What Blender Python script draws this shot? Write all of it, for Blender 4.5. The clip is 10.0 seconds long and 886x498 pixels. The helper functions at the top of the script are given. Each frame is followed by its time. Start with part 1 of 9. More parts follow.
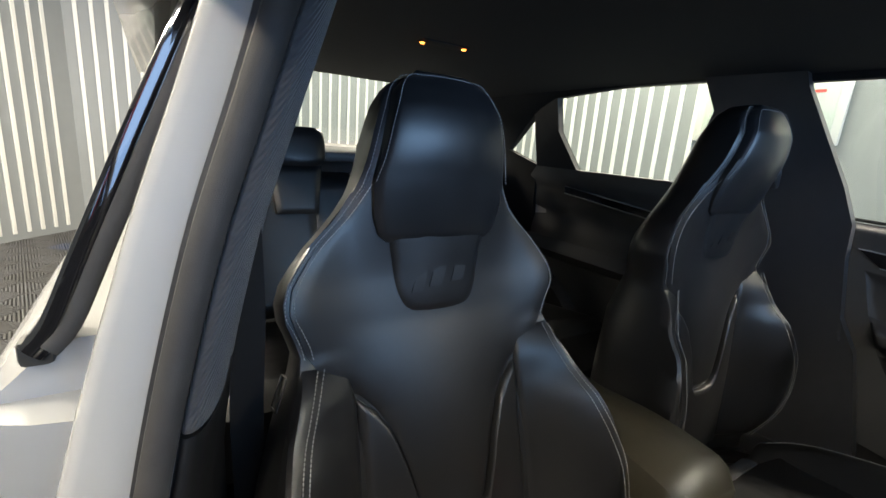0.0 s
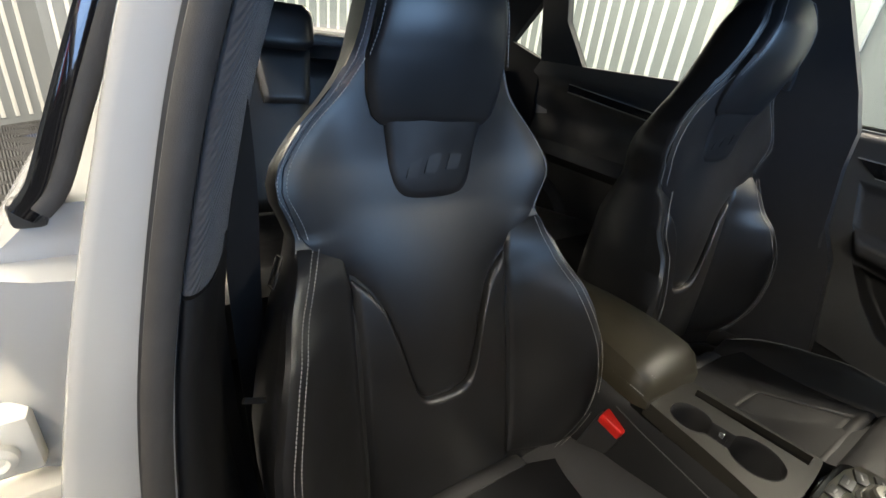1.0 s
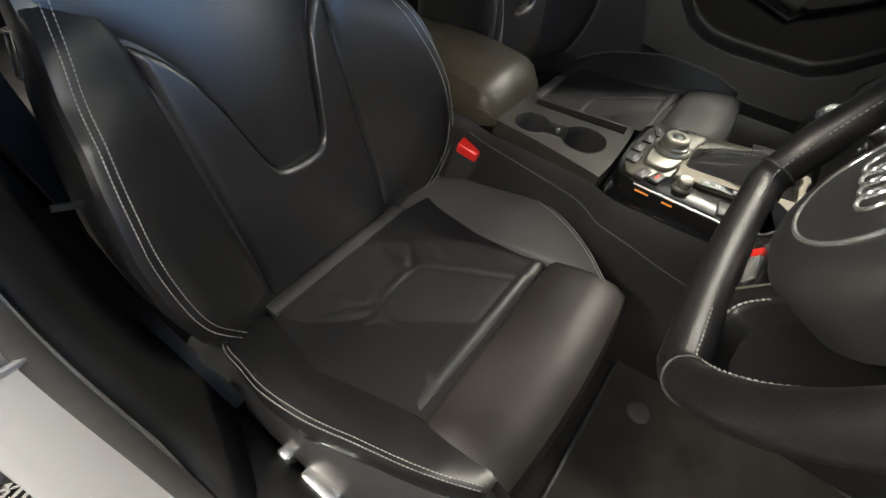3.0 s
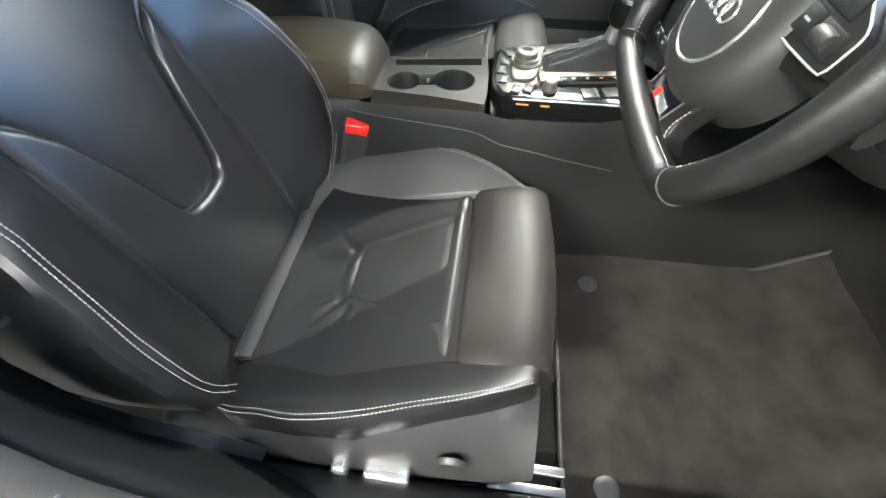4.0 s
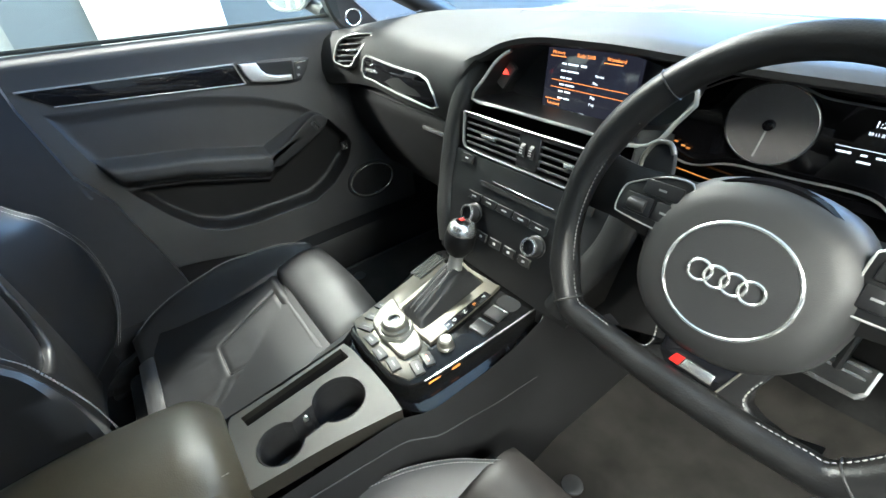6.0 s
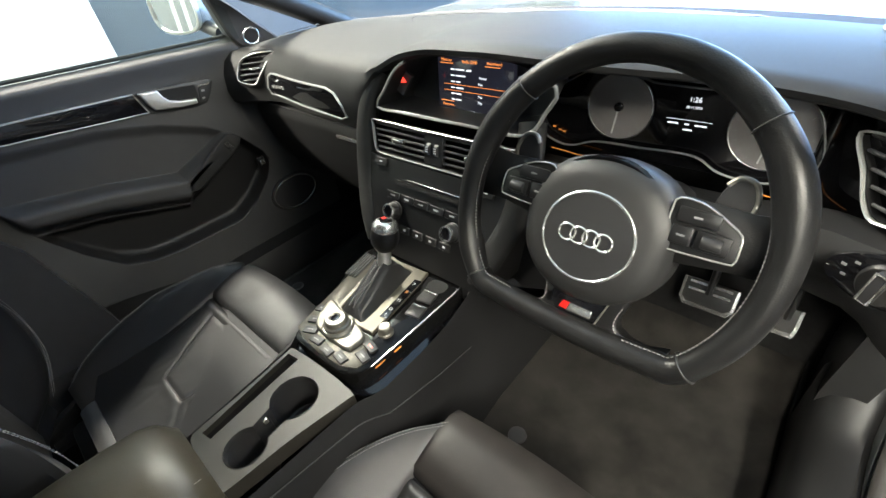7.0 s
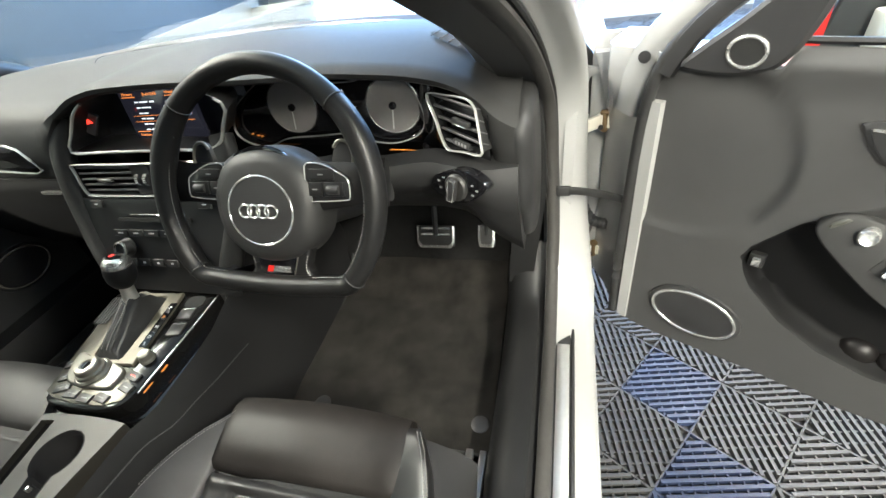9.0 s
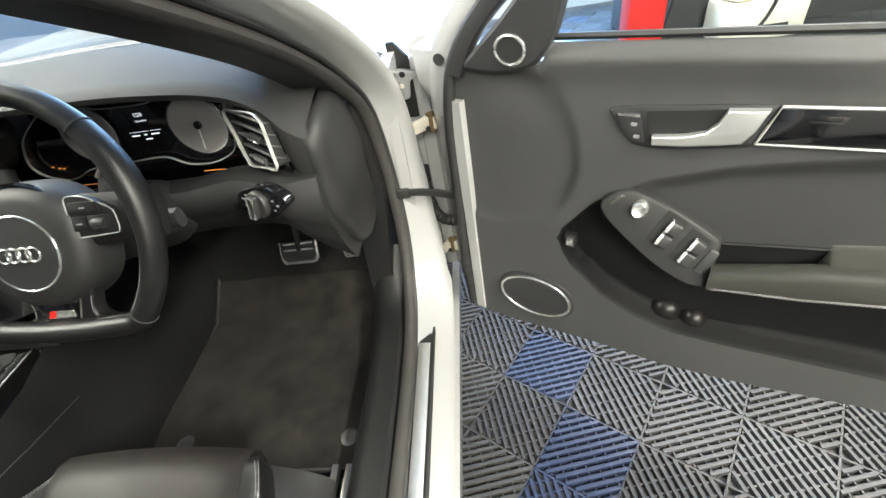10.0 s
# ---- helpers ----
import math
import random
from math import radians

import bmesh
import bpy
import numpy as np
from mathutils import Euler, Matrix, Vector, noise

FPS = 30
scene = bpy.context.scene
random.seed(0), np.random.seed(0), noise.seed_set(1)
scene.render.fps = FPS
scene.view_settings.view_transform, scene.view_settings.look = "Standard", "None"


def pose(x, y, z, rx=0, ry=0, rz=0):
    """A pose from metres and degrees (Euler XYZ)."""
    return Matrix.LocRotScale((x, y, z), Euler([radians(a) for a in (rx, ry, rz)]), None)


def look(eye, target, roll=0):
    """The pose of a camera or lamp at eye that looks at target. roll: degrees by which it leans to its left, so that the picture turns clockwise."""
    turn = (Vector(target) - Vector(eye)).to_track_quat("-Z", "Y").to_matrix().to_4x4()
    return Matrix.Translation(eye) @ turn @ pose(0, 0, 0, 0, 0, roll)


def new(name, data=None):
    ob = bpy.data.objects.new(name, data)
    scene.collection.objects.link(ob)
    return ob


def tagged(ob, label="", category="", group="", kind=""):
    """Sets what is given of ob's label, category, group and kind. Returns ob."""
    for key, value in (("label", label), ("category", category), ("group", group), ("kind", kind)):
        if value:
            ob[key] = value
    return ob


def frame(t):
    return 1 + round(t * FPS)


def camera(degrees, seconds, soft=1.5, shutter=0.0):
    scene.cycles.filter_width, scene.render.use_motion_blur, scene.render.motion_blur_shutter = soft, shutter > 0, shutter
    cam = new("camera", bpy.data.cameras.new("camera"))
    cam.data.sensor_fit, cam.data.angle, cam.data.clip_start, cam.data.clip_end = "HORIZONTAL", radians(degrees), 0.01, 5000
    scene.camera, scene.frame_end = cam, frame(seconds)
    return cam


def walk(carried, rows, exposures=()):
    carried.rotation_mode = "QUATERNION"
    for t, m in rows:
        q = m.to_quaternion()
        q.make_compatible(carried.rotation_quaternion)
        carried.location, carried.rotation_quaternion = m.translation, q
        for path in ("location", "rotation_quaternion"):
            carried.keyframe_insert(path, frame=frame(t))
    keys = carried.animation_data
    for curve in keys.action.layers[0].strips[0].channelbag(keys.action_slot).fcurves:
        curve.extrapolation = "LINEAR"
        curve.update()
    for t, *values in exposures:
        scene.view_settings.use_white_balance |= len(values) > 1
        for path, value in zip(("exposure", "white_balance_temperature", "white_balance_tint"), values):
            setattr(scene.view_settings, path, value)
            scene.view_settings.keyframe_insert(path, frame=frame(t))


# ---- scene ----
cam = camera(90.9, 10.0)
PATH = [
    (0, (0.756, 0.224, 1.152), (-0.313, -1.399, 0.681), 4.5),
    (0.5, (0.76, 0.224, 1.139), (-0.306, -1.338, 0.489), 5.9),
    (1, (0.758, 0.23, 1.125), (-0.291, -1.236, 0.259), 7.1),
    (1.5, (0.748, 0.248, 1.106), (-0.264, -1.089, 0.017), 8.1),
    (2, (0.743, 0.267, 1.088), (-0.234, -0.921, -0.19), 8.2),
    (2.5, (0.743, 0.29, 1.067), (-0.252, -0.685, -0.369), 7.4),
    (3, (0.733, 0.306, 1.052), (-0.345, -0.417, -0.469), 4.8),
    (3.2, (0.737, 0.298, 1.047), (-0.382, -0.321, -0.491), 3.4),
    (4.3, (0.854, 0.183, 1.045), (-0.452, 0.164, -0.469), -2.0),
    (4.5, (0.837, 0.162, 1.063), (-0.51, 0.228, -0.414), -4.1),
    (5, (0.685, 0.086, 1.113), (-0.76, 0.474, -0.215), -6.2),
    (5.5, (0.54, 0.069, 1.145), (-0.918, 0.763, -0.036), -6.2),
    (5.7, (0.505, 0.063, 1.145), (-0.925, 0.872, 0.004), -5.4),
    (6.8, (0.542, 0.018, 1.166), (-0.669, 1.1, -0.001), -7.6),
    (7, (0.576, 0.023, 1.185), (-0.595, 1.134, 0.004), -8.5),
    (7.5, (0.658, 0.003, 1.215), (-0.384, 1.207, 0.005), -9.9),
    (8, (0.693, -0.031, 1.21), (-0.18, 1.287, -0.015), -10.3),
    (8.5, (0.74, -0.057, 1.204), (0.045, 1.355, -0.03), -10.6),
    (9, (0.821, -0.031, 1.2), (0.299, 1.44, -0.05), -10.7),
    (9.5, (0.913, -0.018, 1.187), (0.545, 1.485, -0.08), -10.8),
    (10, (1.008, -0.005, 1.176), (0.777, 1.517, -0.102), -11.0),
]
walk(cam, [(t, look(eye, target, roll)) for t, eye, target, roll in PATH], [(0, 1.16, 6950, 12), (1, 1.22, 7000, 13), (1.5, 1.5, 7000, 13), (2, 1.66, 7000, 14), (2.6, 1.6, 6800, 14), (3.2, 1.4, 6500, 13), (4.4, 3.2, 5800, 10), (5.6, 2.9, 5650, 4), (6.8, 1.92, 6400, 10), (8.3, 1.95, 6300, 9), (10, 1.66, 6300, 9)])

# ---- light ----
world = bpy.data.worlds.new("world")
scene.world = world
world.use_nodes = True
world.node_tree.nodes["Background"].inputs[0].default_value = (0.62, 0.78, 1.0, 1)
world.node_tree.nodes["Background"].inputs[1].default_value = 1.2


def area_lamp(name, at, size_x, size_y, power, colour):
    data = bpy.data.lights.new(name, "AREA")
    data.shape, data.size, data.size_y, data.energy, data.color = "RECTANGLE", size_x, size_y, power, colour
    ob = new(name, data)
    ob.matrix_world = look(at, (at[0], at[1] + 0.001, 0))
    return ob


# The lamp at (1.25, -2.5) is added to brighten the open door's trim.
LAMPS = {(-1.9, -4.0): 85, (-1.9, -1.6): 95, (-1.9, 0.8): 71, (-1.9, 3.0): 40, (2.8, -4.0): 95, (2.8, -1.6): 120, (2.8, 0.8): 45, (2.8, 3.0): 40, (1.25, -2.5): 71}
COOL = (1.0, 0.94, 0.78)
for (lx, ly), power in LAMPS.items():
    area_lamp("ceiling_lamp_light", (lx, ly, 2.93), 0.3, 1.5, power, COOL)
DAY = area_lamp("doorway_daylight", (0.6, 4.95, 1.5), 5.0, 2.6, 200, (0.29, 0.54, 1.0))
DAY.matrix_world = look((0.6, 4.95, 1.5), (0.6, 0.0, 1.3))


# ---- mesh helpers ----
def thing(name, at, label, category, group="", kind=""):
    """An empty at the base of a thing; its parts are built in world places."""
    ob = new(name)
    ob.empty_display_size = 0.05
    ob.location = at
    return tagged(ob, label, category, group, kind)


def finish(bm, name, material, smooth=True, sharp=38):
    me = bpy.data.meshes.new(name)
    bmesh.ops.recalc_face_normals(bm, faces=bm.faces)
    bm.to_mesh(me)
    bm.free()
    if material:
        me.materials.append(material)
    for p in me.polygons:
        p.use_smooth = smooth
    if smooth:
        me.set_sharp_from_angle(angle=radians(sharp))
    return me


def part(name, bm, material, parent=None, label="", smooth=True, sharp=38):
    ob = new(name, finish(bm, name, material, smooth, sharp))
    if parent is not None:
        ob.parent = parent
        if parent.type == "EMPTY":
            ob.matrix_parent_inverse = Matrix.Translation(-parent.location)
    if label:
        ob["label"] = label
    return ob


def solo(name, bm, material, label, category, group="", kind="", smooth=True, sharp=38):
    return tagged(part(name, bm, material, None, "", smooth, sharp), label, category, group, kind)


def box(bm, lo, hi, r=0.0, seg=2, m=None):
    """A box from lo to hi with rounded edges."""
    tmp = bmesh.new()
    bmesh.ops.create_cube(tmp, size=1)
    lo, hi = Vector(lo), Vector(hi)
    for v in tmp.verts:
        v.co = Vector(((lo[i] + hi[i]) / 2 + v.co[i] * (hi[i] - lo[i]) for i in range(3)))
    if r:
        bmesh.ops.bevel(tmp, geom=list(tmp.edges), offset=r, segments=seg, profile=0.5, affect="EDGES")
    return merge(bm, tmp, m)


def merge(bm, tmp, m=None):
    if m is not None:
        tmp.transform(m)
    verts = [bm.verts.new(v.co) for v in tmp.verts]
    tmp.verts.index_update()
    for f in tmp.faces:
        bm.faces.new([verts[v.index] for v in f.verts])
    tmp.free()
    return bm


def curve(points, n, closed=False):
    """Points spaced evenly along a smooth line through the given ones."""
    p = [Vector(q) for q in points]
    k = len(p)
    out = []
    spans = k if closed else k - 1
    for i in range(spans):
        if closed:
            a, b, c, d = p[i - 1], p[i], p[(i + 1) % k], p[(i + 2) % k]
        else:
            a, b, c, d = p[max(i - 1, 0)], p[i], p[i + 1], p[min(i + 2, k - 1)]
        for j in range(12):
            s = j / 12
            out.append(0.5 * ((2 * b) + (c - a) * s + (2 * a - 5 * b + 4 * c - d) * s**2 + (3 * b - a - 3 * c + d) * s**3))
    out.append(p[0].copy() if closed else p[-1].copy())
    length = [0.0]
    for a, b in zip(out, out[1:]):
        length.append(length[-1] + (b - a).length)
    res, j = [], 0
    count = n if closed else n - 1
    for i in range(n):
        want = length[-1] * i / count
        while j < len(out) - 2 and length[j + 1] < want:
            j += 1
        span = length[j + 1] - length[j]
        res.append(out[j].lerp(out[j + 1], 0 if span < 1e-9 else min(1, (want - length[j]) / span)))
    return res


def interp(x, xs, ys):
    return float(np.interp(x, xs, ys))


def loft(bm, rings, closed=True, caps=True, loop=False):
    """A skin over rings of as many points each."""
    rows = [[bm.verts.new(p) for p in ring] for ring in rings]
    n = len(rows[0])
    pairs = list(zip(rows, rows[1:])) + ([(rows[-1], rows[0])] if loop else [])
    for a, b in pairs:
        for i in range(n if closed else n - 1):
            j = (i + 1) % n
            bm.faces.new((a[i], a[j], b[j], b[i]))
    if caps and closed and not loop:
        bm.faces.new(rows[0][::-1])
        bm.faces.new(rows[-1])
    return bm


def frames(points, up=(0, 0, 1), closed=False):
    """For each point of a line its side and upright directions."""
    res = []
    n = len(points)
    for i, p in enumerate(points):
        a = points[i - 1] if (i or closed) else p
        b = points[(i + 1) % n] if (i < n - 1 or closed) else p
        t = (b - a).normalized()
        side = t.cross(Vector(up))
        if side.length < 1e-4:
            side = t.cross(Vector((1, 0, 0)))
        side.normalize()
        res.append((side, side.cross(t).normalized()))
    return res


def sweep(bm, points, profile, up=(0, 0, 1), closed=False, scale=None):
    """A profile of (side, upright) offsets led along a line."""
    points = [Vector(p) for p in points]
    rings = []
    for i, (p, (s, u)) in enumerate(zip(points, frames(points, up, closed))):
        k = scale[i] if scale else 1.0
        rings.append([p + s * (a * k) + u * (b * k) for a, b in profile])
    return loft(bm, rings, True, not closed, closed)


def ring2(rx, ry=None, n=10, power=1.0):
    ry = rx if ry is None else ry
    out = []
    for i in range(n):
        a = 2 * math.pi * i / n
        c, s = math.cos(a), math.sin(a)
        out.append((rx * math.copysign(abs(c) ** power, c), ry * math.copysign(abs(s) ** power, s)))
    return out


def tube(bm, points, r, n=8, closed=False, up=(0, 0, 1), scale=None):
    return sweep(bm, points, ring2(r, r, n), up, closed, scale)


def lathe(bm, profile, m, n=24):
    """Turns (radius, height) pairs round the local z axis of m."""
    rings = [[m @ Vector((max(r, 1e-4) * math.cos(2 * math.pi * i / n), max(r, 1e-4) * math.sin(2 * math.pi * i / n), h)) for i in range(n)] for r, h in profile]
    return loft(bm, rings)


def plate(bm, outline, m, depth, r=0.0, seg=2):
    """An outline in the local xy plane of m, thickened downwards by depth, with a rounded upper edge."""
    tmp = bmesh.new()
    top = [tmp.verts.new((x, y, 0)) for x, y in outline]
    low = [tmp.verts.new((x, y, -depth)) for x, y in outline]
    face = tmp.faces.new(top)
    tmp.faces.new(low[::-1])
    n = len(top)
    for i in range(n):
        j = (i + 1) % n
        tmp.faces.new((top[j], top[i], low[i], low[j]))
    tmp.normal_update()
    if r:
        bmesh.ops.bevel(tmp, geom=list(face.edges), offset=r, segments=seg, profile=0.5, affect="EDGES")
    return merge(bm, tmp, m)


def frame_plate(bm, outer, inner, m, depth, lift=0.0):
    """A band between two outlines of as many points, with depth."""
    rings = [[m @ Vector((x, y, h)) for x, y in line] for line, h in ((outer, -depth), (outer, lift * 0.5), (inner, lift), (inner, -depth))]
    return loft(bm, rings, True, False, True)


def smooth_outline(points, n=40):
    return [(p.x, p.y) for p in curve([(x, y, 0) for x, y in points], n, True)]


def shrink(outline, d):
    """An outline moved inwards by d."""
    n = len(outline)
    area = sum(outline[i][0] * outline[(i + 1) % n][1] - outline[(i + 1) % n][0] * outline[i][1] for i in range(n))
    k = 1 if area > 0 else -1
    out = []
    for i in range(n):
        a, b = Vector(outline[i - 1]), Vector(outline[(i + 1) % n])
        t = (b - a).normalized()
        out.append((outline[i][0] - t.y * d * k, outline[i][1] + t.x * d * k))
    return out


def sheet(bm, fn, nu, nv, thick=0.0, away=None):
    """A surface fn(u, v) over the unit square; with a thickness it gets a back side moved by away * thick."""
    front = [[Vector(fn(i / nu, j / nv)) for i in range(nu + 1)] for j in range(nv + 1)]
    rows = [[bm.verts.new(p) for p in row] for row in front]
    for j in range(nv):
        for i in range(nu):
            bm.faces.new((rows[j][i], rows[j][i + 1], rows[j + 1][i + 1], rows[j + 1][i]))
    if thick:
        off = Vector(away) * thick
        back = [[bm.verts.new(p + off) for p in row] for row in front]
        for j in range(nv):
            for i in range(nu):
                bm.faces.new((back[j][i], back[j + 1][i], back[j + 1][i + 1], back[j][i + 1]))
        edge = [(0, i) for i in range(nu + 1)] + [(j, nu) for j in range(1, nv + 1)] + [(nv, i) for i in range(nu - 1, -1, -1)] + [(j, 0) for j in range(nv - 1, 0, -1)]
        for (a, b), (c, d) in zip(edge, edge[1:] + edge[:1]):
            bm.faces.new((rows[a][b], back[a][b], back[c][d], rows[c][d]))
    return bm


def stitches(bm, points, pitch=0.0050, length=0.0040, r=0.0008):
    """Short threads in a row along a line."""
    pts = [Vector(p) for p in points]
    total = sum((b - a).length for a, b in zip(pts, pts[1:]))
    n = max(2, int(total / pitch))
    fine = curve(pts, n)
    for a, b in zip(fine, fine[1:]):
        t = (b - a).normalized()
        side = t.cross(Vector((0, 0, 1)))
        if side.length < 1e-3:
            side = Vector((1, 0, 0))
        side = side.normalized() * r
        up = side.cross(t).normalized() * r
        mid = (a + b) / 2
        rings = []
        for k, w in ((-0.5, 0.5), (-0.2, 1), (0.2, 1), (0.5, 0.5)):
            c = mid + t * (length * k)
            rings.append([c + side * w, c + up * w, c - side * w, c - up * w])
        loft(bm, rings)
    return bm


def text_mesh(bm, body, m, size, thick=0.0003):
    """Letters as mesh, centred, in the local xy plane of m."""
    cu = bpy.data.curves.new("letters", "FONT")
    cu.body, cu.size, cu.extrude, cu.align_x, cu.align_y = body, size, thick, "CENTER", "CENTER"
    cu.resolution_u = 2
    ob = new("letters", cu)
    me = ob.to_mesh()
    tmp = bmesh.new()
    tmp.from_mesh(me)
    ob.to_mesh_clear()
    bpy.data.objects.remove(ob)
    bpy.data.curves.remove(cu)
    return merge(bm, tmp, m)


def basis(at, x_axis, y_axis):
    """A matrix with the given axes; z is their cross product."""
    x = Vector(x_axis).normalized()
    z = x.cross(Vector(y_axis)).normalized()
    y = z.cross(x)
    m = Matrix((x, y, z)).transposed().to_4x4()
    m.translation = Vector(at)
    return m


# ---- materials ----
def material(name, colour, rough=0.5, metal=0.0, coat=0.0, vary=0.0, scale=40.0, bump=0.0, bump_scale=300.0, kind="NOISE", spec=0.5, rough_vary=0.0, emit=None, emit_power=0.0, piece=0.0, sheen=0.0, wrinkle=0.0):
    m = bpy.data.materials.new(name)
    m.use_nodes = True
    nt = m.node_tree
    n, l = nt.nodes, nt.links
    b = n["Principled BSDF"]
    b.inputs["Base Color"].default_value = (*colour, 1)
    b.inputs["Roughness"].default_value = rough
    b.inputs["Metallic"].default_value = metal
    b.inputs["Coat Weight"].default_value = coat
    b.inputs["Coat Roughness"].default_value = 0.05
    b.inputs["Specular IOR Level"].default_value = spec
    b.inputs["Sheen Weight"].default_value = sheen
    if emit:
        b.inputs["Emission Color"].default_value = (*emit, 1)
        b.inputs["Emission Strength"].default_value = emit_power
    pos = n.new("ShaderNodeNewGeometry")
    if vary or piece:
        big = n.new("ShaderNodeTexNoise")
        big.inputs["Scale"].default_value, big.inputs["Detail"].default_value = scale * 0.15, 4
        small = n.new("ShaderNodeTexNoise")
        small.inputs["Scale"].default_value, small.inputs["Detail"].default_value = scale, 6
        add = n.new("ShaderNodeMath")
        add.operation = "ADD"
        l.new(pos.outputs["Position"], big.inputs["Vector"])
        l.new(pos.outputs["Position"], small.inputs["Vector"])
        l.new(big.outputs["Fac"], add.inputs[0])
        l.new(small.outputs["Fac"], add.inputs[1])
        span = n.new("ShaderNodeMapRange")
        span.inputs["From Min"].default_value, span.inputs["From Max"].default_value = 0.6, 1.4
        span.inputs["To Min"].default_value, span.inputs["To Max"].default_value = 1 - vary, 1 + vary
        l.new(add.outputs[0], span.inputs["Value"])
        value = span.outputs["Result"]
        if piece:
            info = n.new("ShaderNodeObjectInfo")
            pr = n.new("ShaderNodeMapRange")
            pr.inputs["To Min"].default_value, pr.inputs["To Max"].default_value = 1 - piece, 1 + piece
            l.new(info.outputs["Random"], pr.inputs["Value"])
            mul = n.new("ShaderNodeMath")
            mul.operation = "MULTIPLY"
            l.new(value, mul.inputs[0])
            l.new(pr.outputs["Result"], mul.inputs[1])
            value = mul.outputs[0]
        mix = n.new("ShaderNodeVectorMath")
        mix.operation = "SCALE"
        mix.inputs[0].default_value = colour
        l.new(value, mix.inputs["Scale"])
        l.new(mix.outputs["Vector"], b.inputs["Base Color"])
        if rough_vary:
            rr = n.new("ShaderNodeMapRange")
            rr.inputs["From Min"].default_value, rr.inputs["From Max"].default_value = 0.6, 1.4
            rr.inputs["To Min"].default_value, rr.inputs["To Max"].default_value = rough - rough_vary, rough + rough_vary
            l.new(add.outputs[0], rr.inputs["Value"])
            l.new(rr.outputs["Result"], b.inputs["Roughness"])
    if bump:
        if kind == "VORONOI":
            tex = n.new("ShaderNodeTexVoronoi")
            tex.feature = "F1"
            out = tex.outputs["Distance"]
        elif kind == "WAVE":
            tex = n.new("ShaderNodeTexWave")
            tex.bands_direction = "DIAGONAL"
            tex.inputs["Distortion"].default_value = 0.3
            out = tex.outputs["Fac"]
        else:
            tex = n.new("ShaderNodeTexNoise")
            tex.inputs["Detail"].default_value = 6
            out = tex.outputs["Fac"]
        tex.inputs["Scale"].default_value = bump_scale
        l.new(pos.outputs["Position"], tex.inputs["Vector"])
        bp = n.new("ShaderNodeBump")
        bp.inputs["Strength"].default_value = bump
        bp.inputs["Distance"].default_value = 0.001
        l.new(out, bp.inputs["Height"])
        if wrinkle:
            wn = n.new("ShaderNodeTexNoise")
            wn.inputs["Scale"].default_value, wn.inputs["Detail"].default_value, wn.inputs["Distortion"].default_value = 30.0, 2.0, 0.0
            wb = n.new("ShaderNodeBump")
            wb.inputs["Strength"].default_value = wrinkle
            wb.inputs["Distance"].default_value = 0.006
            l.new(pos.outputs["Position"], wn.inputs["Vector"])
            l.new(wn.outputs["Fac"], wb.inputs["Height"])
            l.new(wb.outputs["Normal"], bp.inputs["Normal"])
        l.new(bp.outputs["Normal"], b.inputs["Normal"])
    return m


LEATHER = material("leather", (0.0108, 0.0108, 0.0113), 0.35, vary=0.15, scale=30, bump=0.04, bump_scale=600, kind="VORONOI", rough_vary=0.04, wrinkle=0.05, spec=0.56)
# Lightened copy of the seat leather; holds the light on bolster and band.
LIT_LEATHER = material("lit_leather", (0.044, 0.0435, 0.044), 0.46, vary=0.15, scale=30, bump=0.11, bump_scale=600, kind="VORONOI", rough_vary=0.06, wrinkle=0.04, spec=0.45)
# Olive tint puts the warm lamp sheen on the armrest into its colour.
ARM_LEATHER = material("armrest_leather", (0.030, 0.0258, 0.0165), 0.43, vary=0.2, scale=26, bump=0.10, bump_scale=600, kind="VORONOI", rough_vary=0.06, wrinkle=0.09, spec=0.5)
DOOR_INSERT = material("door_insert", (0.034, 0.034, 0.0345), 0.6, vary=0.1, scale=30, bump=0.12, bump_scale=700, kind="VORONOI", spec=0.45)
# Worn matt leather; a brown-red reflected sheen is tinted into the colour.
WORN_SHEEN_LEATHER = material("worn_sheen_leather", (0.0180, 0.0160, 0.0150), 0.48, vary=0.35, scale=26, bump=0.10, bump_scale=600, kind="VORONOI", rough_vary=0.10, wrinkle=0.10, spec=0.26)
SOFT_LEATHER = material("soft_leather", (0.0190, 0.0190, 0.0193), 0.42, vary=0.25, scale=28, bump=0.12, bump_scale=600, kind="VORONOI", rough_vary=0.08, wrinkle=0.10, spec=0.45)
LEATHER_SIDE = material("leather_smooth", (0.0105, 0.0105, 0.011), 0.37, spec=0.55, vary=0.1, scale=30, bump=0.04, bump_scale=700, kind="VORONOI")
WHEEL_LEATHER = material("wheel_leather", (0.0095, 0.0094, 0.0096), 0.40, vary=0.2, scale=60, bump=0.14, bump_scale=500, kind="VORONOI", rough_vary=0.12, spec=0.36)
DASH = material("dash_soft", (0.0185, 0.0185, 0.0183), 0.58, vary=0.08, scale=20, bump=0.12, bump_scale=1400, kind="VORONOI", spec=0.33)
TRIM_BLACK = material("trim_black", (0.0115, 0.0115, 0.0118), 0.46, spec=0.30, vary=0.1, scale=40, bump=0.2, bump_scale=900)
DASH_LOW = material("dash_lower", (0.0175, 0.0175, 0.0177), 0.5, vary=0.08, scale=20, bump=0.14, bump_scale=1300, kind="VORONOI", spec=0.30)
DOOR_ARM = material("door_arm_leather", (0.040, 0.040, 0.034), 0.36, vary=0.1, scale=30, bump=0.08, bump_scale=700, kind="VORONOI", spec=0.5)
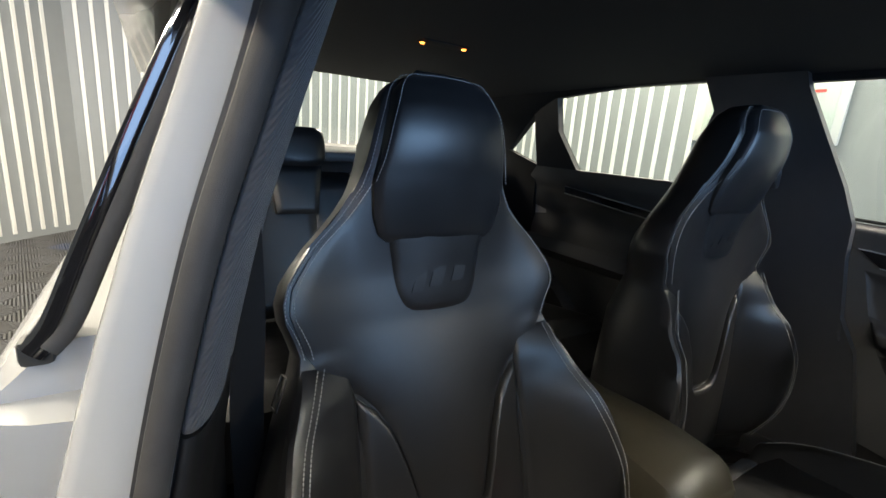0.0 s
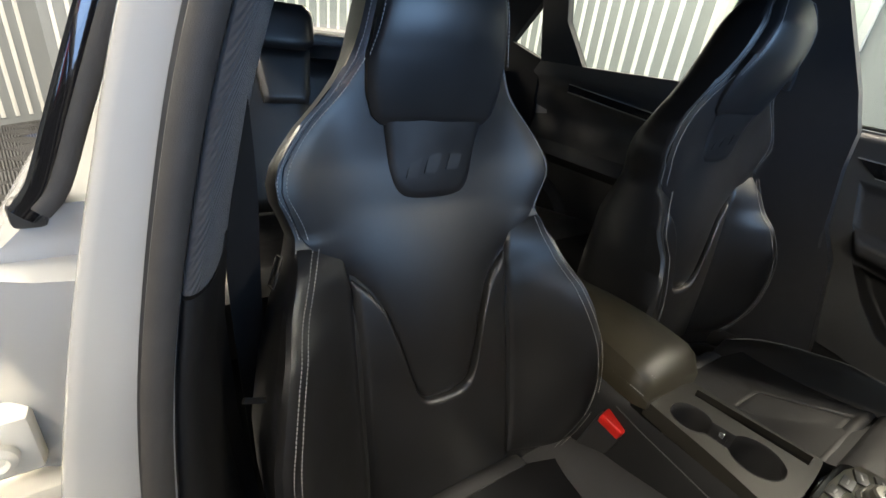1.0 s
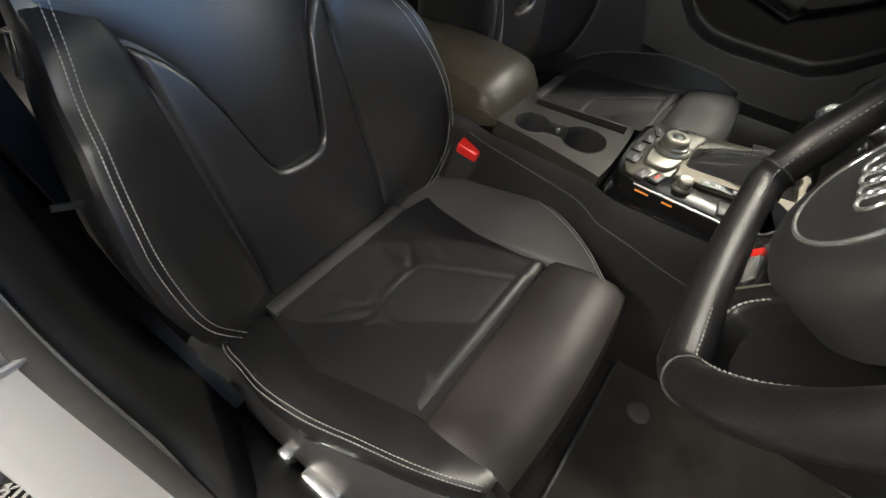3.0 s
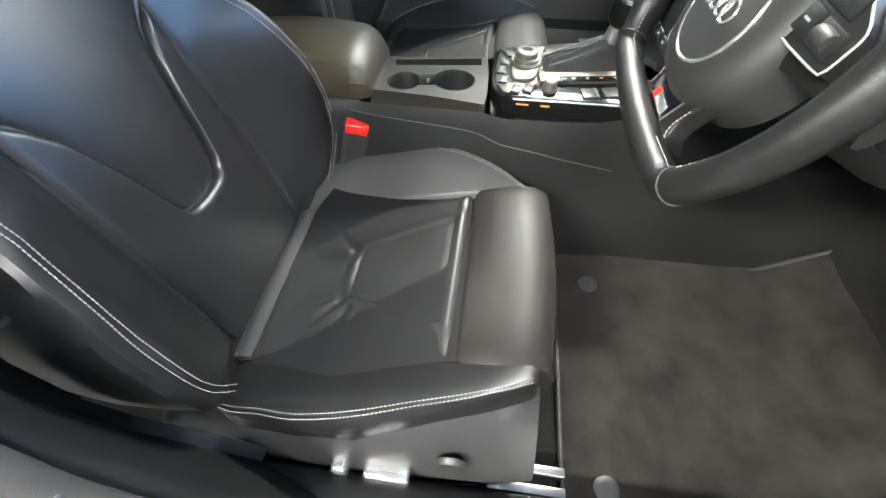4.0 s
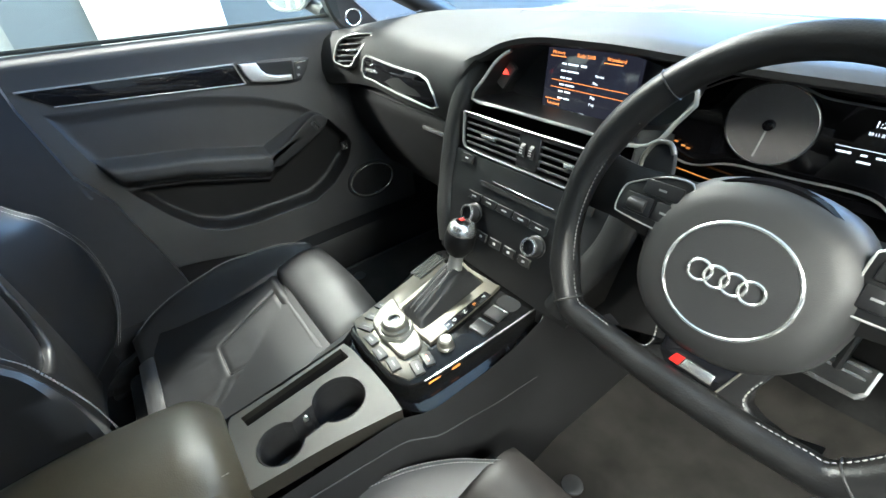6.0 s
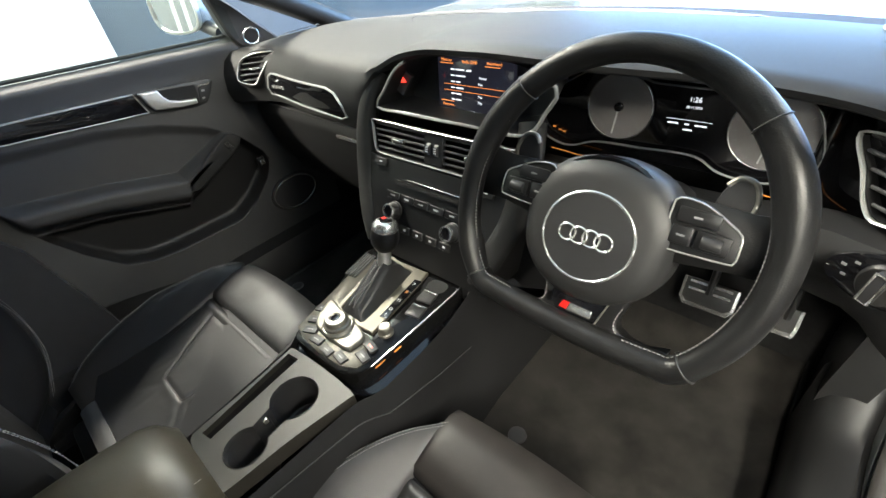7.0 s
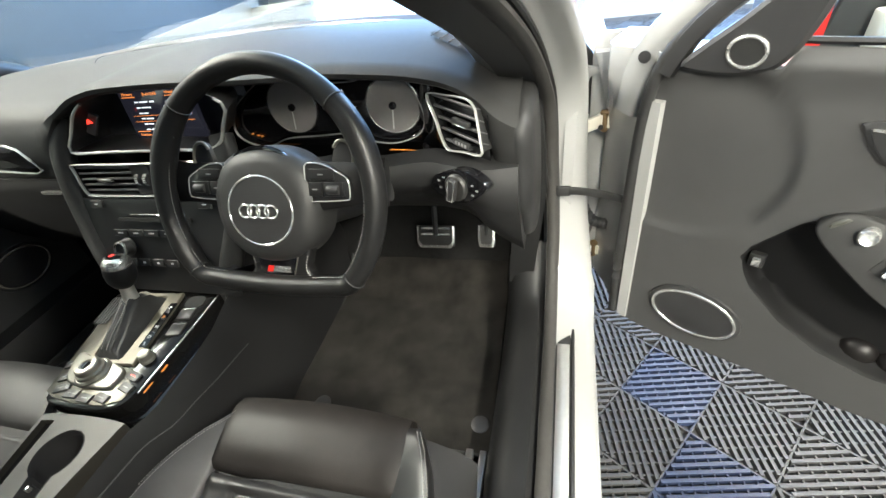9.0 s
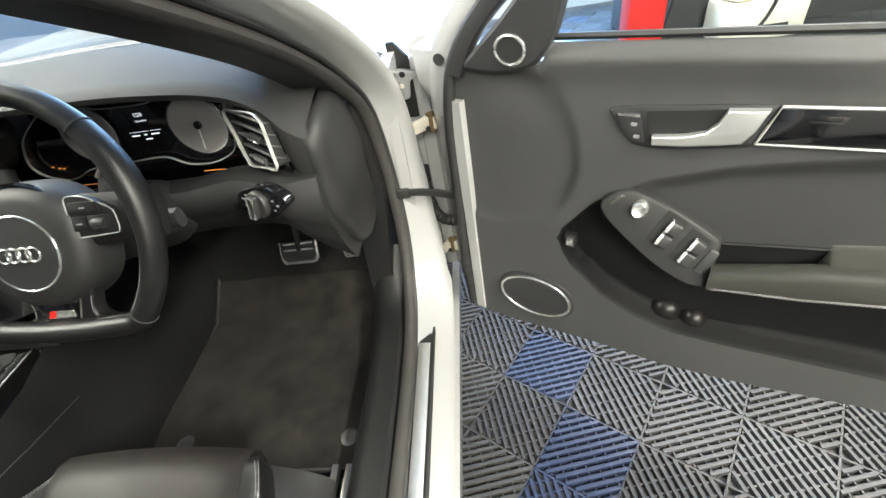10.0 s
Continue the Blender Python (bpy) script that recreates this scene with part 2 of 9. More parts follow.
# Darker, duller than the trim; used inside the driver's pocket and pull hollow.
RECESS_DARK = material("recess_dark", (0.0085, 0.0085, 0.0087), 0.62, spec=0.16, vary=0.1, scale=40, bump=0.2, bump_scale=900)
POCKET_GLOSS = material("pocket_gloss", (0.009, 0.008, 0.0078), 0.36, spec=0.3, vary=0.1, scale=40)
DOOR_SKIN = material("door_soft_trim", (0.050, 0.050, 0.0495), 0.56, vary=0.08, scale=20, bump=0.14, bump_scale=1300, kind="VORONOI", spec=0.45)
CONSOLE_SKIN = material("console_skin", (0.0125, 0.0125, 0.013), 0.46, spec=0.33, vary=0.1, scale=30, bump=0.12, bump_scale=1200, kind="VORONOI")
PLASTIC = material("plastic_black", (0.026, 0.026, 0.0267), 0.44, spec=0.42, vary=0.1, scale=40, bump=0.2, bump_scale=900)
PLASTIC_GREY = material("plastic_grey", (0.045, 0.045, 0.046), 0.46, vary=0.1, scale=40, bump=0.2, bump_scale=900)
PILLAR_SKIN = material("pillar_skin", (0.036, 0.037, 0.040), 0.36, vary=0.1, scale=40, bump=0.12, bump_scale=900, spec=0.55)
VOID = material("dark_void", (0.006, 0.006, 0.006), 0.8)
GLOSS = material("gloss_black", (0.006, 0.006, 0.007), 0.06, coat=0.5, vary=0.2, scale=20)
CHROME = material("satin_chrome", (0.70, 0.70, 0.68), 0.25, 0.88, vary=0.04, scale=80)
ALU = material("brushed_aluminium", (0.66, 0.66, 0.64), 0.34, 0.8, vary=0.06, scale=120, bump=0.05, bump_scale=1500)
WHITE_PAINT = material("white_paint", (0.315, 0.315, 0.31), 0.22, coat=0.55, vary=0.015, scale=12, rough_vary=0.04)
RUBBER = material("rubber_seal", (0.02, 0.02, 0.02), 0.55, vary=0.25, scale=60, bump=0.2, bump_scale=300)
SEAL = material("flock_seal", (0.030, 0.028, 0.026), 0.7, vary=0.2, scale=50, bump=0.3, bump_scale=900)
FABRIC = material("pillar_fabric", (0.046, 0.046, 0.048), 0.9, vary=0.12, scale=200, bump=0.9, bump_scale=85, kind="WAVE", sheen=0.15)
HEADLINER = material("headliner", (0.005, 0.005, 0.0053), 0.95, vary=0.15, scale=80, bump=0.4, bump_scale=1200)
CARPET = material("carpet", (0.0105, 0.0104, 0.0103), 0.95, vary=0.35, scale=90, bump=1.0, bump_scale=900, sheen=0.05, spec=0.1)
MAT_CARPET = material("mat_carpet", (0.0185, 0.0170, 0.0152), 0.95, vary=0.9, scale=16, bump=1.0, bump_scale=1100, sheen=0.08, spec=0.12)
THREAD = material("grey_thread", (0.21, 0.206, 0.198), 0.7, vary=0.2, scale=300)
RED = material("red_plastic", (0.62, 0.02, 0.015), 0.35, vary=0.06, scale=60, bump=0.1, bump_scale=400)
WALL_GREY = material("wall_grey", (0.14, 0.151, 0.155), 0.6, vary=0.05, scale=8, bump=0.15, bump_scale=120)
SLAT_WHITE = material("slat_white", (0.43, 0.43, 0.41), 0.45, vary=0.03, scale=15, piece=0.03)
DARK_WALL = material("wall_slate", (0.048, 0.061, 0.074), 0.6, vary=0.08, scale=8, bump=0.15, bump_scale=120)
CEILING = material("ceiling_white", (0.75, 0.76, 0.76), 0.8, vary=0.03, scale=8)
LAMP_FACE = material("lamp_diffuser", (0.9, 0.9, 0.9), 0.4, emit=(1.0, 0.985, 0.94), emit_power=8.0)
AMBER = material("amber_led", (0.8, 0.25, 0.03), 0.3, emit=(1.0, 0.33, 0.05), emit_power=3.0)
AMBER_DIM = material("amber_text", (0.5, 0.15, 0.03), 0.4, emit=(1.0, 0.30, 0.06), emit_power=0.4)
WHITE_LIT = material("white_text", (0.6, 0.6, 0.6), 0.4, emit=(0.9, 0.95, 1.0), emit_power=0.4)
RED_LIT = material("red_lit", (0.6, 0.02, 0.01), 0.3, emit=(1.0, 0.05, 0.03), emit_power=0.6)
SCREEN = material("screen_dark", (0.010, 0.010, 0.012), 0.12, coat=0.4, emit=(0.02, 0.02, 0.03), emit_power=0.2)
GAUGE = material("gauge_grey", (0.21, 0.20, 0.20), 0.5, metal=0.1, vary=0.05, scale=100)
PRINT = material("grey_print", (0.55, 0.55, 0.55), 0.5)
PRINT_DIM = material("dim_print", (0.22, 0.22, 0.22), 0.5)
SATIN_DARK = material("satin_dark", (0.03, 0.03, 0.031), 0.36, 0.15, vary=0.06, scale=60)
AMBER_LINE = material("amber_line", (0.6, 0.2, 0.03), 0.3, emit=(1.0, 0.36, 0.08), emit_power=0.10)
DARK_STEEL = material("dark_steel", (0.14, 0.135, 0.125), 0.4, 0.8, vary=0.15, scale=120)
BOOT = material("boot_leather", (0.014, 0.014, 0.014), 0.62, vary=0.15, scale=60, bump=0.2, bump_scale=500, kind="VORONOI", wrinkle=0.3)
GATE_METAL = material("gate_aluminium", (0.125, 0.114, 0.090), 0.42, 0.5, vary=0.06, scale=90)
PANEL_BLACK = material("panel_black", (0.007, 0.007, 0.007), 0.16, vary=0.2, scale=20, spec=0.22)
POD_BLACK = material("pod_black", (0.010, 0.010, 0.0105), 0.38, vary=0.1, scale=40, bump=0.1, bump_scale=900)
KEY_BLACK = material("key_black", (0.022, 0.0215, 0.021), 0.42, vary=0.1, scale=60, bump=0.1, bump_scale=900)
KNOB_SILVER = material("knob_silver", (0.24, 0.23, 0.20), 0.34, 0.7, vary=0.05, scale=80)
HUB_SKIN = material("hub_skin", (0.021, 0.021, 0.021), 0.48, vary=0.08, scale=20, bump=0.12, bump_scale=1400, kind="VORONOI")
SILVER = material("silver_trim", (0.52, 0.52, 0.50), 0.26, 0.5, vary=0.05, scale=80)
STEEL = material("steel", (0.42, 0.41, 0.39), 0.35, 1.0, vary=0.1, scale=100)
CREAM = material("cream_plastic", (0.72, 0.68, 0.58), 0.45, vary=0.04, scale=30)
RED_PAINT = material("red_paint", (0.60, 0.03, 0.025), 0.3, coat=0.3, vary=0.06, scale=20)
POSTER = material("poster_print", (0.34, 0.38, 0.34), 0.5, vary=0.1, scale=20)


def glass_material(name, tint, rough=0.0):
    m = bpy.data.materials.new(name)
    m.use_nodes = True
    n, l = m.node_tree.nodes, m.node_tree.links
    n.remove(n["Principled BSDF"])
    clear, shine, mix = n.new("ShaderNodeBsdfTransparent"), n.new("ShaderNodeBsdfGlossy"), n.new("ShaderNodeMixShader")
    face, steep, gain = n.new("ShaderNodeLayerWeight"), n.new("ShaderNodeMath"), n.new("ShaderNodeMath")
    clear.inputs["Color"].default_value = (*tint, 1)
    shine.inputs["Roughness"].default_value = rough
    steep.operation, gain.operation = "POWER", "MULTIPLY_ADD"
    steep.inputs[1].default_value = 5.0
    gain.inputs[1].default_value, gain.inputs[2].default_value = 0.8, 0.05
    l.new(face.outputs["Facing"], steep.inputs[0])
    l.new(steep.outputs[0], gain.inputs[0])
    l.new(gain.outputs[0], mix.inputs[0])
    l.new(clear.outputs[0], mix.inputs[1])
    l.new(shine.outputs[0], mix.inputs[2])
    l.new(mix.outputs[0], n["Material Output"].inputs["Surface"])
    return m


GLASS = glass_material("car_glass", (0.73, 0.81, 0.79))
MIRROR = material("mirror_face", (0.85, 0.86, 0.86), 0.02, 1.0)

# ---- the workshop ----
ground = bmesh.new()
box(ground, (-2.62, -6.6, -0.12), (5.1, 5.12, -0.019))
ground = solo("floor", ground, material("floor_base", (0.055, 0.055, 0.056), 0.8, vary=0.2, scale=10), "dark workshop floor under interlocking ribbed plastic tiles", "floor", kind="structure", smooth=False)


def wall(name, lo, hi, mat, label):
    bm = bmesh.new()
    box(bm, lo, hi)
    return solo(name, bm, mat, label, "wall", kind="structure", smooth=False)


wall_left = wall("wall_left", (-2.62, -5.6, -0.02), (-2.5, 5.12, 3.0), WALL_GREY, "grey panelled workshop wall with white vertical battens")
slate = bmesh.new()
box(slate, (-2.499, -0.25, -0.02), (-2.488, 5.0, 3.0))
solo("wall_cladding", slate, DARK_WALL, "slate grey cladding on the workshop wall beside the car's front", "wall", kind="structure", smooth=False)
wall_rear = wall("wall_rear", (-2.62, -5.72, -0.02), (1.45, -5.6, 3.0), WALL_GREY, "grey workshop wall with white vertical battens behind the car")
front = bmesh.new()
for lo, hi in (((-2.5, 5.0, -0.02), (-1.9, 5.12, 3.0)), ((3.1, 5.0, -0.02), (5.0, 5.12, 3.0)), ((-1.9, 5.0, 2.8), (3.1, 5.12, 3.0))):
    box(front, lo, hi)
wall_front = solo("wall_front", front, DARK_WALL, "dark slate grey workshop wall with a vehicle doorway ahead of the car", "wall", kind="structure", smooth=False)
yard = bmesh.new()
box(yard, (-300, 5.1, -0.2), (300, 400, -0.03))
solo("ground", yard, material("yard_concrete", (0.30, 0.30, 0.29), 0.8, vary=0.15, scale=2, bump=0.2, bump_scale=60), "pale concrete yard outside the vehicle doorway", "yard", kind="structure", smooth=False)
wall_right = wall("wall_right", (5.0, -6.6, -0.02), (5.12, 5.12, 3.0), DARK_WALL, "plain dark grey workshop side wall")
wall_back_right = wall("wall_back_right", (3.0, -6.72, -0.02), (5.12, -6.6, 3.0), WALL_GREY, "plain grey end wall of the workshop")
angled = bmesh.new()
a, b = Vector((1.45, -5.6, 0)), Vector((3.0, -3.75, 0))
side = (b - a).normalized().cross(Vector((0, 0, 1))) * 0.12
loft(angled, [[Vector((p.x, p.y, z)) for p in (a, b, b + side, a + side)] for z in (-0.02, 3.0)])
wall_angled = solo("wall_angled", angled, WALL_GREY, "angled grey workshop partition with white vertical battens", "wall", kind="structure", smooth=False)
end = bmesh.new()
box(end, (3.0, -6.6, -0.02), (3.12, -3.75, 3.0))
solo("wall_return", end, WALL_GREY, "plain grey return of the workshop partition", "wall", kind="structure", smooth=False)
ceil = bmesh.new()
box(ceil, (-2.62, -6.72, 3.0), (5.12, 5.12, 3.1))
solo("ceiling", ceil, CEILING, "plain white workshop ceiling", "ceiling", kind="structure", smooth=False)
# Fixtures for all lamps, the added one at (1.25, -2.5) too.
for lx, ly in LAMPS:
    lamp = thing("ceiling_lamp", (lx, ly, 3.0), "long white LED ceiling lamp placed out of view under the ceiling", "ceiling lamp", "ceiling lamps")
    bm = bmesh.new()
    box(bm, (lx - 0.18, ly - 0.8, 2.96), (lx + 0.18, ly + 0.8, 3.0), 0.008)
    part("housing", bm, CEILING, lamp)
    bm = bmesh.new()
    box(bm, (lx - 0.16, ly - 0.78, 2.945), (lx + 0.16, ly + 0.78, 2.962), 0.004)
    part("diffuser", bm, LAMP_FACE, lamp)

# ---- the car's shell ----
MID = 0.033
LOOP = [(0.80, 0.10, 0.395), (0.80, 0.35, 0.388), (0.80, 0.60, 0.40), (0.80, 0.72, 0.46), (0.80, 0.79, 0.58), (0.795, 0.815, 0.72), (0.79, 0.79, 0.86),
        (0.78, 0.71, 0.95), (0.765, 0.56, 1.05), (0.74, 0.36, 1.15), (0.71, 0.14, 1.245), (0.68, -0.04, 1.285), (0.668, -0.13, 1.265), (0.69, -0.155, 1.18),
        (0.728, -0.16, 1.06), (0.765, -0.155, 0.91), (0.79, -0.132, 0.78), (0.804, -0.088, 0.64), (0.804, -0.015, 0.50), (0.802, 0.045, 0.425)]
loop = curve(LOOP, 120, True)
car_body = thing("car", (0.85, 0.3, 0.0), "white saloon car with black headlining and open doors", "car")


def loop_frames():
    return frames(loop, (1, 0, 0), True)


def loop_sweep(bm, profile_at, index=None, closed=True):
    fr = loop_frames()
    idx = range(len(loop)) if index is None else index
    rings = []
    for i in idx:
        i %= len(loop)
        p, (s, u) = loop[i], fr[i]
        rings.append([p + s * a + u * b for a, b in profile_at(p, i)])
    return loft(bm, rings, True, not closed, closed)


def flange_width(p):
    if p.z < 0.47:
        return 0.10
    if p.y > 0.3:
        return interp(p.z, (0.47, 0.6, 0.95, 1.2), (0.095, 0.078, 0.07, 0.05))
    return interp(p.z, (0.47, 0.62, 0.8, 1.0, 1.28), (0.10, 0.086, 0.070, 0.056, 0.045))


def flange(p, i):
    w = flange_width(p)
    k = 1.0 - 0.36 * (p.y > 0.3) * min(1.0, max(0.0, (p.z - 0.42) / 0.08))
    return [(0.006, -0.012), (0.010, 0.006), (0.014, 0.3 * w), (0.022, 0.8 * w), (0.029, 0.95 * w), (0.038, w), (0.02 + 0.04 * k, 0.93 * w), (0.08 * k, 0.7 * w), (0.08 * k, -0.02)]


bm = bmesh.new()
loop_sweep(bm, flange)
part("door_frame", bm, WHITE_PAINT, car_body, "white painted door opening of the car")
bm = bmesh.new()
loop_sweep(bm, lambda p, i: [(a - 0.004, b + 0.002) for a, b in ring2(0.010, 0.013, 10)])
part("door_seal", bm, SEAL, car_body, "dark rubber door seal round the opening")
bm = bmesh.new()
loop_sweep(bm, lambda p, i: [(a + 0.009, b + 0.013) for a, b in ring2(0.0035, 0.0045, 6)])
part("seal_lip", bm, RUBBER, car_body)


def loop_index(test):
    return [i for i, p in enumerate(loop) if test(p)]


def run(idx):
    """Sorted into one unbroken stretch of the loop."""
    n = len(loop)
    for k, i in enumerate(idx):
        if (i - 1) % n not in idx:
            return [(i + j) % n for j in range(len(idx))]
    return idx


def b_trim(bm, zs, lo, hi, depth, flare=0.0):
    """The pillar's inner trim between two heights."""
    rings = []
    for k in range(15):
        z = hi + (lo - hi) * k / 14
        x = interp(z, zs[0], zs[1])
        y = interp(z, (0.38, 0.5, 0.64, 0.78, 0.91, 1.06, 1.18, 1.3), (0.10, -0.04, -0.105, -0.145, -0.16, -0.165, -0.16, -0.14))
        f = 1 + flare * max(0, 0.8 - z) / 0.4
        w = 0.048 * f
        ring = []
        for a in range(14):
            t = math.pi * a / 13
            ring.append(Vector((x - 0.012 - w * (1 - math.cos(t)) / 2 * 1.0, y + 0.012 * max(0.0, math.sin(t)) ** 0.6 - 0.10 * ((1 - math.cos(t)) / 2) ** 2 * f, z)))
        ring += [Vector((x - 0.03 - w, y - depth, z)), Vector((x - 0.0, y - depth, z))]
        rings.append(ring)
    return loft(bm, rings)


SEAL_X = ((0.38, 0.50, 0.64, 0.78, 0.91, 1.06, 1.18, 1.30), (0.803, 0.805, 0.805, 0.79, 0.765, 0.728, 0.69, 0.655))
bm = bmesh.new()
b_trim(bm, SEAL_X, 0.898, 1.33, 0.16)
part("pillar_trim", bm, FABRIC, car_body, "grey ribbed fabric trim of the middle pillar")
bm = bmesh.new()
b_trim(bm, SEAL_X, 0.34, 0.894, 0.16, 0.7)
part("lower_pillar_trim", bm, TRIM_BLACK, car_body, "black plastic lower trim of the middle pillar")

bm = bmesh.new()
front = run(loop_index(lambda p: p.y > -0.02 and p.z > 0.90))
loop_sweep(bm, lambda p, i: [(-0.008, 0.004), (-0.012, -0.02), (-0.012, -0.06), (0.02, -0.10), (0.05, -0.10), (0.06, -0.02), (0.02, 0.0)], front, False)
part("front_pillar_trim", bm, PLASTIC, car_body, "dark fabric trim along the windscreen pillar")

bm = bmesh.new()
rings = []
for k in range(24):
    y = -0.12 + 0.93 * k / 23
    h = interp(y, (-0.12, 0.55, 0.72, 0.81), (0.40, 0.39, 0.42, 0.52))
    rings.append([Vector((x, y, z)) for x, z in ((0.69, 0.25), (0.695, h - 0.05), (0.715, h - 0.012), (0.74, h), (0.775, h + 0.002), (0.79, h - 0.012), (0.79, 0.25))])
loft(bm, rings)
part("sill_trim", bm, TRIM_BLACK, car_body, "black plastic inner sill trim")
bm = bmesh.new()
SILL_Y = np.linspace(0.02, 0.655, 14)


def sill_top(y):
    return interp(y, (0.0, 0.30, 0.60, 0.66), (0.3775, 0.3775, 0.389, 0.393))


loft(bm, [[Vector((x, y, sill_top(y) + d)) for x, d in ((0.814, -0.035), (0.814, -0.006), (0.818, 0.0), (0.847, 0.0), (0.851, -0.006), (0.851, -0.035))] for y in SILL_Y])
plate_base = part("sill_plate_base", bm, RUBBER, car_body)
bm = bmesh.new()
loft(bm, [[Vector((x, y, sill_top(y) + d)) for x, d in ((0.819, -0.006), (0.820, 0.0015), (0.822, 0.0028), (0.844, 0.0028), (0.846, 0.0015), (0.847, -0.006))] for y in SILL_Y[1:-1]])
part("sill_plate", bm, ALU, plate_base, "brushed aluminium sill plate")
bm = bmesh.new()
tube(bm, [(0.853, y, sill_top(y) - 0.001) for y in (0.0, 0.15, 0.3, 0.45, 0.6, 0.655)], 0.004, 6)
part("sill_lip", bm, RUBBER, car_body)

# outer skin below and behind the opening
bm = bmesh.new()
sheet(bm, lambda u, v: (0.905 - 0.02 * (1 - v) ** 2, -0.25 + 1.2 * u, 0.16 + 0.17 * v), 10, 6, 0.02, (-1, 0, 0))
part("sill_panel", bm, WHITE_PAINT, car_body)
bm = bmesh.new()
sheet(bm, lambda u, v: (0.875 + 0.08 * v * (1 - v) * 2 + 0.03 * (1 - u), 0.90 + 1.42 * u, 0.42 + 0.50 * v), 14, 10, 0.03, (-1, 0, 0))
part("front_wing", bm, WHITE_PAINT, car_body, "white front wing")
bm = bmesh.new()
sheet(bm, lambda u, v: (2 * MID - (0.875 + 0.08 * v * (1 - v) * 2 + 0.03 * (1 - u)), 0.80 + 1.52 * u, 0.42 + 0.50 * v), 14, 10, 0.03, (1, 0, 0))
part("front_wing", bm, WHITE_PAINT, car_body)
bm = bmesh.new()
sheet(bm, lambda u, v: (MID + (u - 0.5) * 1.74, 2.26 + 0.14 * (1 - (2 * u - 1) ** 2) + 0.03 * math.sin(math.pi * v), 0.22 + 0.665 * v), 18, 8, 0.03, (0, -1, 0))
part("front_bumper", bm, WHITE_PAINT, car_body, "plain white nose of the car")
bm = bmesh.new()
sheet(bm, lambda u, v: (MID + (u - 0.5) * 1.72, 1.10 + 1.25 * v - 0.18 * (2 * u - 1) ** 2 * (1 - 0.5 * v), 0.985 - 0.10 * v - 0.09 * (2 * u - 1) ** 4), 24, 14, 0.02, (0, 0, -1))
part("bonnet", bm, WHITE_PAINT, car_body, "white bonnet")
bm = bmesh.new()
sheet(bm, lambda u, v: (0.812 + 0.012 * v, 0.82 + 0.10 * u, 0.36 + 0.57 * v), 6, 12, 0.022, (1, 0, 0))
part("hinge_panel", bm, WHITE_PAINT, car_body, "white outer face of the windscreen pillar")
bm = bmesh.new()
box(bm, (0.872, 0.925, 0.34), (0.955, 0.940, 0.95), 0.004)
box(bm, (0.830, 0.930, 0.34), (0.8718, 0.940, 0.785), 0.003)
part("wing_return", bm, WHITE_PAINT, car_body, "white inner edge of the front wing")

# windscreen pillars, glass and roof
def windscreen(u, v):
    x = MID + (u - 0.5) * (1.44 - 0.30 * v)
    y = 1.17 - 0.20 * (2 * u - 1) ** 2 - 0.98 * v
    z = 0.985 + 0.385 * v
    return (x, y, z + 0.02 * math.sin(math.pi * v))


bm = bmesh.new()
sheet(bm, windscreen, 18, 12)
pane = part("windscreen", bm, GLASS, car_body, "clear windscreen")
pane.visible_shadow = False
bm = bmesh.new()
sheet(bm, lambda u, v: Vector(windscreen(u, 0.0)) + Vector((0, 0.01 - 0.07 * v, -0.002 - 0.012 * v)), 24, 3, 0.01, (0, 0, -1))
part("cowl", bm, RUBBER, car_body)


def roof(u, v):
    x = MID + (u - 0.5) * 1.26
    x = x if u < 0.92 else x + 0.06 * min(1.0, (u - 0.92) / 0.08)
    y = 0.22 - 1.86 * v
    arch = 1 - abs(2 * u - 1) ** 3
    return (x, y, 1.385 + 0.022 * arch - 0.015 * (2 * v - 1) ** 2 - 0.075 * min(1.0, max(0.0, (u - 0.92) / 0.08)) ** 2)


bm = bmesh.new()
sheet(bm, roof, 24, 20, 0.04, (0, 0, 1))
part("headlining", bm, HEADLINER, car_body, "black fabric headlining")
bm = bmesh.new()
sheet(bm, lambda u, v: Vector(roof(u * 1.12 - 0.06, v)) + Vector((0, 0, 0.045 - 0.03 * abs(2 * u - 1) ** 4)), 24, 20, 0.01, (0, 0, 1))
part("roof", bm, WHITE_PAINT, car_body)


def side_x(z):
    return 2 * MID - 0.785 + max(0.0, z - 1.0) * 0.36


def side_plate(bm, outline, thick=0.03, lift=0.0):
    ring = [Vector((side_x(z) + lift, y, z)) for y, z in outline]
    back = [p + Vector((-thick, 0, 0)) for p in ring]
    tmp = bmesh.new()
    loft(tmp, [ring, back])
    return merge(bm, tmp)


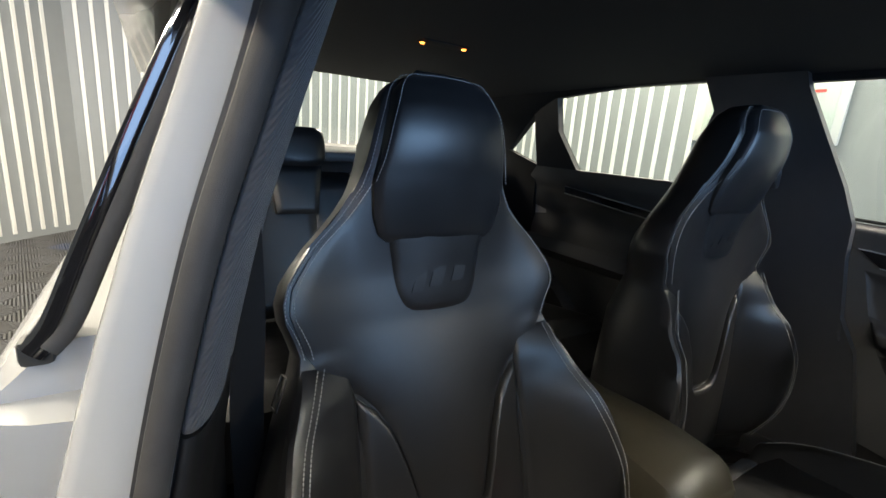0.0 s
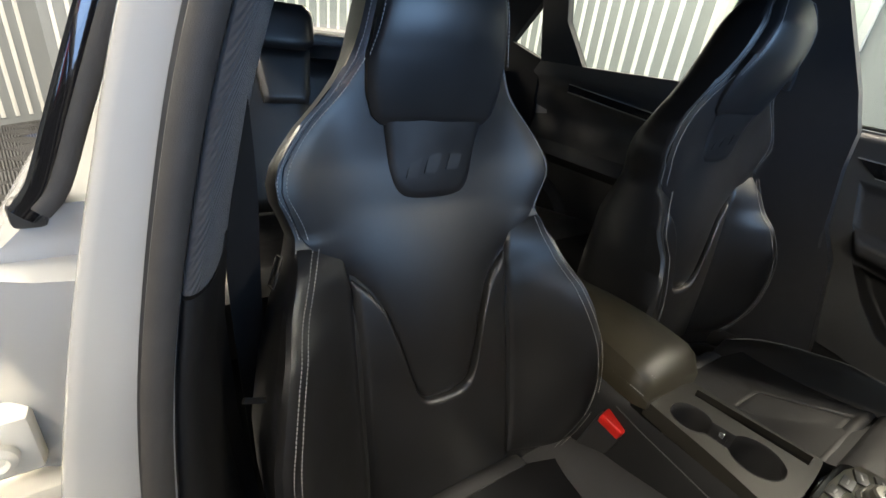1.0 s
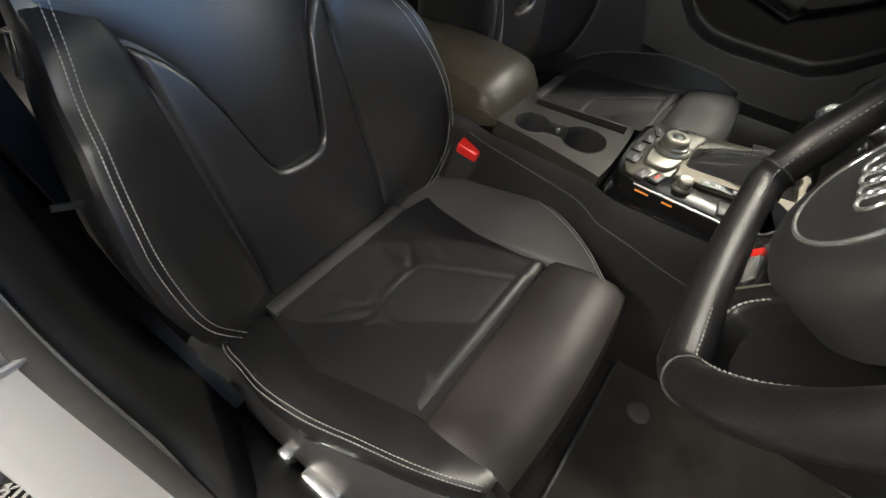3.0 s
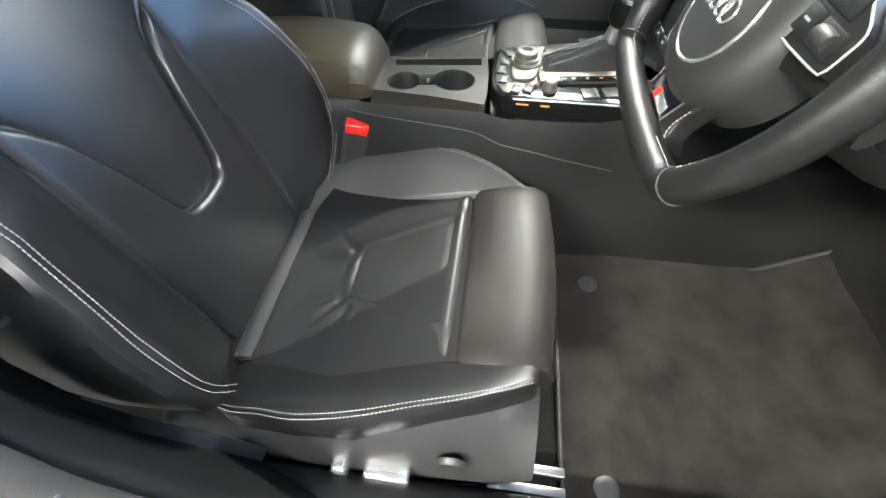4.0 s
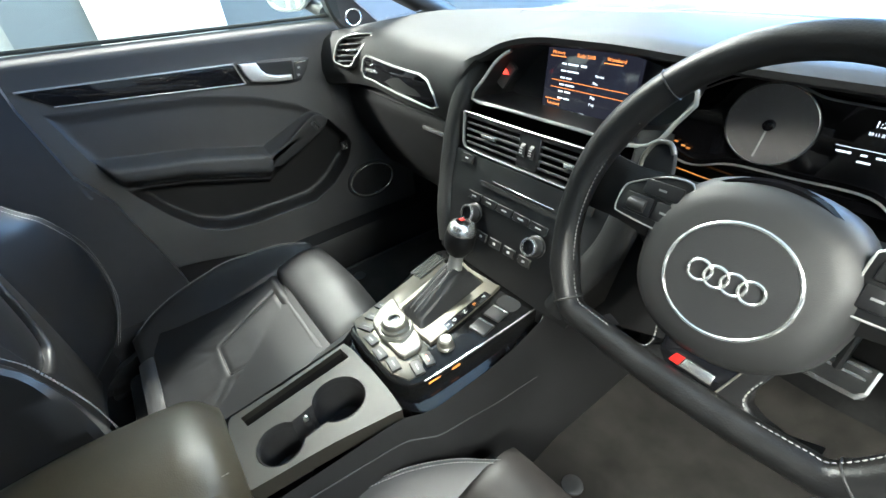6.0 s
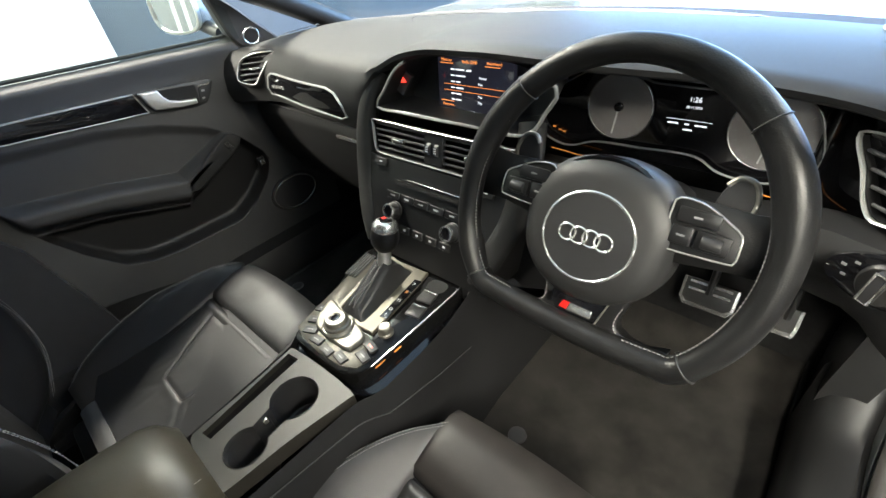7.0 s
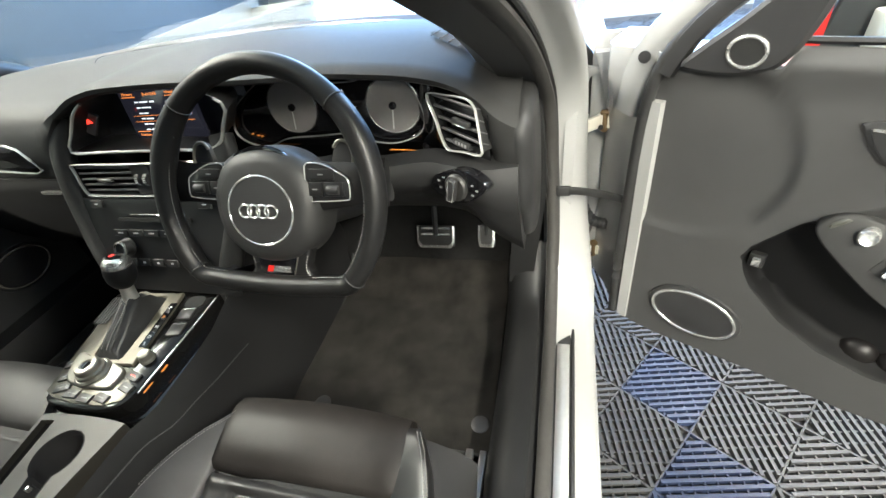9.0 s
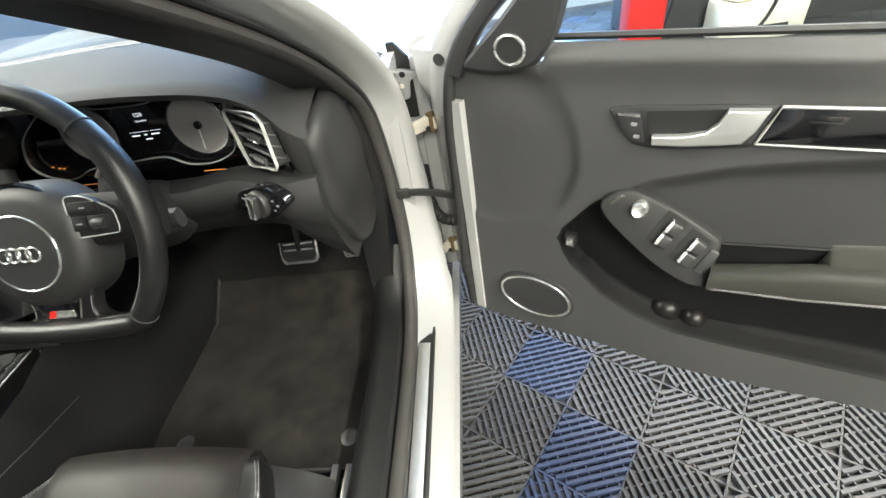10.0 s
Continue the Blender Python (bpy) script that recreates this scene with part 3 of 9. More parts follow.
for name, outline, mat, label in (
    ("side_pillar_trim", [(-0.47, 1.30), (-0.50, 1.40), (-0.26, 1.40), (-0.25, 1.35), (-0.155, 1.12), (-0.128, 1.03), (-0.125, 0.94), (-0.10, 0.79), (-0.056, 0.71), (0.0, 0.46), (0.02, 0.28), (-0.52, 0.28), (-0.50, 0.9), (-0.58, 1.06)], PILLAR_SKIN, "black trim of the far middle pillar"),
    ("rear_divider", [(-1.08, 1.362), (-1.22, 1.31), (-1.25, 1.09), (-1.26, 1.05), (-1.00, 1.05), (-1.018, 1.083), (-1.094, 1.233)], PLASTIC, ""),
    ("rear_pillar_trim", [(-1.22, 1.30), (-1.43, 1.146), (-1.25, 1.09), (-1.26, 0.6), (-2.2, 0.6), (-2.2, 1.1), (-1.64, 1.43), (-1.0, 1.43), (-1.08, 1.362)], HEADLINER, "black rear pillar trim"),
    ("roof_rail_trim", [(0.62, 1.10), (0.28, 1.30), (-0.02, 1.365), (-0.26, 1.365), (-0.50, 1.385), (-0.75, 1.385), (-1.08, 1.36), (-1.08, 1.44), (-0.4, 1.44), (0.2, 1.42), (0.60, 1.25)], HEADLINER, "black roof rail trim"),
):
    bm = bmesh.new()
    side_plate(bm, outline, 0.03, 0.022 if name == "side_pillar_trim" else 0.0)
    part(name, bm, mat, car_body, label)
bm = bmesh.new()
lens = smooth_outline([(-0.200, 0.912), (-0.172, 0.908), (-0.117, 0.832), (-0.087, 0.735), (-0.10, 0.722), (-0.126, 0.730), (-0.177, 0.828)], 36)
loft(bm, [[Vector((side_x(z) + h, y, z)) for y, z in ln] for ln, h in ((lens, 0.0205), (lens, 0.0222), (shrink(lens, 0.006), 0.0245), (shrink(lens, 0.016), 0.0255))])
part("pillar_moulding", bm, PILLAR_SKIN, car_body, "soft raised moulding on the far pillar trim")
for outline in ([(-0.47, 1.30), (-0.50, 1.385), (-0.80, 1.385), (-1.08, 1.36), (-1.094, 1.233), (-1.018, 1.083), (-0.6, 1.06), (-0.5, 1.1)],
                [(-1.225, 1.30), (-1.43, 1.146), (-1.25, 1.09)],
                [(0.60, 1.08), (0.28, 1.30), (-0.02, 1.365), (-0.28, 1.36), (-0.16, 1.04), (0.3, 1.02), (0.62, 1.0)]):
    bm = bmesh.new()
    ring = [Vector((side_x(z) - 0.02, y, z)) for y, z in outline]
    bm.faces.new([bm.verts.new(p) for p in ring])
    pane = part("side_window", bm, GLASS, car_body, "side window pane")
    pane.visible_shadow = False

# far windscreen pillar
bm = bmesh.new()
sweep(bm, curve([(-0.735, 1.0, 0.955), (-0.695, 0.75, 1.075), (-0.655, 0.5, 1.185), (-0.62, 0.25, 1.29), (-0.585, 0.05, 1.365)], 24), ring2(0.045, 0.030, 14, 0.8), (0, 0, 1))
part("far_pillar_trim", bm, PLASTIC, car_body, "dark trim along the far windscreen pillar")

# near side: rail behind the middle pillar and the rear quarter
bm = bmesh.new()
tube(bm, curve([(0.645, -0.16, 1.335), (0.63, -0.7, 1.36), (0.62, -1.1, 1.34), (0.60, -1.55, 1.22), (0.62, -1.9, 1.02)], 24), 0.04, 10)
part("rear_roof_rail", bm, HEADLINER, car_body)
bm = bmesh.new()
loft(bm, [[Vector((x, y, z)) for y, z in ((-1.15, 0.2), (-1.0, 0.5), (-1.12, 0.85), (-1.4, 1.05), (-2.2, 1.05), (-2.75, 1.03), (-2.78, 0.3), (-2.2, 0.2))] for x in (0.72, 0.86)])
part("rear_quarter", bm, WHITE_PAINT, car_body)
bm = bmesh.new()
loft(bm, [[Vector((x, y, z)) for y, z in ((-1.15, 0.2), (-1.0, 0.5), (-1.12, 0.85), (-1.4, 1.05), (-2.2, 1.05), (-2.75, 1.03), (-2.78, 0.3), (-2.2, 0.2))] for x in (2 * MID - 0.91, 2 * MID - 0.85)])
part("rear_quarter", bm, WHITE_PAINT, car_body)
bm = bmesh.new()
sheet(bm, lambda u, v: (MID + (u - 0.5) * 1.5, -2.17 - 0.58 * v, 1.105 - 0.03 * v - 0.03 * (2 * u - 1) ** 4), 14, 8, 0.02, (0, 0, -1))
part("boot_lid", bm, WHITE_PAINT, car_body, "plain white boot lid")
bm = bmesh.new()
sheet(bm, lambda u, v: (MID + (u - 0.5) * 1.62, -2.74 - 0.08 * (1 - (2 * u - 1) ** 2), 0.28 + 0.78 * v), 14, 8, 0.03, (0, 1, 0))
part("rear_bumper", bm, WHITE_PAINT, car_body, "plain white tail of the car")
# rear screen and shelf
bm = bmesh.new()
sheet(bm, lambda u, v: (MID + (u - 0.5) * (1.22 - 0.12 * v), -2.15 + 0.50 * v - 0.06 * (1 - (2 * u - 1) ** 2), 1.12 + 0.285 * v), 12, 8)
pane = part("rear_screen", bm, GLASS, car_body, "rear window pane")
pane.visible_shadow = False
bm = bmesh.new()
box(bm, (-0.62, -2.2, 1.05), (0.66, -1.42, 1.09), 0.015)
part("parcel_shelf", bm, PLASTIC_GREY, car_body, "dark grey parcel shelf")
bm = bmesh.new()
box(bm, (-0.68, -2.25, 0.2), (0.72, -2.15, 1.1), 0.01)
part("rear_bulkhead", bm, WHITE_PAINT, car_body)

# far sill
bm = bmesh.new()
loft(bm, [[Vector((x, y, z)) for x, z in ((-0.66, 0.24), (-0.675, 0.34), (-0.70, 0.39), (-0.735, 0.40), (-0.765, 0.405), (-0.775, 0.49), (-0.79, 0.49), (-0.79, 0.24))] for y in (-0.5, 0.0, 0.5, 0.86)])
part("far_sill_trim", bm, TRIM_BLACK, car_body, "black plastic far sill trim")
# cabin floor
bm = bmesh.new()
box(bm, (-0.76, -1.3, 0.20), (0.70, 1.0, 0.285), 0.01)
part("cabin_floor", bm, CARPET, car_body, "black carpet of the cabin floor")
bm = bmesh.new()
sheet(bm, lambda u, v: (-0.76 + 1.55 * u, 0.86 + 0.16 * v + 0.05 * v * v, 0.285 + 0.5 * v), 8, 12, 0.03, (0, 1, 0))
part("bulkhead_carpet", bm, CARPET, car_body)
bm = bmesh.new()
loft(bm, [[Vector((x, y, z)) for x, z in ((0.70, 0.2), (0.725, 0.2), (0.79, 0.7), (0.78, 0.9), (0.74, 0.9), (0.70, 0.45))] for y in (0.76, 0.86, 1.02)])
part("kick_panel", bm, TRIM_BLACK, car_body)
bm = bmesh.new()
loft(bm, [[Vector((x, y, z)) for x, z in ((-0.72, 0.2), (-0.77, 0.2), (-0.82, 0.9), (-0.76, 0.9), (-0.72, 0.45))] for y in (0.80, 0.9, 1.02)])
part("far_kick_panel", bm, TRIM_BLACK, car_body)

# striker on the middle pillar
bm = bmesh.new()
plate(bm, [(0.021 * math.cos(q), 0.037 * math.sin(q)) for q in (2 * math.pi * j / 28 for j in range(28))], basis((0.822, -0.111, 0.672), (-1, 0, 0), (0, 0, 1)), 0.012, 0.003)
base = part("striker_plate", bm, DARK_STEEL, car_body)
bm = bmesh.new()
tube(bm, curve([(0.806, -0.114, 0.674), (0.806, -0.092, 0.668), (0.809, -0.088, 0.667), (0.835, -0.088, 0.668), (0.838, -0.092, 0.670), (0.838, -0.114, 0.674)], 20), 0.0045, 8)
box(bm, (0.803, -0.116, 0.668), (0.841, -0.106, 0.680), 0.003)
part("striker", bm, STEEL, base, "bare steel door striker")
bm = bmesh.new()
lathe(bm, [(0.0, 0.006), (0.010, 0.006), (0.011, 0.0), (0.013, -0.002)], basis((0.821, -0.110, 0.692), (1, 0, 0), (0, 0, 1)) @ Matrix.Rotation(math.pi, 4, "X"), 16)
part("striker_bolt", bm, STEEL, base)

# reading lamps in the roof
lamp = thing("reading_lamp", (0.10, -0.85, 1.395), "black roof lamp unit with two glowing amber points", "lamp")
bm = bmesh.new()
box(bm, (0.03, -0.875, 1.4035), (0.17, -0.822, 1.410), 0.002)
part("lamp_housing", bm, HEADLINER, lamp)
for lx, ly in ((0.159, -0.858), (0.039, -0.840)):
    bm = bmesh.new()
    lathe(bm, [(0.0, 0), (0.006, 0.0), (0.007, 0.003)], pose(lx, ly, 1.3995), 12)
    part("ambient_led", bm, AMBER, lamp, "glowing amber light")

# ---- front seats ----
SX = 0.412
BACK_O = Vector((SX, -0.155, 0.420))
BACK_UP = Vector((0, -0.295, 1.0)).normalized()
BACK_N = Vector((0, 1.0, 0.295)).normalized()


def on_back(u, v, w=0.0):
    """A place on the backrest: u across, v up from the fold, w forward."""
    w += 0.040 * min(1.0, max(0.0, (v - 0.56) / 0.24)) ** 1.3
    v = v if v < 0.7 else 0.7 + (v - 0.7) * 0.86
    return BACK_O + Vector((u, 0, 0)) + BACK_UP * v + BACK_N * w


# heights along the back, half width of the whole shell
OUT_V = (0.0, 0.06, 0.14, 0.22, 0.30, 0.38, 0.44, 0.475, 0.53, 0.56, 0.605, 0.65, 0.69, 0.72, 0.78, 0.83, 0.855, 0.868)
OUT_W = (0.235, 0.272, 0.286, 0.284, 0.266, 0.240, 0.216, 0.208, 0.230, 0.224, 0.194, 0.150, 0.122, 0.113, 0.101, 0.086, 0.068, 0.034)


def half_width(v):
    return interp(v, OUT_V, OUT_W)


def back_depth(u, v):
    """How far the cushion's face stands forward of the back plane."""
    a = abs(u)
    side = 0.0
    if v < 0.47:
        k = min(1, max(0, (a - 0.138) / 0.125))
        k = 0.6 * k + 0.4 * (3 * k * k - 2 * k**3)
        side = 0.100 * max(0.0, math.sin(math.pi * min(1, (v + 0.06) / 0.56))) ** 0.6 * k * min(1.0, max(0.0, (0.478 - v) / 0.14)) ** 0.7
    wing = 0.0
    if 0.38 < v < 0.70:
        k = min(1, max(0, (a - 0.09) / 0.13))
        wing = 0.024 * max(0.0, math.sin(math.pi * (v - 0.38) / 0.32)) ** 0.8 * k * k
    head = 0.044 * math.exp(-(((v - 0.75) / 0.125) ** 2)) * (1 - 0.55 * (a / 0.14) ** 2 if a < 0.14 else 0.45)
    lumbar = 0.018 * math.sin(math.pi * min(1, v / 0.5)) * (1 - min(1, a / 0.16) ** 2)
    return side + wing + head + lumbar


def back_panel(bm, left, right, v0, v1, nu=16, nv=26, puff=0.010, sink=0.010, skirt=0.03, lo=None, hi=None, drop=0.0, dive=0.0, round_by=0.45):
    """One sewn panel between two edge lines, padded, sinking into its seams."""
    def fn(i, j):
        s, t = i, j
        v = v0 + (v1 - v0) * t
        a, b = left(v), right(v)
        u = a + (b - a) * s
        if lo is not None:
            v = max(v, lo(u))
        if hi is not None:
            v = min(v, hi(u))
        edge = min(1, max(0.0, 4 * s * (1 - s)) ** round_by) * min(1, max(0.0, 4 * t * (1 - t)) ** round_by) if puff else 1
        w = back_depth(u, v) + puff * edge - sink * (1 - edge) - drop - dive * max(0.0, (t - 0.88) / 0.12) ** 1.5
        return on_back(u, v, w)
    return sheet(bm, fn, nu, nv, skirt, -BACK_N)


def seat_line(points, n, lift=0.0008, extra=0.0):
    pts = curve([(u, v, 0) for u, v in points], n)
    return [on_back(p.x, p.y, back_depth(p.x, p.y) + lift + extra) for p in pts]


def build_seat():
    seat = thing("sports_seat", (SX, 0.05, 0.285), "black leather sports seat with grey stitching and integrated headrest", "car seat", "front seats")
    # shell behind the padding
    bm = bmesh.new()
    rings = []
    for k in range(40):
        v = -0.04 + 0.908 * k / 39
        w = half_width(max(v, 0)) + 0.004
        ring = []
        for a in range(28):
            t = 2 * math.pi * a / 28
            c, s = math.cos(t), math.sin(t)
            u = w * math.copysign(abs(c) ** 0.55, c)
            thick = interp(v, (0, 0.38, 0.50, 0.6, 0.8, 0.868), (0.155, 0.160, 0.125, 0.10, 0.085, 0.05))
            face = back_depth(u, max(v, 0)) - 0.007
            d = face if s >= 0 else -thick
            ring.append(on_back(u, v, (face - 0.012 * (1 - abs(s) ** 0.5)) if s > 0 else -thick * abs(s) ** 0.55 + 0.2 * face * (1 - abs(s) ** 0.55)))
        rings.append(ring)
    loft(bm, rings)
    shell = part("backrest", bm, LEATHER_SIDE, seat, "black leather backrest shell")

    head_w = lambda v: interp(v, (0.612, 0.622, 0.65, 0.69, 0.72, 0.78, 0.83, 0.85, 0.862), (0.084, 0.098, 0.107, 0.109, 0.103, 0.092, 0.078, 0.062, 0.042))  # noqa: E731
    # head pad
    bm = bmesh.new()
    back_panel(bm, lambda v: -head_w(v), lambda v: head_w(v), 0.612, 0.866, 34, 44, 0.009, 0.004, drop=-0.007, round_by=0.30)
    part("headrest", bm, LEATHER, seat, "padded black leather headrest")
    # shoulder panel with the wings, narrowing to a tongue
    TONGUE_V = (0.186, 0.189, 0.198, 0.215, 0.262, 0.306, 0.355, 0.382, 0.408, 0.44, 0.475, 0.53, 0.56, 0.605, 0.65, 0.69, 0.72)
    TONGUE_W = (0.010, 0.034, 0.047, 0.056, 0.069, 0.080, 0.097, 0.115, 0.142, 0.181, 0.204, 0.222, 0.217, 0.187, 0.145, 0.114, 0.104)
    tongue = lambda v: interp(v, TONGUE_V, TONGUE_W)  # noqa: E731
    bm = bmesh.new()
    back_panel(bm, lambda v: -tongue(v), lambda v: tongue(v), 0.187, 0.715, 30, 72, 0.004, 0.007, drop=0.002)
    part("shoulder_panel", bm, LEATHER, seat, "smooth black leather shoulder panel with wings")
    # insert with the raised badge
    bm = bmesh.new()
    outline = smooth_outline([(-0.079, 0.630), (-0.075, 0.580), (-0.068, 0.540), (-0.054, 0.515), (-0.025, 0.507), (0.025, 0.507), (0.054, 0.515), (0.068, 0.540), (0.075, 0.580), (0.079, 0.630), (0.045, 0.645), (-0.045, 0.645)], 60)
    inner = shrink(outline, 0.004)
    core = [(u * 0.82, 0.572 + (v - 0.572) * 0.82) for u, v in outline]
    rings = [[on_back(u, v, back_depth(u, v) + h) for u, v in line] for line, h in ((outline, -0.006), (outline, 0.000), (inner, 0.0045), (core, 0.0062))]
    loft(bm, rings, True, True)
    insert = part("badge_panel", bm, LEATHER, seat, "padded leather panel with an embossed emblem")
    bm = bmesh.new()
    for line in ([(-0.048, -0.020), (-0.036, 0.020), (-0.018, 0.020), (-0.030, -0.020)], [(-0.018, -0.014), (-0.009, 0.014), (0.012, 0.014), (0.003, -0.014)], [(0.020, -0.010), (0.027, 0.012), (0.048, 0.012), (0.041, -0.010)]):
        ring = [on_back(-u, 0.558 + v, back_depth(-u, 0.558 + v) + 0.0082) for u, v in line]
        low = [p - BACK_N * 0.007 for p in ring]
        loft(bm, [low, ring])
    part("emblem", bm, LEATHER, insert, "embossed emblem of plain shapes")
    # lower centre panel, its rolled upper edge standing proud round the tongue
    def lower_fn(i, j):
        u = -0.141 + 0.282 * i
        top = interp(abs(u), TONGUE_W[:9], TONGUE_V[:9]) - 0.001
        v = top * (1 - (1 - j) ** 1.6)
        roll = min(1.0, max(0.0, (top - v) / 0.014))
        w = back_depth(u, v) + 0.009 * (1 - (1 - roll) ** 2) ** 0.5 - 0.003
        w -= 0.009 * math.exp(-(((0.142 - abs(u)) / 0.007) ** 2))
        return on_back(u, v, w)
    bm = bmesh.new()
    sheet(bm, lower_fn, 64, 44, 0.02, -BACK_N)
    part("lower_panel", bm, LEATHER, seat, "black leather lower backrest panel with a rolled upper edge", sharp=70)
    for s in (-1, 1):
        bm = bmesh.new()
        edge_in = lambda v: s * (0.139 + 0.15 * max(0, v - 0.39))  # noqa: E731
        edge_out = lambda v: s * (half_width(v) + 0.002)  # noqa: E731
        back_panel(bm, edge_in if s > 0 else edge_out, edge_out if s > 0 else edge_in, 0.0, 0.468, 20, 44, 0.007, 0.006, 0.045, dive=0.016, round_by=0.24)
        part("bolster", bm, LEATHER, seat, "raised black leather side bolster")
    # stitching
    for s in (-1, 1):
        for d, lift in ((0.003, -0.010), (0.012, 0.0005)):
            bm = bmesh.new()
            pts = [(s * (half_width(v) - d), v) for v in (0.69, 0.65, 0.605, 0.56, 0.53, 0.505, 0.485, 0.470)]
            stitches(bm, seat_line(pts, 60, lift))
            part("stitching", bm, THREAD, shell, "grey contrast stitching")
            bm = bmesh.new()
            pts = [(s * (half_width(v) - d - 0.012), v) for v in (0.460, 0.42, 0.36, 0.28, 0.2, 0.1, 0.01)]
            stitches(bm, seat_line(pts, 30, 0.013))
            part("stitching", bm, THREAD, shell)
    for d, lift in ((0.003, -0.010), (0.0125, 0.0105)):
        bm = bmesh.new()
        side_v = (0.69, 0.72, 0.76, 0.80, 0.835, 0.852)
        pts = [(half_width(v) - d, v) for v in side_v] + [(0.05, 0.866 - d), (0.0, 0.868 - d), (-0.05, 0.866 - d)] + [(-half_width(v) + d, v) for v in side_v[::-1]]
        stitches(bm, seat_line(pts, 80, lift))
        part("stitching", bm, THREAD, shell)

    # folding-release slot in the outer flank
    o = 1 if SX > 0 else -1
    slot = smooth_outline([(0.398, -0.046), (0.398, -0.070), (0.402, -0.074), (0.436, -0.074), (0.440, -0.070), (0.440, -0.046), (0.436, -0.042), (0.402, -0.042)], 32)
    bm = bmesh.new()
    tube(bm, [on_back(o * (half_width(v) + 0.0030), v, w) for v, w in slot], 0.0016, 6, True)
    part("release_slot", bm, PLASTIC, shell, "small framed release slot in the flank")
    # seat cushion

    def base_z(y):
        return 0.405 + 0.27 * (y + 0.12)

    def cushion(u, y):
        a = abs(u)
        k = min(1, max(0, (a - 0.155) / 0.10))
        bol = 0.056 * (0.55 * k + 0.45 * (3 * k * k - 2 * k**3)) * interp(y, (-0.16, -0.05, 0.1, 0.25, 0.31), (0.7, 1, 1, 0.75, 0.3))
        return base_z(y) + bol

    outer = 1 if SX > 0 else -1

    def wid(y, s):
        """Half width of the cushion; its outer bolster runs further to the front."""
        front = (0.246, 0.236, 0.220, 0.196, 0.188) if s * outer > 0 else (0.246, 0.229, 0.200, 0.158, 0.150)
        return interp(y, (-0.17, -0.1, 0.0, 0.08, 0.16, 0.20, 0.25, 0.30, 0.31), (0.235, 0.262, 0.272, 0.268, *front))


    def pad(bm, x0, x1, y0, y1, nu, nv, puff, sink, skirt=0.05):
        def fn(s, t):
            y = y0 + (y1 - y0) * t
            a, b = x0(y), x1(y)
            u = a + (b - a) * s
            edge = min(1, max(0.0, 4 * s * (1 - s)) ** 0.24) * min(1, max(0.0, 4 * t * (1 - t)) ** 0.3)
            return (SX + u, y, cushion(u, y) + puff * edge - sink * (1 - edge))
        return sheet(bm, fn, nu, nv, skirt, (0, 0, -1))

    bm = bmesh.new()
    rings = []
    for k, h in enumerate((0.0, 0.03, 0.06, 0.09)):
        ring = []
        for j in range(40):
            t = 2 * math.pi * j / 40
            y = 0.075 + 0.235 * math.copysign(abs(math.sin(t)) ** 0.5, math.sin(t))
            x = wid(y, math.copysign(1, math.cos(t))) * math.copysign(abs(math.cos(t)) ** 0.45, math.cos(t)) * (1.0 - 0.03 * (k == 0))
            ring.append(Vector((SX + x, y, cushion(x, y) - 0.105 + h)))
        rings.append(ring)
    loft(bm, rings)
    cush = part("cushion", bm, LEATHER_SIDE, seat, "black leather seat cushion")
    bm = bmesh.new()
    def main_fn(s, t):
        u = -0.165 + 0.33 * s
        y = -0.135 + 0.325 * t
        z = base_z(y)
        edge = min(1.0, min(s, 1 - s) / 0.05, min(t, 1 - t) / 0.05) ** 0.6
        z += 0.006 * edge - 0.002 * (1 - edge)
        # sewn trapezoid pad inside a raised border, and the roll in front of it
        hw = interp(y, (0.008, 0.166), (0.050, 0.104))
        inside = min((y - 0.008) / 0.012, (hw - abs(u)) / 0.013, (0.166 - y) / 0.012)
        near = 1.0 if y > -0.05 else 0.0
        z += near * ((0.0032 if SX > 0 else 0.0008) * math.exp(-((inside + 0.75) / 0.75) ** 2) - 0.0026 * math.exp(-((inside - 0.15) / 0.35) ** 2))
        if y > 0.166:
            z += 0.0026 * math.sin(math.pi * (y - 0.166) / 0.024)
        # dimples and creases behind it
        worn = 0.8 if SX > 0 else 0.2
        for cu, cy, ru, ry, amp in ((-0.050, -0.004, 0.016, 0.010, 0.009), (0.052, -0.002, 0.020, 0.011, 0.011), (0.0, -0.012, 0.014, 0.008, 0.004)):
            z -= worn * amp * math.exp(-((u - cu) / ru) ** 2 - ((y - cy) / ry) ** 2)
        for cu, cy, ang, amp, ln in ((0.078, -0.022, -0.75, 0.006, 0.040), (0.060, -0.040, -1.25, 0.0045, 0.035), (0.088, 0.010, -0.2, 0.005, 0.030), (-0.066, -0.024, 0.75, 0.005, 0.035), (-0.04, -0.045, 1.35, 0.0035, 0.035), (-0.088, 0.02, 1.2, 0.003, 0.030)):
            du, dy = u - cu, y - cy
            along, across = du * math.cos(ang) + dy * math.sin(ang), -du * math.sin(ang) + dy * math.cos(ang)
            z -= worn * amp * math.exp(-((along / ln) ** 2) - (across / 0.007) ** 2)
            z += worn * amp * 0.8 * math.exp(-((along / ln) ** 2) - ((across - 0.013) / 0.009) ** 2)
        return (SX + u, y, z + 0.0010 * noise.noise(Vector((u * 18, y * 18, 0))))
    sheet(bm, main_fn, 90, 90, 0.05, (0, 0, -1))
    panel = part("seat_panel", bm, SOFT_LEATHER, seat, "creased and worn black leather seat panel")
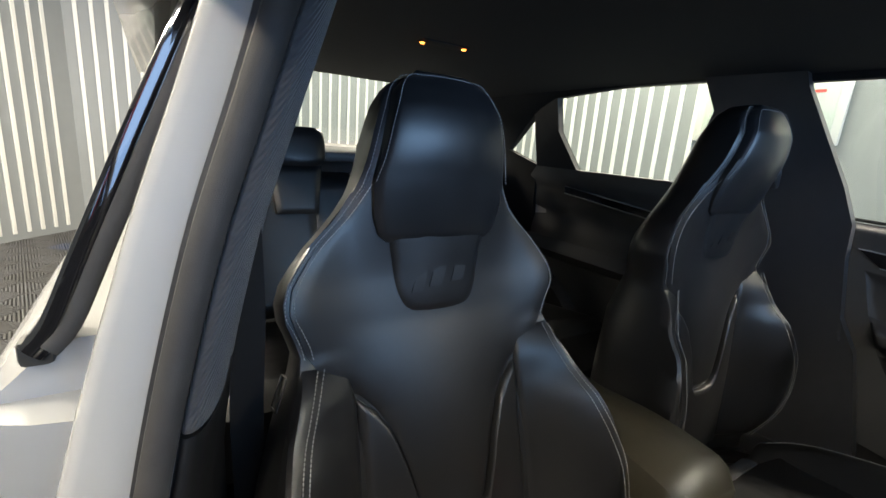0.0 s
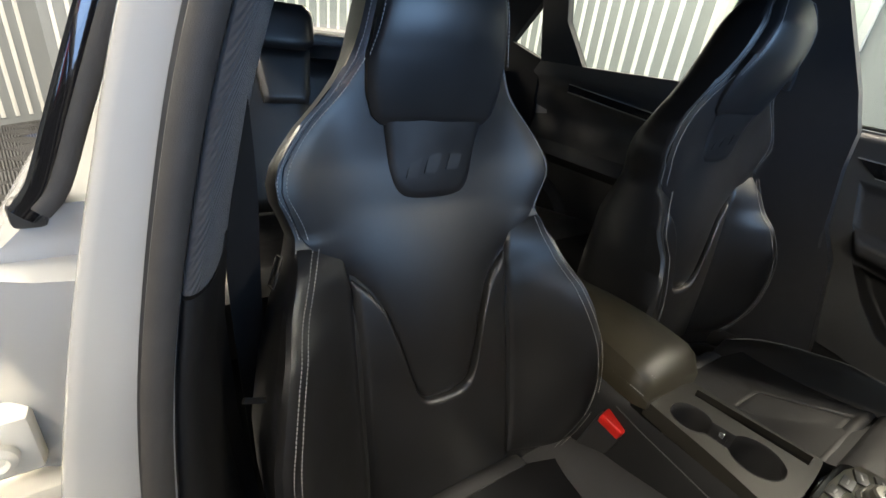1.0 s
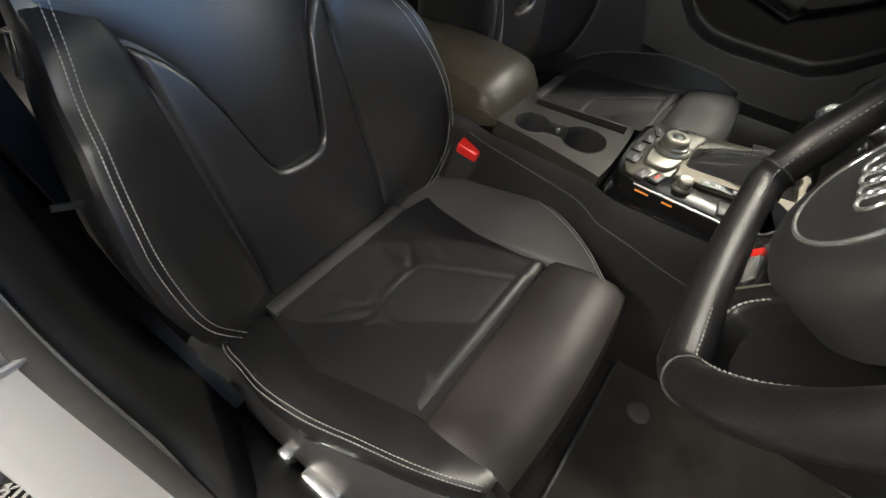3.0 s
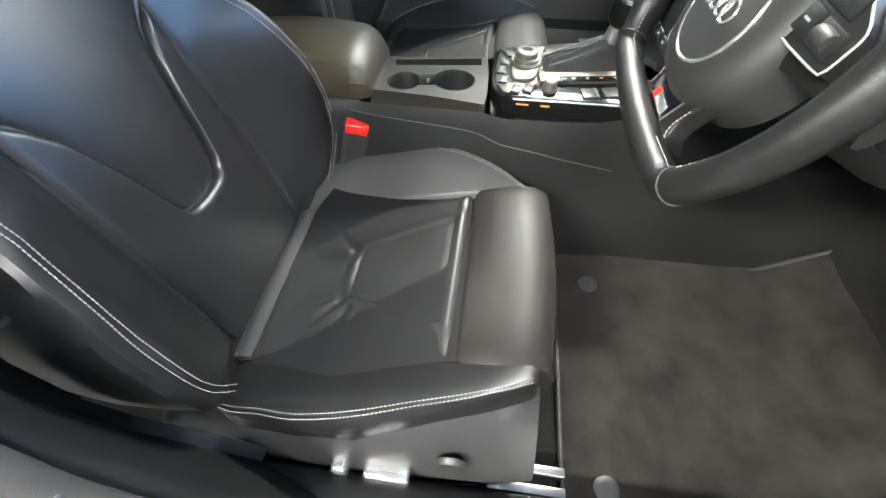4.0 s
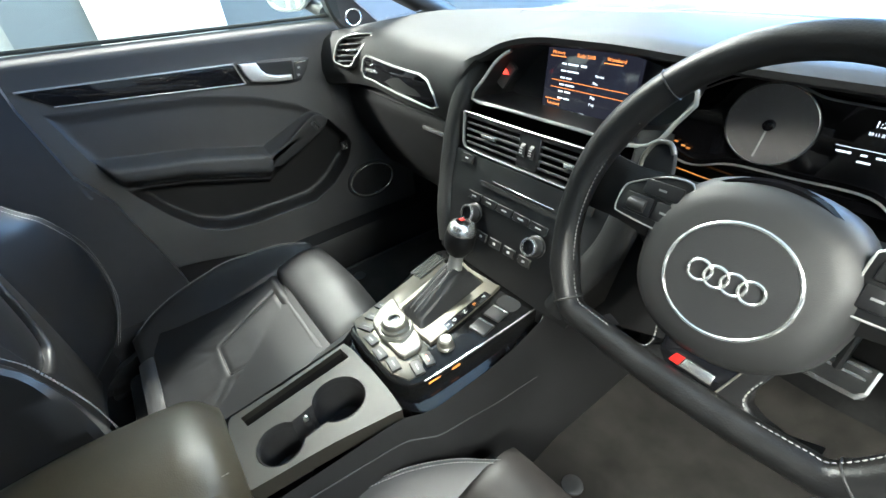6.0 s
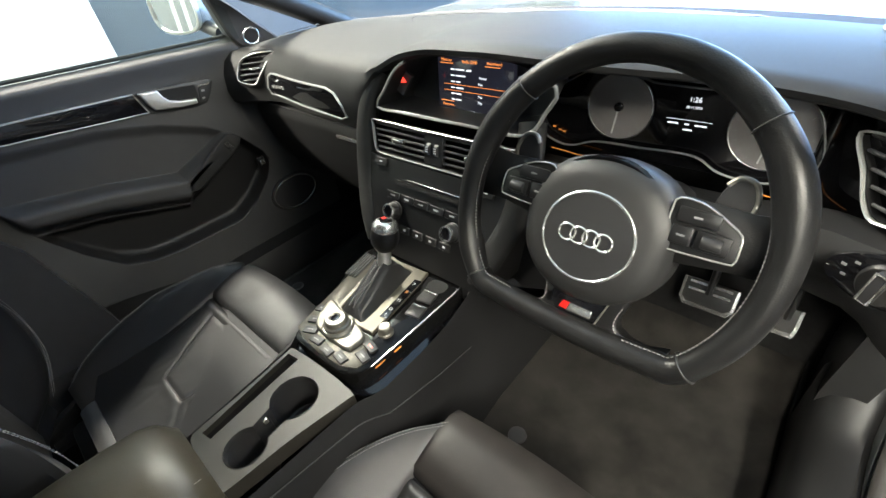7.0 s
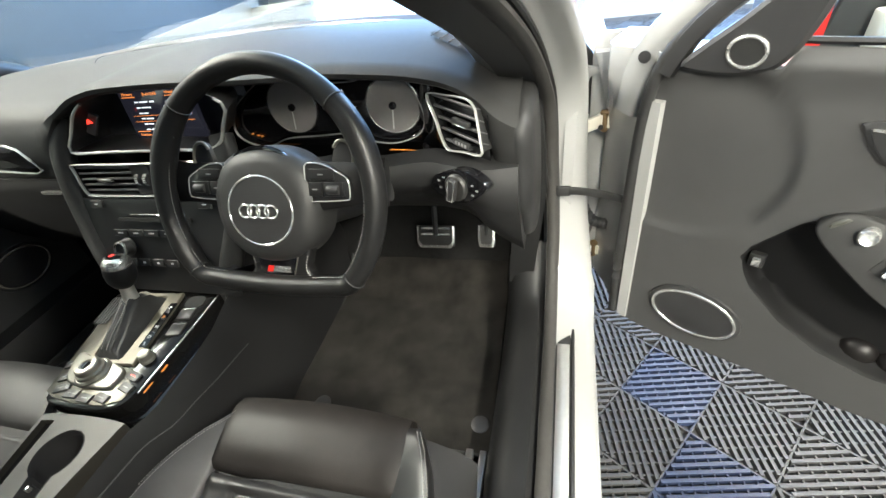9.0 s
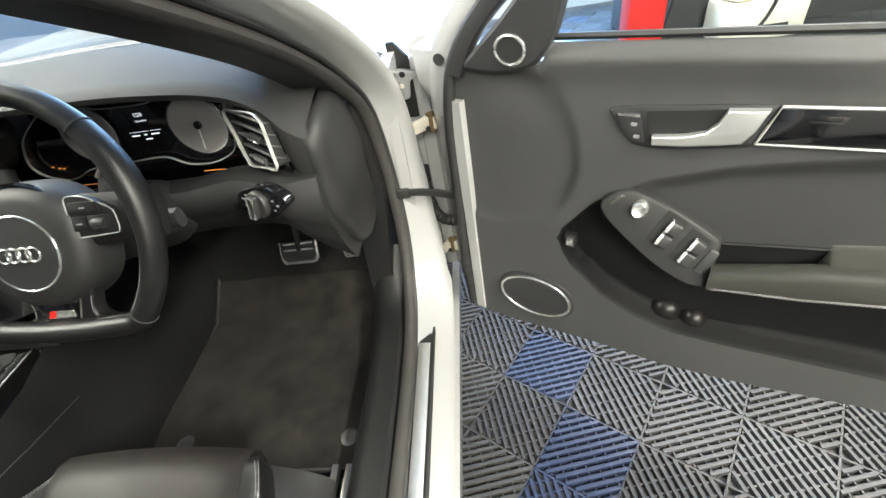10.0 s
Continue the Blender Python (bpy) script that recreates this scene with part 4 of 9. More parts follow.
    seam = [(-0.112, 0.184), (-0.102, 0.164), (-0.085, 0.11), (-0.068, 0.06), (-0.053, 0.016), (-0.047, 0.009), (-0.03, 0.008), (0.0, 0.008), (0.03, 0.008), (0.047, 0.009), (0.053, 0.016), (0.068, 0.06), (0.085, 0.11), (0.102, 0.164), (0.112, 0.184)]
    pts = [main_fn((u + 0.165) / 0.33, (y + 0.135) / 0.325) for u, y in seam]
    bm = bmesh.new()
    tube(bm, curve([(x, y, z + 0.0002) for x, y, z in pts], 60), 0.0013, 6)
    part("panel_seam", bm, VOID, panel, "dark sewn seam")
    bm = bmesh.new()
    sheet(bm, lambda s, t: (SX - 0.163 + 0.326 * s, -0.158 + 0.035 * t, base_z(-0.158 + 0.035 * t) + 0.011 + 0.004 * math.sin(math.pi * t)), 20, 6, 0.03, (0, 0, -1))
    part("rear_band", bm, LIT_LEATHER, seat, "plain leather band across the seat, lightened as if lit")
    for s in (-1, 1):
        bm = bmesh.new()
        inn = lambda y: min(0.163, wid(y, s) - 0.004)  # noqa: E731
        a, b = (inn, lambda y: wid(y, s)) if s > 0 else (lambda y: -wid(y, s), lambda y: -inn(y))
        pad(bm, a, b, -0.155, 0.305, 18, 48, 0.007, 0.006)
        part("cushion_bolster", bm, LIT_LEATHER if s * outer < 0 else LEATHER, seat, "raised leather cushion bolster, the inner one lightened as if lit")
        for d in (0.003, 0.009):
            bm = bmesh.new()
            pts = []
            for y in (-0.14, -0.10, -0.05, 0.0, 0.05, 0.10, 0.15, 0.18, 0.21, 0.24, 0.265, 0.285, 0.297):
                q, t = 1 - min(d / (wid(y, s) - inn(y)), 0.6), (y + 0.155) / 0.46
                edge = min(1, (4 * q * (1 - q)) ** 0.24) * min(1, (4 * t * (1 - t)) ** 0.3)
                pts.append((SX + s * (wid(y, s) - d), y, cushion(wid(y, s) - d, y) + 0.007 * edge - 0.006 * (1 - edge) + 0.0008))
            stitches(bm, curve(pts, 60))
            part("stitching", bm, THREAD, cush)
    # thigh support
    bm = bmesh.new()
    rings = []
    for k in range(25):
        u = -0.172 + 0.344 * k / 24
        e = (1 - abs(k - 12) / 12) ** 0.25 if k not in (0, 24) else 0.0
        prof = [(0.194, -0.02), (0.196, 0.006), (0.205, 0.017), (0.235, 0.019), (0.275, 0.015), (0.310, 0.004), (0.332, -0.018), (0.340, -0.05), (0.334, -0.085), (0.30, -0.10), (0.22, -0.08)]
        rings.append([Vector((SX + u, y - 0.010 * (u / 0.17) ** 2 * (y > 0.25), base_z(y) + z * (0.75 + 0.25 * e) - 0.006 * (1 - e))) for y, z in prof])
    loft(bm, rings)
    part("thigh_support", bm, WORN_SHEEN_LEATHER if SX > 0 else SOFT_LEATHER, seat, "padded leather thigh support")
    # plastic side and controls
    for s in (-1, 1):
        bm = bmesh.new()
        def side_fn(i, j):
            y = -0.27 + 0.585 * i
            top = interp(y, (-0.27, -0.2, -0.12, 0.0, 0.1, 0.2, 0.27, 0.315), (0.33, 0.385, 0.410, 0.428, 0.452, 0.472, 0.478, 0.462))
            low = interp(y, (-0.27, -0.1, 0.1, 0.25, 0.315), (0.29, 0.30, 0.30, 0.32, 0.38))
            x0, x1 = 0.272 + 0.004 * math.sin(math.pi * i), wid(y, s) - 0.003
            return (SX + s * (x0 + (x1 - x0) * j**1.5 + 0.014 * max(0.0, math.sin(math.pi * j)) ** 0.8), y, low + (top - low) * j)
        sheet(bm, side_fn, 30, 8, 0.02, (-s, 0, 0))
        trim = part("side_trim", bm, PLASTIC, seat, "dark grey plastic seat side trim")
        if s > 0:
            bm = bmesh.new()
            box(bm, (SX + 0.274, 0.085, 0.366), (SX + 0.301, 0.150, 0.386), 0.006, 3)
            part("seat_switch", bm, CHROME, trim, "silver seat adjuster switch")
            bm = bmesh.new()
            box(bm, (SX + 0.274, 0.042, 0.360), (SX + 0.301, 0.064, 0.402), 0.006, 3)
            part("seat_switch", bm, CHROME, trim)
            bm = bmesh.new()
            lathe(bm, [(0.0, 0.008), (0.016, 0.008), (0.019, 0.004), (0.02, 0)], basis((SX + 0.272, 0.205, 0.418), (0, 1, 0), (0, 0, 1)), 20)
            part("lumbar_dial", bm, PLASTIC, trim)
        bm = bmesh.new()
        box(bm, (SX + s * 0.258 - 0.028, -0.25, 0.285), (SX + s * 0.258 + 0.028, 0.36, 0.302), 0.004)
        rail = part("seat_rail", bm, PLASTIC, seat, "black seat rail")
        bm = bmesh.new()
        for d in (-0.016, 0.012):
            box(bm, (SX + s * 0.258 + d - 0.007, 0.26, 0.302), (SX + s * 0.258 + d + 0.007, 0.375, 0.324), 0.002)
        part("rail_end", bm, STEEL, rail, "bare steel rail end")
    bm = bmesh.new()
    box(bm, (SX - 0.21, -0.2, 0.30), (SX + 0.21, 0.22, 0.36), 0.02)
    part("seat_base", bm, PLASTIC, seat)
    return seat


build_seat()
# the passenger's seat stands more upright
SX = -0.326
BACK_O = Vector((SX, -0.226, 0.432))
BACK_UP = Vector((0, -0.068, 1.0)).normalized()
BACK_N = Vector((0, 1.0, 0.068)).normalized()
passenger_seat = build_seat()
passenger_seat["label"] = "black leather passenger sports seat with grey stitching, beside the armrest"

# ---- centre console ----
console = thing("centre_console", (0.04, 0.2, 0.285), "black centre console with cup holders, selector lever and control panel", "centre console")


def console_half(y):
    return interp(y, (-0.40, -0.05, 0.19, 0.23, 0.34, 0.50), (0.095, 0.085, 0.102, 0.124, 0.135, 0.138))


bm = bmesh.new()
rings = []
for k in range(60):
    y = -0.42 + 1.34 * k / 59
    w = console_half(y)
    cx = interp(y, (-0.4, 0.0, 0.2, 0.5), (0.04, 0.060, 0.052, 0.020))
    top = interp(y, (-0.42, 0.2, 0.40, 0.53, 0.92), (0.598, 0.608, 0.612, 0.64, 0.64))
    inn = 0.535 if -0.02 < y < 0.485 else top
    ring = [(cx - w - 0.035, 0.28), (cx - w - 0.02, 0.45), (cx - w - 0.004, top - 0.03), (cx - w + 0.006, top - 0.006), (cx - w + 0.016, inn), (cx + w - 0.016, inn),
            (cx + w - 0.006, top - 0.006), (cx + w + 0.004, top - 0.03), (cx + w + 0.02, 0.45), (cx + w + 0.035, 0.28)]
    rings.append([Vector((x, y, z)) for x, z in ring])
loft(bm, rings)
body = part("console_body", bm, CONSOLE_SKIN, console, "soft black console body")
bm = bmesh.new()
rail = []
for y in np.linspace(-0.05, 0.44, 24):
    z = interp(y, (-0.05, 0.053, 0.16, 0.287, 0.393, 0.44), (0.584, 0.577, 0.569, 0.548, 0.526, 0.516))
    x1 = interp(y, (-0.4, 0.0, 0.2, 0.5), (0.04, 0.060, 0.052, 0.020)) + console_half(y)
    rail.append(Vector((x1 + 0.004 + 0.016 * min(1.0, max(0.0, (0.580 - z) / 0.130)) + 0.0004, y, z)))
tube(bm, curve(rail, 40), 0.0011, 6)
part("console_seam", bm, PLASTIC_GREY, body)

# grey surround with the two cups and the slot, cut through
SUR = smooth_outline([(-0.020, 0.190), (0.06, 0.197), (0.138, 0.196), (0.142, 0.185), (0.128, 0.09), (0.120, -0.012), (0.110, -0.018), (0.05, -0.016), (0.0, -0.008), (-0.006, 0.005), (-0.014, 0.09), (-0.026, 0.180)], 60)
CUPS = [((0.068, 0.133), 0.040), ((0.083, 0.040), 0.033)]


def cup_outline(n=72):
    """Both cups with the narrow waist between them."""
    (ax, ay), ar = CUPS[0]
    (bx, by), br = CUPS[1]
    pts = []
    d = math.atan2(by - ay, bx - ax)
    for k in range(24):
        t = d + 0.55 + (2 * math.pi - 1.10) * k / 23
        pts.append((ax + ar * math.cos(t), ay + ar * math.sin(t)))
    for k in range(24):
        t = d + math.pi + 0.62 + (2 * math.pi - 1.24) * k / 23
        pts.append((bx + br * math.cos(t), by + br * math.sin(t)))
    return pts


SLOT = [(-0.020, 0.178), (0.006, 0.181), (0.026, 0.012), (0.006, 0.008)]
TOP_Z = 0.614


def plane_with_holes(bm, outer, holes, z, depth, hole_depth):
    """A flat plate with holes; the holes have walls of their own depth."""
    tmp = bmesh.new()
    loops = []
    for line in (outer, *holes):
        vs = [tmp.verts.new((x, y, z)) for x, y in line]
        es = [tmp.edges.new((vs[i], vs[(i + 1) % len(vs)])) for i in range(len(vs))]
        loops.append((vs, es))
    bmesh.ops.triangle_fill(tmp, use_beauty=True, use_dissolve=False, edges=[e for _, es in loops for e in es], normal=(0, 0, 1))
    for k, (vs, _) in enumerate(loops):
        d = depth if k == 0 else hole_depth
        low = [tmp.verts.new((v.co.x, v.co.y, z - d)) for v in vs]
        for i in range(len(vs)):
            j = (i + 1) % len(vs)
            tmp.faces.new((vs[i], vs[j], low[j], low[i]))
    return merge(bm, tmp)


bm = bmesh.new()
plane_with_holes(bm, SUR, [cup_outline(), SLOT], TOP_Z, 0.03, 0.012)
surround = part("cup_surround", bm, material("surround_grey", (0.029, 0.0268, 0.0222), 0.48, metal=0.1, vary=0.08, scale=60, bump=0.1, bump_scale=900), console, "satin grey cup holder surround")
line = cup_outline()
bm = bmesh.new()
inner = shrink(line, 0.0015)
rings = [[Vector((x, y, z)) for x, y in ln] for ln, z in ((line, TOP_Z - 0.001), (inner, TOP_Z + 0.0012), (shrink(line, 0.003), TOP_Z - 0.002), (shrink(line, 0.003), TOP_Z - 0.0125))]
loft(bm, rings, True, False)
part("cup_rim", bm, PLASTIC, surround)
bm = bmesh.new()
rings = [[Vector((x, y, z)) for x, y in shrink(line, d)] for d, z in ((0.0, TOP_Z - 0.010), (0.002, TOP_Z - 0.04), (0.005, 0.545), (0.009, 0.542))]
loft(bm, rings, True, False)
tmp = [bm.verts.new((x, y, 0.5425)) for x, y in shrink(line, 0.0085)]
bm.faces.new(tmp)
part("cup_holder", bm, PLASTIC, surround, "deep black double cup holder")
bm = bmesh.new()
rings = [[Vector((x, y, z)) for x, y in SLOT] for z in (TOP_Z - 0.011, TOP_Z - 0.05)]
loft(bm, rings, True, False)
bm.faces.new([bm.verts.new((x, y, TOP_Z - 0.05)) for x, y in SLOT])
part("card_slot", bm, VOID, surround)
for px, py in ((0.052, 0.083), (0.099, 0.093)):
    bm = bmesh.new()
    box(bm, (px - 0.006, py - 0.007, 0.56), (px + 0.006, py + 0.007, TOP_Z - 0.006), 0.003, 2)
    part("cup_grip", bm, PLASTIC, surround)
bm = bmesh.new()
box(bm, (0.058, 0.078, TOP_Z - 0.014), (0.064, 0.086, TOP_Z - 0.004), 0.0015)
part("grip_clip", bm, CHROME, surround)

# armrest
armrest = thing("armrest", (0.05, -0.16, 0.594), "padded leather centre armrest, warm sheen tinted into its colour, with grey stitching", "armrest")
bm = bmesh.new()
rings = []
for k in range(20):
    t = k / 19
    y = -0.012 - 0.36 * t
    drop = 0.030 * (1 - min(1, t / 0.10)) ** 2
    z1 = 0.668 + 0.012 * math.sin(math.pi * min(1, t * 1.3)) - drop
    z0 = 0.604
    x0, x1 = -0.035 - 0.01 * t, 0.142 - 0.028 * t
    e = 0.006 * (1 - min(1, t / 0.06))
    x0, x1 = x0 + e * 2, x1 - e * 2
    prof = [(x0, z0), (x0 - 0.003, (z0 + z1) / 2), (x0 + 0.006, z1 - 0.010), (x0 + 0.022, z1 - 0.001), ((x0 + x1) / 2, z1 + 0.003), (x1 - 0.022, z1 - 0.001), (x1 - 0.006, z1 - 0.010), (x1 + 0.003, (z0 + z1) / 2), (x1, z0)]
    rings.append([Vector((x, y, z)) for x, z in prof])
loft(bm, rings)
pad = part("armrest_pad", bm, ARM_LEATHER, armrest)
bm = bmesh.new()
stitches(bm, curve([(0.116 - 0.02 * t, -0.02 - 0.34 * t, 0.660) for t in (0, 0.3, 0.6, 1)], 40))
part("stitching", bm, THREAD, pad)
bm = bmesh.new()
stitches(bm, curve([(0.144 - 0.028 * t, -0.016 - 0.34 * t, 0.637) for t in (0, 0.3, 0.6, 1)], 40))
part("stitching", bm, THREAD, pad)
bm = bmesh.new()
box(bm, (-0.03, -0.36, 0.594), (0.125, -0.03, 0.606), 0.003)
part("armrest_base", bm, PLASTIC, armrest)

# control panel in gloss black
PZ = 0.625
PANEL = smooth_outline([(-0.030, 0.204), (0.02, 0.202), (0.08, 0.204), (0.116, 0.214), (0.130, 0.238), (0.132, 0.34), (0.130, 0.46), (0.122, 0.487), (0.06, 0.492), (-0.05, 0.492), (-0.100, 0.480), (-0.122, 0.448), (-0.092, 0.36), (-0.058, 0.262), (-0.042, 0.212)], 64)
bm = bmesh.new()
plate(bm, PANEL, Matrix.Translation((0, 0, PZ)), 0.05, 0.004)
panel = part("control_panel", bm, PANEL_BLACK, console, "gloss black control panel")
bm = bmesh.new()
tube(bm, curve([(0.1305, 0.245, PZ - 0.004), (0.1325, 0.30, PZ - 0.003), (0.1325, 0.38, PZ - 0.003), (0.1310, 0.455, PZ - 0.003), (0.128, 0.478, PZ - 0.004)], 24), 0.0018, 6)
part("chrome_line", bm, CHROME, panel, "thin chrome edging")
bm = bmesh.new()
SKIRT = smooth_outline([(-0.046, 0.2005), (0.05, 0.2005), (0.11, 0.202), (0.142, 0.210), (0.158, 0.228), (0.160, 0.26), (0.157, 0.34), (0.150, 0.42), (0.144, 0.482), (0.05, 0.486), (-0.09, 0.482), (-0.112, 0.44), (-0.092, 0.36), (-0.064, 0.262)], 64)
plate(bm, SKIRT, Matrix.Translation((0, 0, 0.592)), 0.06, 0.004)
part("panel_pocket", bm, GLOSS, console, "gloss black pocket round the control panel")
# metallic inlay left of the gate
bm = bmesh.new()
plate(bm, [(-0.050, 0.222), (-0.020, 0.212), (0.03, 0.2085), (0.09, 0.212), (0.118, 0.226), (0.122, 0.25), (0.10, 0.262), (0.085, 0.285), (-0.026, 0.292), (-0.068, 0.44), (-0.108, 0.44), (-0.084, 0.36)], Matrix.Translation((0, 0, PZ + 0.002)), 0.004, 0.001)
inlay = part("panel_inlay", bm, material("warm_inlay", (0.085, 0.079, 0.064), 0.30, metal=0.55, vary=0.1, scale=60), panel, "warm grey metallic panel inlay")
# silver controller
bm = bmesh.new()
plate(bm, smooth_outline([(-0.050, 0.300), (-0.030, 0.252), (0.0, 0.238), (0.072, 0.238), (0.082, 0.252), (0.080, 0.276), (0.050, 0.288), (-0.012, 0.296)], 40), Matrix.Translation((0, 0, PZ + 0.010)), 0.010, 0.004, 3)
ctrl = part("controller_base", bm, KNOB_SILVER, panel, "silver rotary controller surround")
bm = bmesh.new()
lathe(bm, [(0.030, 0.0), (0.030, 0.004), (0.0265, 0.007), (0.0245, 0.007), (0.0240, 0.012), (0.0205, 0.014), (0.0200, 0.022), (0.0175, 0.0245), (0.0110, 0.0250), (0.0085, 0.0225), (0.0, 0.0225)], pose(0.022, 0.264, PZ + 0.008), 32)
part("rotary_knob", bm, KNOB_SILVER, ctrl, "silver rotary knob")
bm = bmesh.new()
lathe(bm, [(0.0084, 0.0), (0.0078, 0.0012), (0.0, 0.0014)], pose(0.022, 0.264, PZ + 0.0303), 24)
part("knob_cap", bm, GLOSS, ctrl)
bm = bmesh.new()
lathe(bm, [(0.014, 0.0), (0.014, 0.004), (0.012, 0.006), (0.0115, 0.016), (0.009, 0.018), (0.0, 0.017)], pose(0.100, 0.308, PZ + 0.001), 24)
part("volume_knob", bm, KNOB_SILVER, panel, "small silver volume knob")
for bx, by, ang, lit in ((0.104, 0.270, -12, True), (0.108, 0.248, -12, False), (-0.047, 0.278, 20, False), (-0.034, 0.252, 25, False), (0.010, 0.223, 4, False), (0.045, 0.219, -2, False), (0.078, 0.224, -8, False), (-0.020, 0.231, 25, False)):
    bm = bmesh.new()
    m = Matrix.Translation((bx, by, PZ + 0.003)) @ Matrix.Rotation(radians(ang), 4, "Z")
    box(bm, (-0.014, -0.008, -0.002), (0.014, 0.008, 0.0024), 0.0014, 2, m)
    key = part("key", bm, KEY_BLACK, panel)
    bm = bmesh.new()
    box(bm, (-0.006, -0.0010, 0.0023), (0.006, 0.0010, 0.0029), 0, 1, m)
    part("key_mark", bm, RED_LIT if lit else PRINT_DIM, key)
for ax, ay, ln in ((0.1305, 0.262, 0.022), (0.1318, 0.302, 0.016)):
    bm = bmesh.new()
    box(bm, (ax - 0.002, ay - ln / 2, PZ - 0.0145), (ax + 0.0022, ay + ln / 2, PZ - 0.0115), 0.001)
    part("amber_strip", bm, AMBER_LINE, panel, "amber lit strip")
# gate with leather boot
GATE = smooth_outline([(-0.062, 0.452), (-0.02, 0.462), (0.046, 0.466), (0.056, 0.458), (0.083, 0.300), (0.074, 0.290), (0.02, 0.286), (-0.020, 0.290), (-0.028, 0.300)], 48)
HOLE = smooth_outline([(-0.050, 0.440), (-0.01, 0.450), (0.020, 0.452), (0.026, 0.440), (0.048, 0.308), (0.040, 0.298), (0.01, 0.296), (-0.010, 0.299), (-0.018, 0.310)], 48)
bm = bmesh.new()
rings = [[Vector((x, y, z)) for x, y in ln] for ln, z in ((GATE, PZ), (GATE, PZ + 0.005), (shrink(GATE, 0.002), PZ + 0.007), (shrink(HOLE, -0.002), PZ + 0.007), (HOLE, PZ + 0.004), (HOLE, PZ - 0.004))]
loft(bm, rings, True, False)
gate = part("gear_gate", bm, GATE_METAL, panel, "bright aluminium selector gate frame")
STEM = Vector((-0.004, 0.410, PZ))
def boot_z(x, y, t):
    """A soft ridge rising to the lever at the front of the gate."""
    rise = interp(y, (0.296, 0.32, 0.35, 0.385, 0.41, 0.452), (0.010, 0.020, 0.030, 0.046, 0.052, 0.024))
    fold = 0.0034 * math.sin(abs(x - interp(y, (0.296, 0.452), (0.013, -0.010))) * 520 + y * 40) * (1 - 0.5 * t)
    return PZ + 0.003 + (rise + fold) * (1 - (1 - t) ** 2.2)


bm = bmesh.new()
rings = []
for k in range(13):
    t = k / 12
    ring = []
    for x, y in HOLE:
        mid = Vector((interp(y, (0.296, 0.452), (0.013, -0.010)), min(0.415, max(0.318, y))))
        p = Vector((x, y)).lerp(mid, t * 0.92)
        ring.append(Vector((p.x, p.y, boot_z(p.x, p.y, t))))
    rings.append(ring)
loft(bm, rings, True, True)
boot = part("gear_boot", bm, BOOT, gate, "black leather gear lever boot")
for off in (-0.006, 0.006):
    bm = bmesh.new()
    stitches(bm, curve([(interp(y, (0.296, 0.452), (0.014, -0.008)) + off, y, boot_z(off, y, 0.9) + 0.0030) for y in (0.304, 0.325, 0.35, 0.372, 0.392)], 20), 0.0045, 0.0034, 0.0012)
    part("stitching", bm, THREAD, boot)
bm = bmesh.new()
M = Matrix.Translation((0.064, 0.382, PZ + 0.0075)) @ Matrix.Rotation(radians(9), 4, "Z")
box(bm, (-0.0075, -0.056, -0.001), (0.0075, 0.056, 0.0006), 0, 1, M)
strip = part("gear_strip", bm, GLOSS, gate)
for k, letter in enumerate("PRND"):
    bm = bmesh.new()
    text_mesh(bm, letter, M @ Matrix.Translation((0, 0.043 - 0.025 * k, 0.0008)) @ Matrix.Rotation(math.pi, 4, "Z") @ Matrix.Rotation(math.pi, 4, "Z"), 0.010)
    part("gear_letter", bm, PRINT if letter != "R" else AMBER_LINE, strip, smooth=False)
bm = bmesh.new()
text_mesh(bm, "S", M @ Matrix.Translation((0, -0.048, 0.0008)), 0.009)
part("gear_letter", bm, PRINT, strip, smooth=False)
bm = bmesh.new()
for k in range(5):
    M2 = Matrix.Translation((-0.090 + 0.0065 * (k - 2), 0.408 + 0.001 * (k - 2), PZ + 0.0022)) @ Matrix.Rotation(radians(13), 4, "Z")
    box(bm, (-0.002, -0.038, 0), (0.002, 0.038, 0.003), 0.001, 1, M2)
part("ribbed_grip", bm, PLASTIC, panel, "ribbed black rest plate")
for sx, sy in ((0.098, 0.417), (0.106, 0.378)):
    bm = bmesh.new()
    M2 = Matrix.Translation((sx, sy, PZ)) @ Matrix.Rotation(radians(10), 4, "Z")
    box(bm, (-0.016, -0.015, -0.002), (0.016, 0.015, 0.004), 0.002, 2, M2)
    key = part("brake_switch", bm, KEY_BLACK, panel, "dark push switch")
    bm = bmesh.new()
    box(bm, (-0.015, 0.010, 0.003), (0.015, 0.0125, 0.0048), 0.0006, 1, M2)
    part("switch_lip", bm, CHROME, key)
bm = bmesh.new()
plate(bm, smooth_outline([(0.078, 0.436), (0.112, 0.440), (0.108, 0.466), (0.074, 0.462)], 20), Matrix.Translation((0, 0, PZ + 0.001)), 0.003)
part("key_recess", bm, VOID, panel)
bm = bmesh.new()
tube(bm, curve([(-0.055, 0.482, PZ + 0.004), (0.0, 0.492, PZ + 0.006), (0.055, 0.484, PZ + 0.004)], 16), 0.003, 6)
part("tray_lip", bm, CHROME, panel)

# selector lever
lever = thing("gear_selector", (STEM.x, STEM.y, PZ + 0.05), "gear selector with black leather knob and silver top", "gear lever")
axis = Vector((0.014, 0.026, 0.13)).normalized()
m = basis((STEM.x, STEM.y, PZ + 0.045), (1, 0, -axis.x / axis.z), axis.cross(Vector((1, 0, -axis.x / axis.z))))
bm = bmesh.new()
lathe(bm, [(0.0155, -0.006), (0.013, 0.012), (0.0125, 0.032), (0.014, 0.040)], m, 20)
part("lever_neck", bm, ALU, lever, "brushed metal lever neck")
bm = bmesh.new()
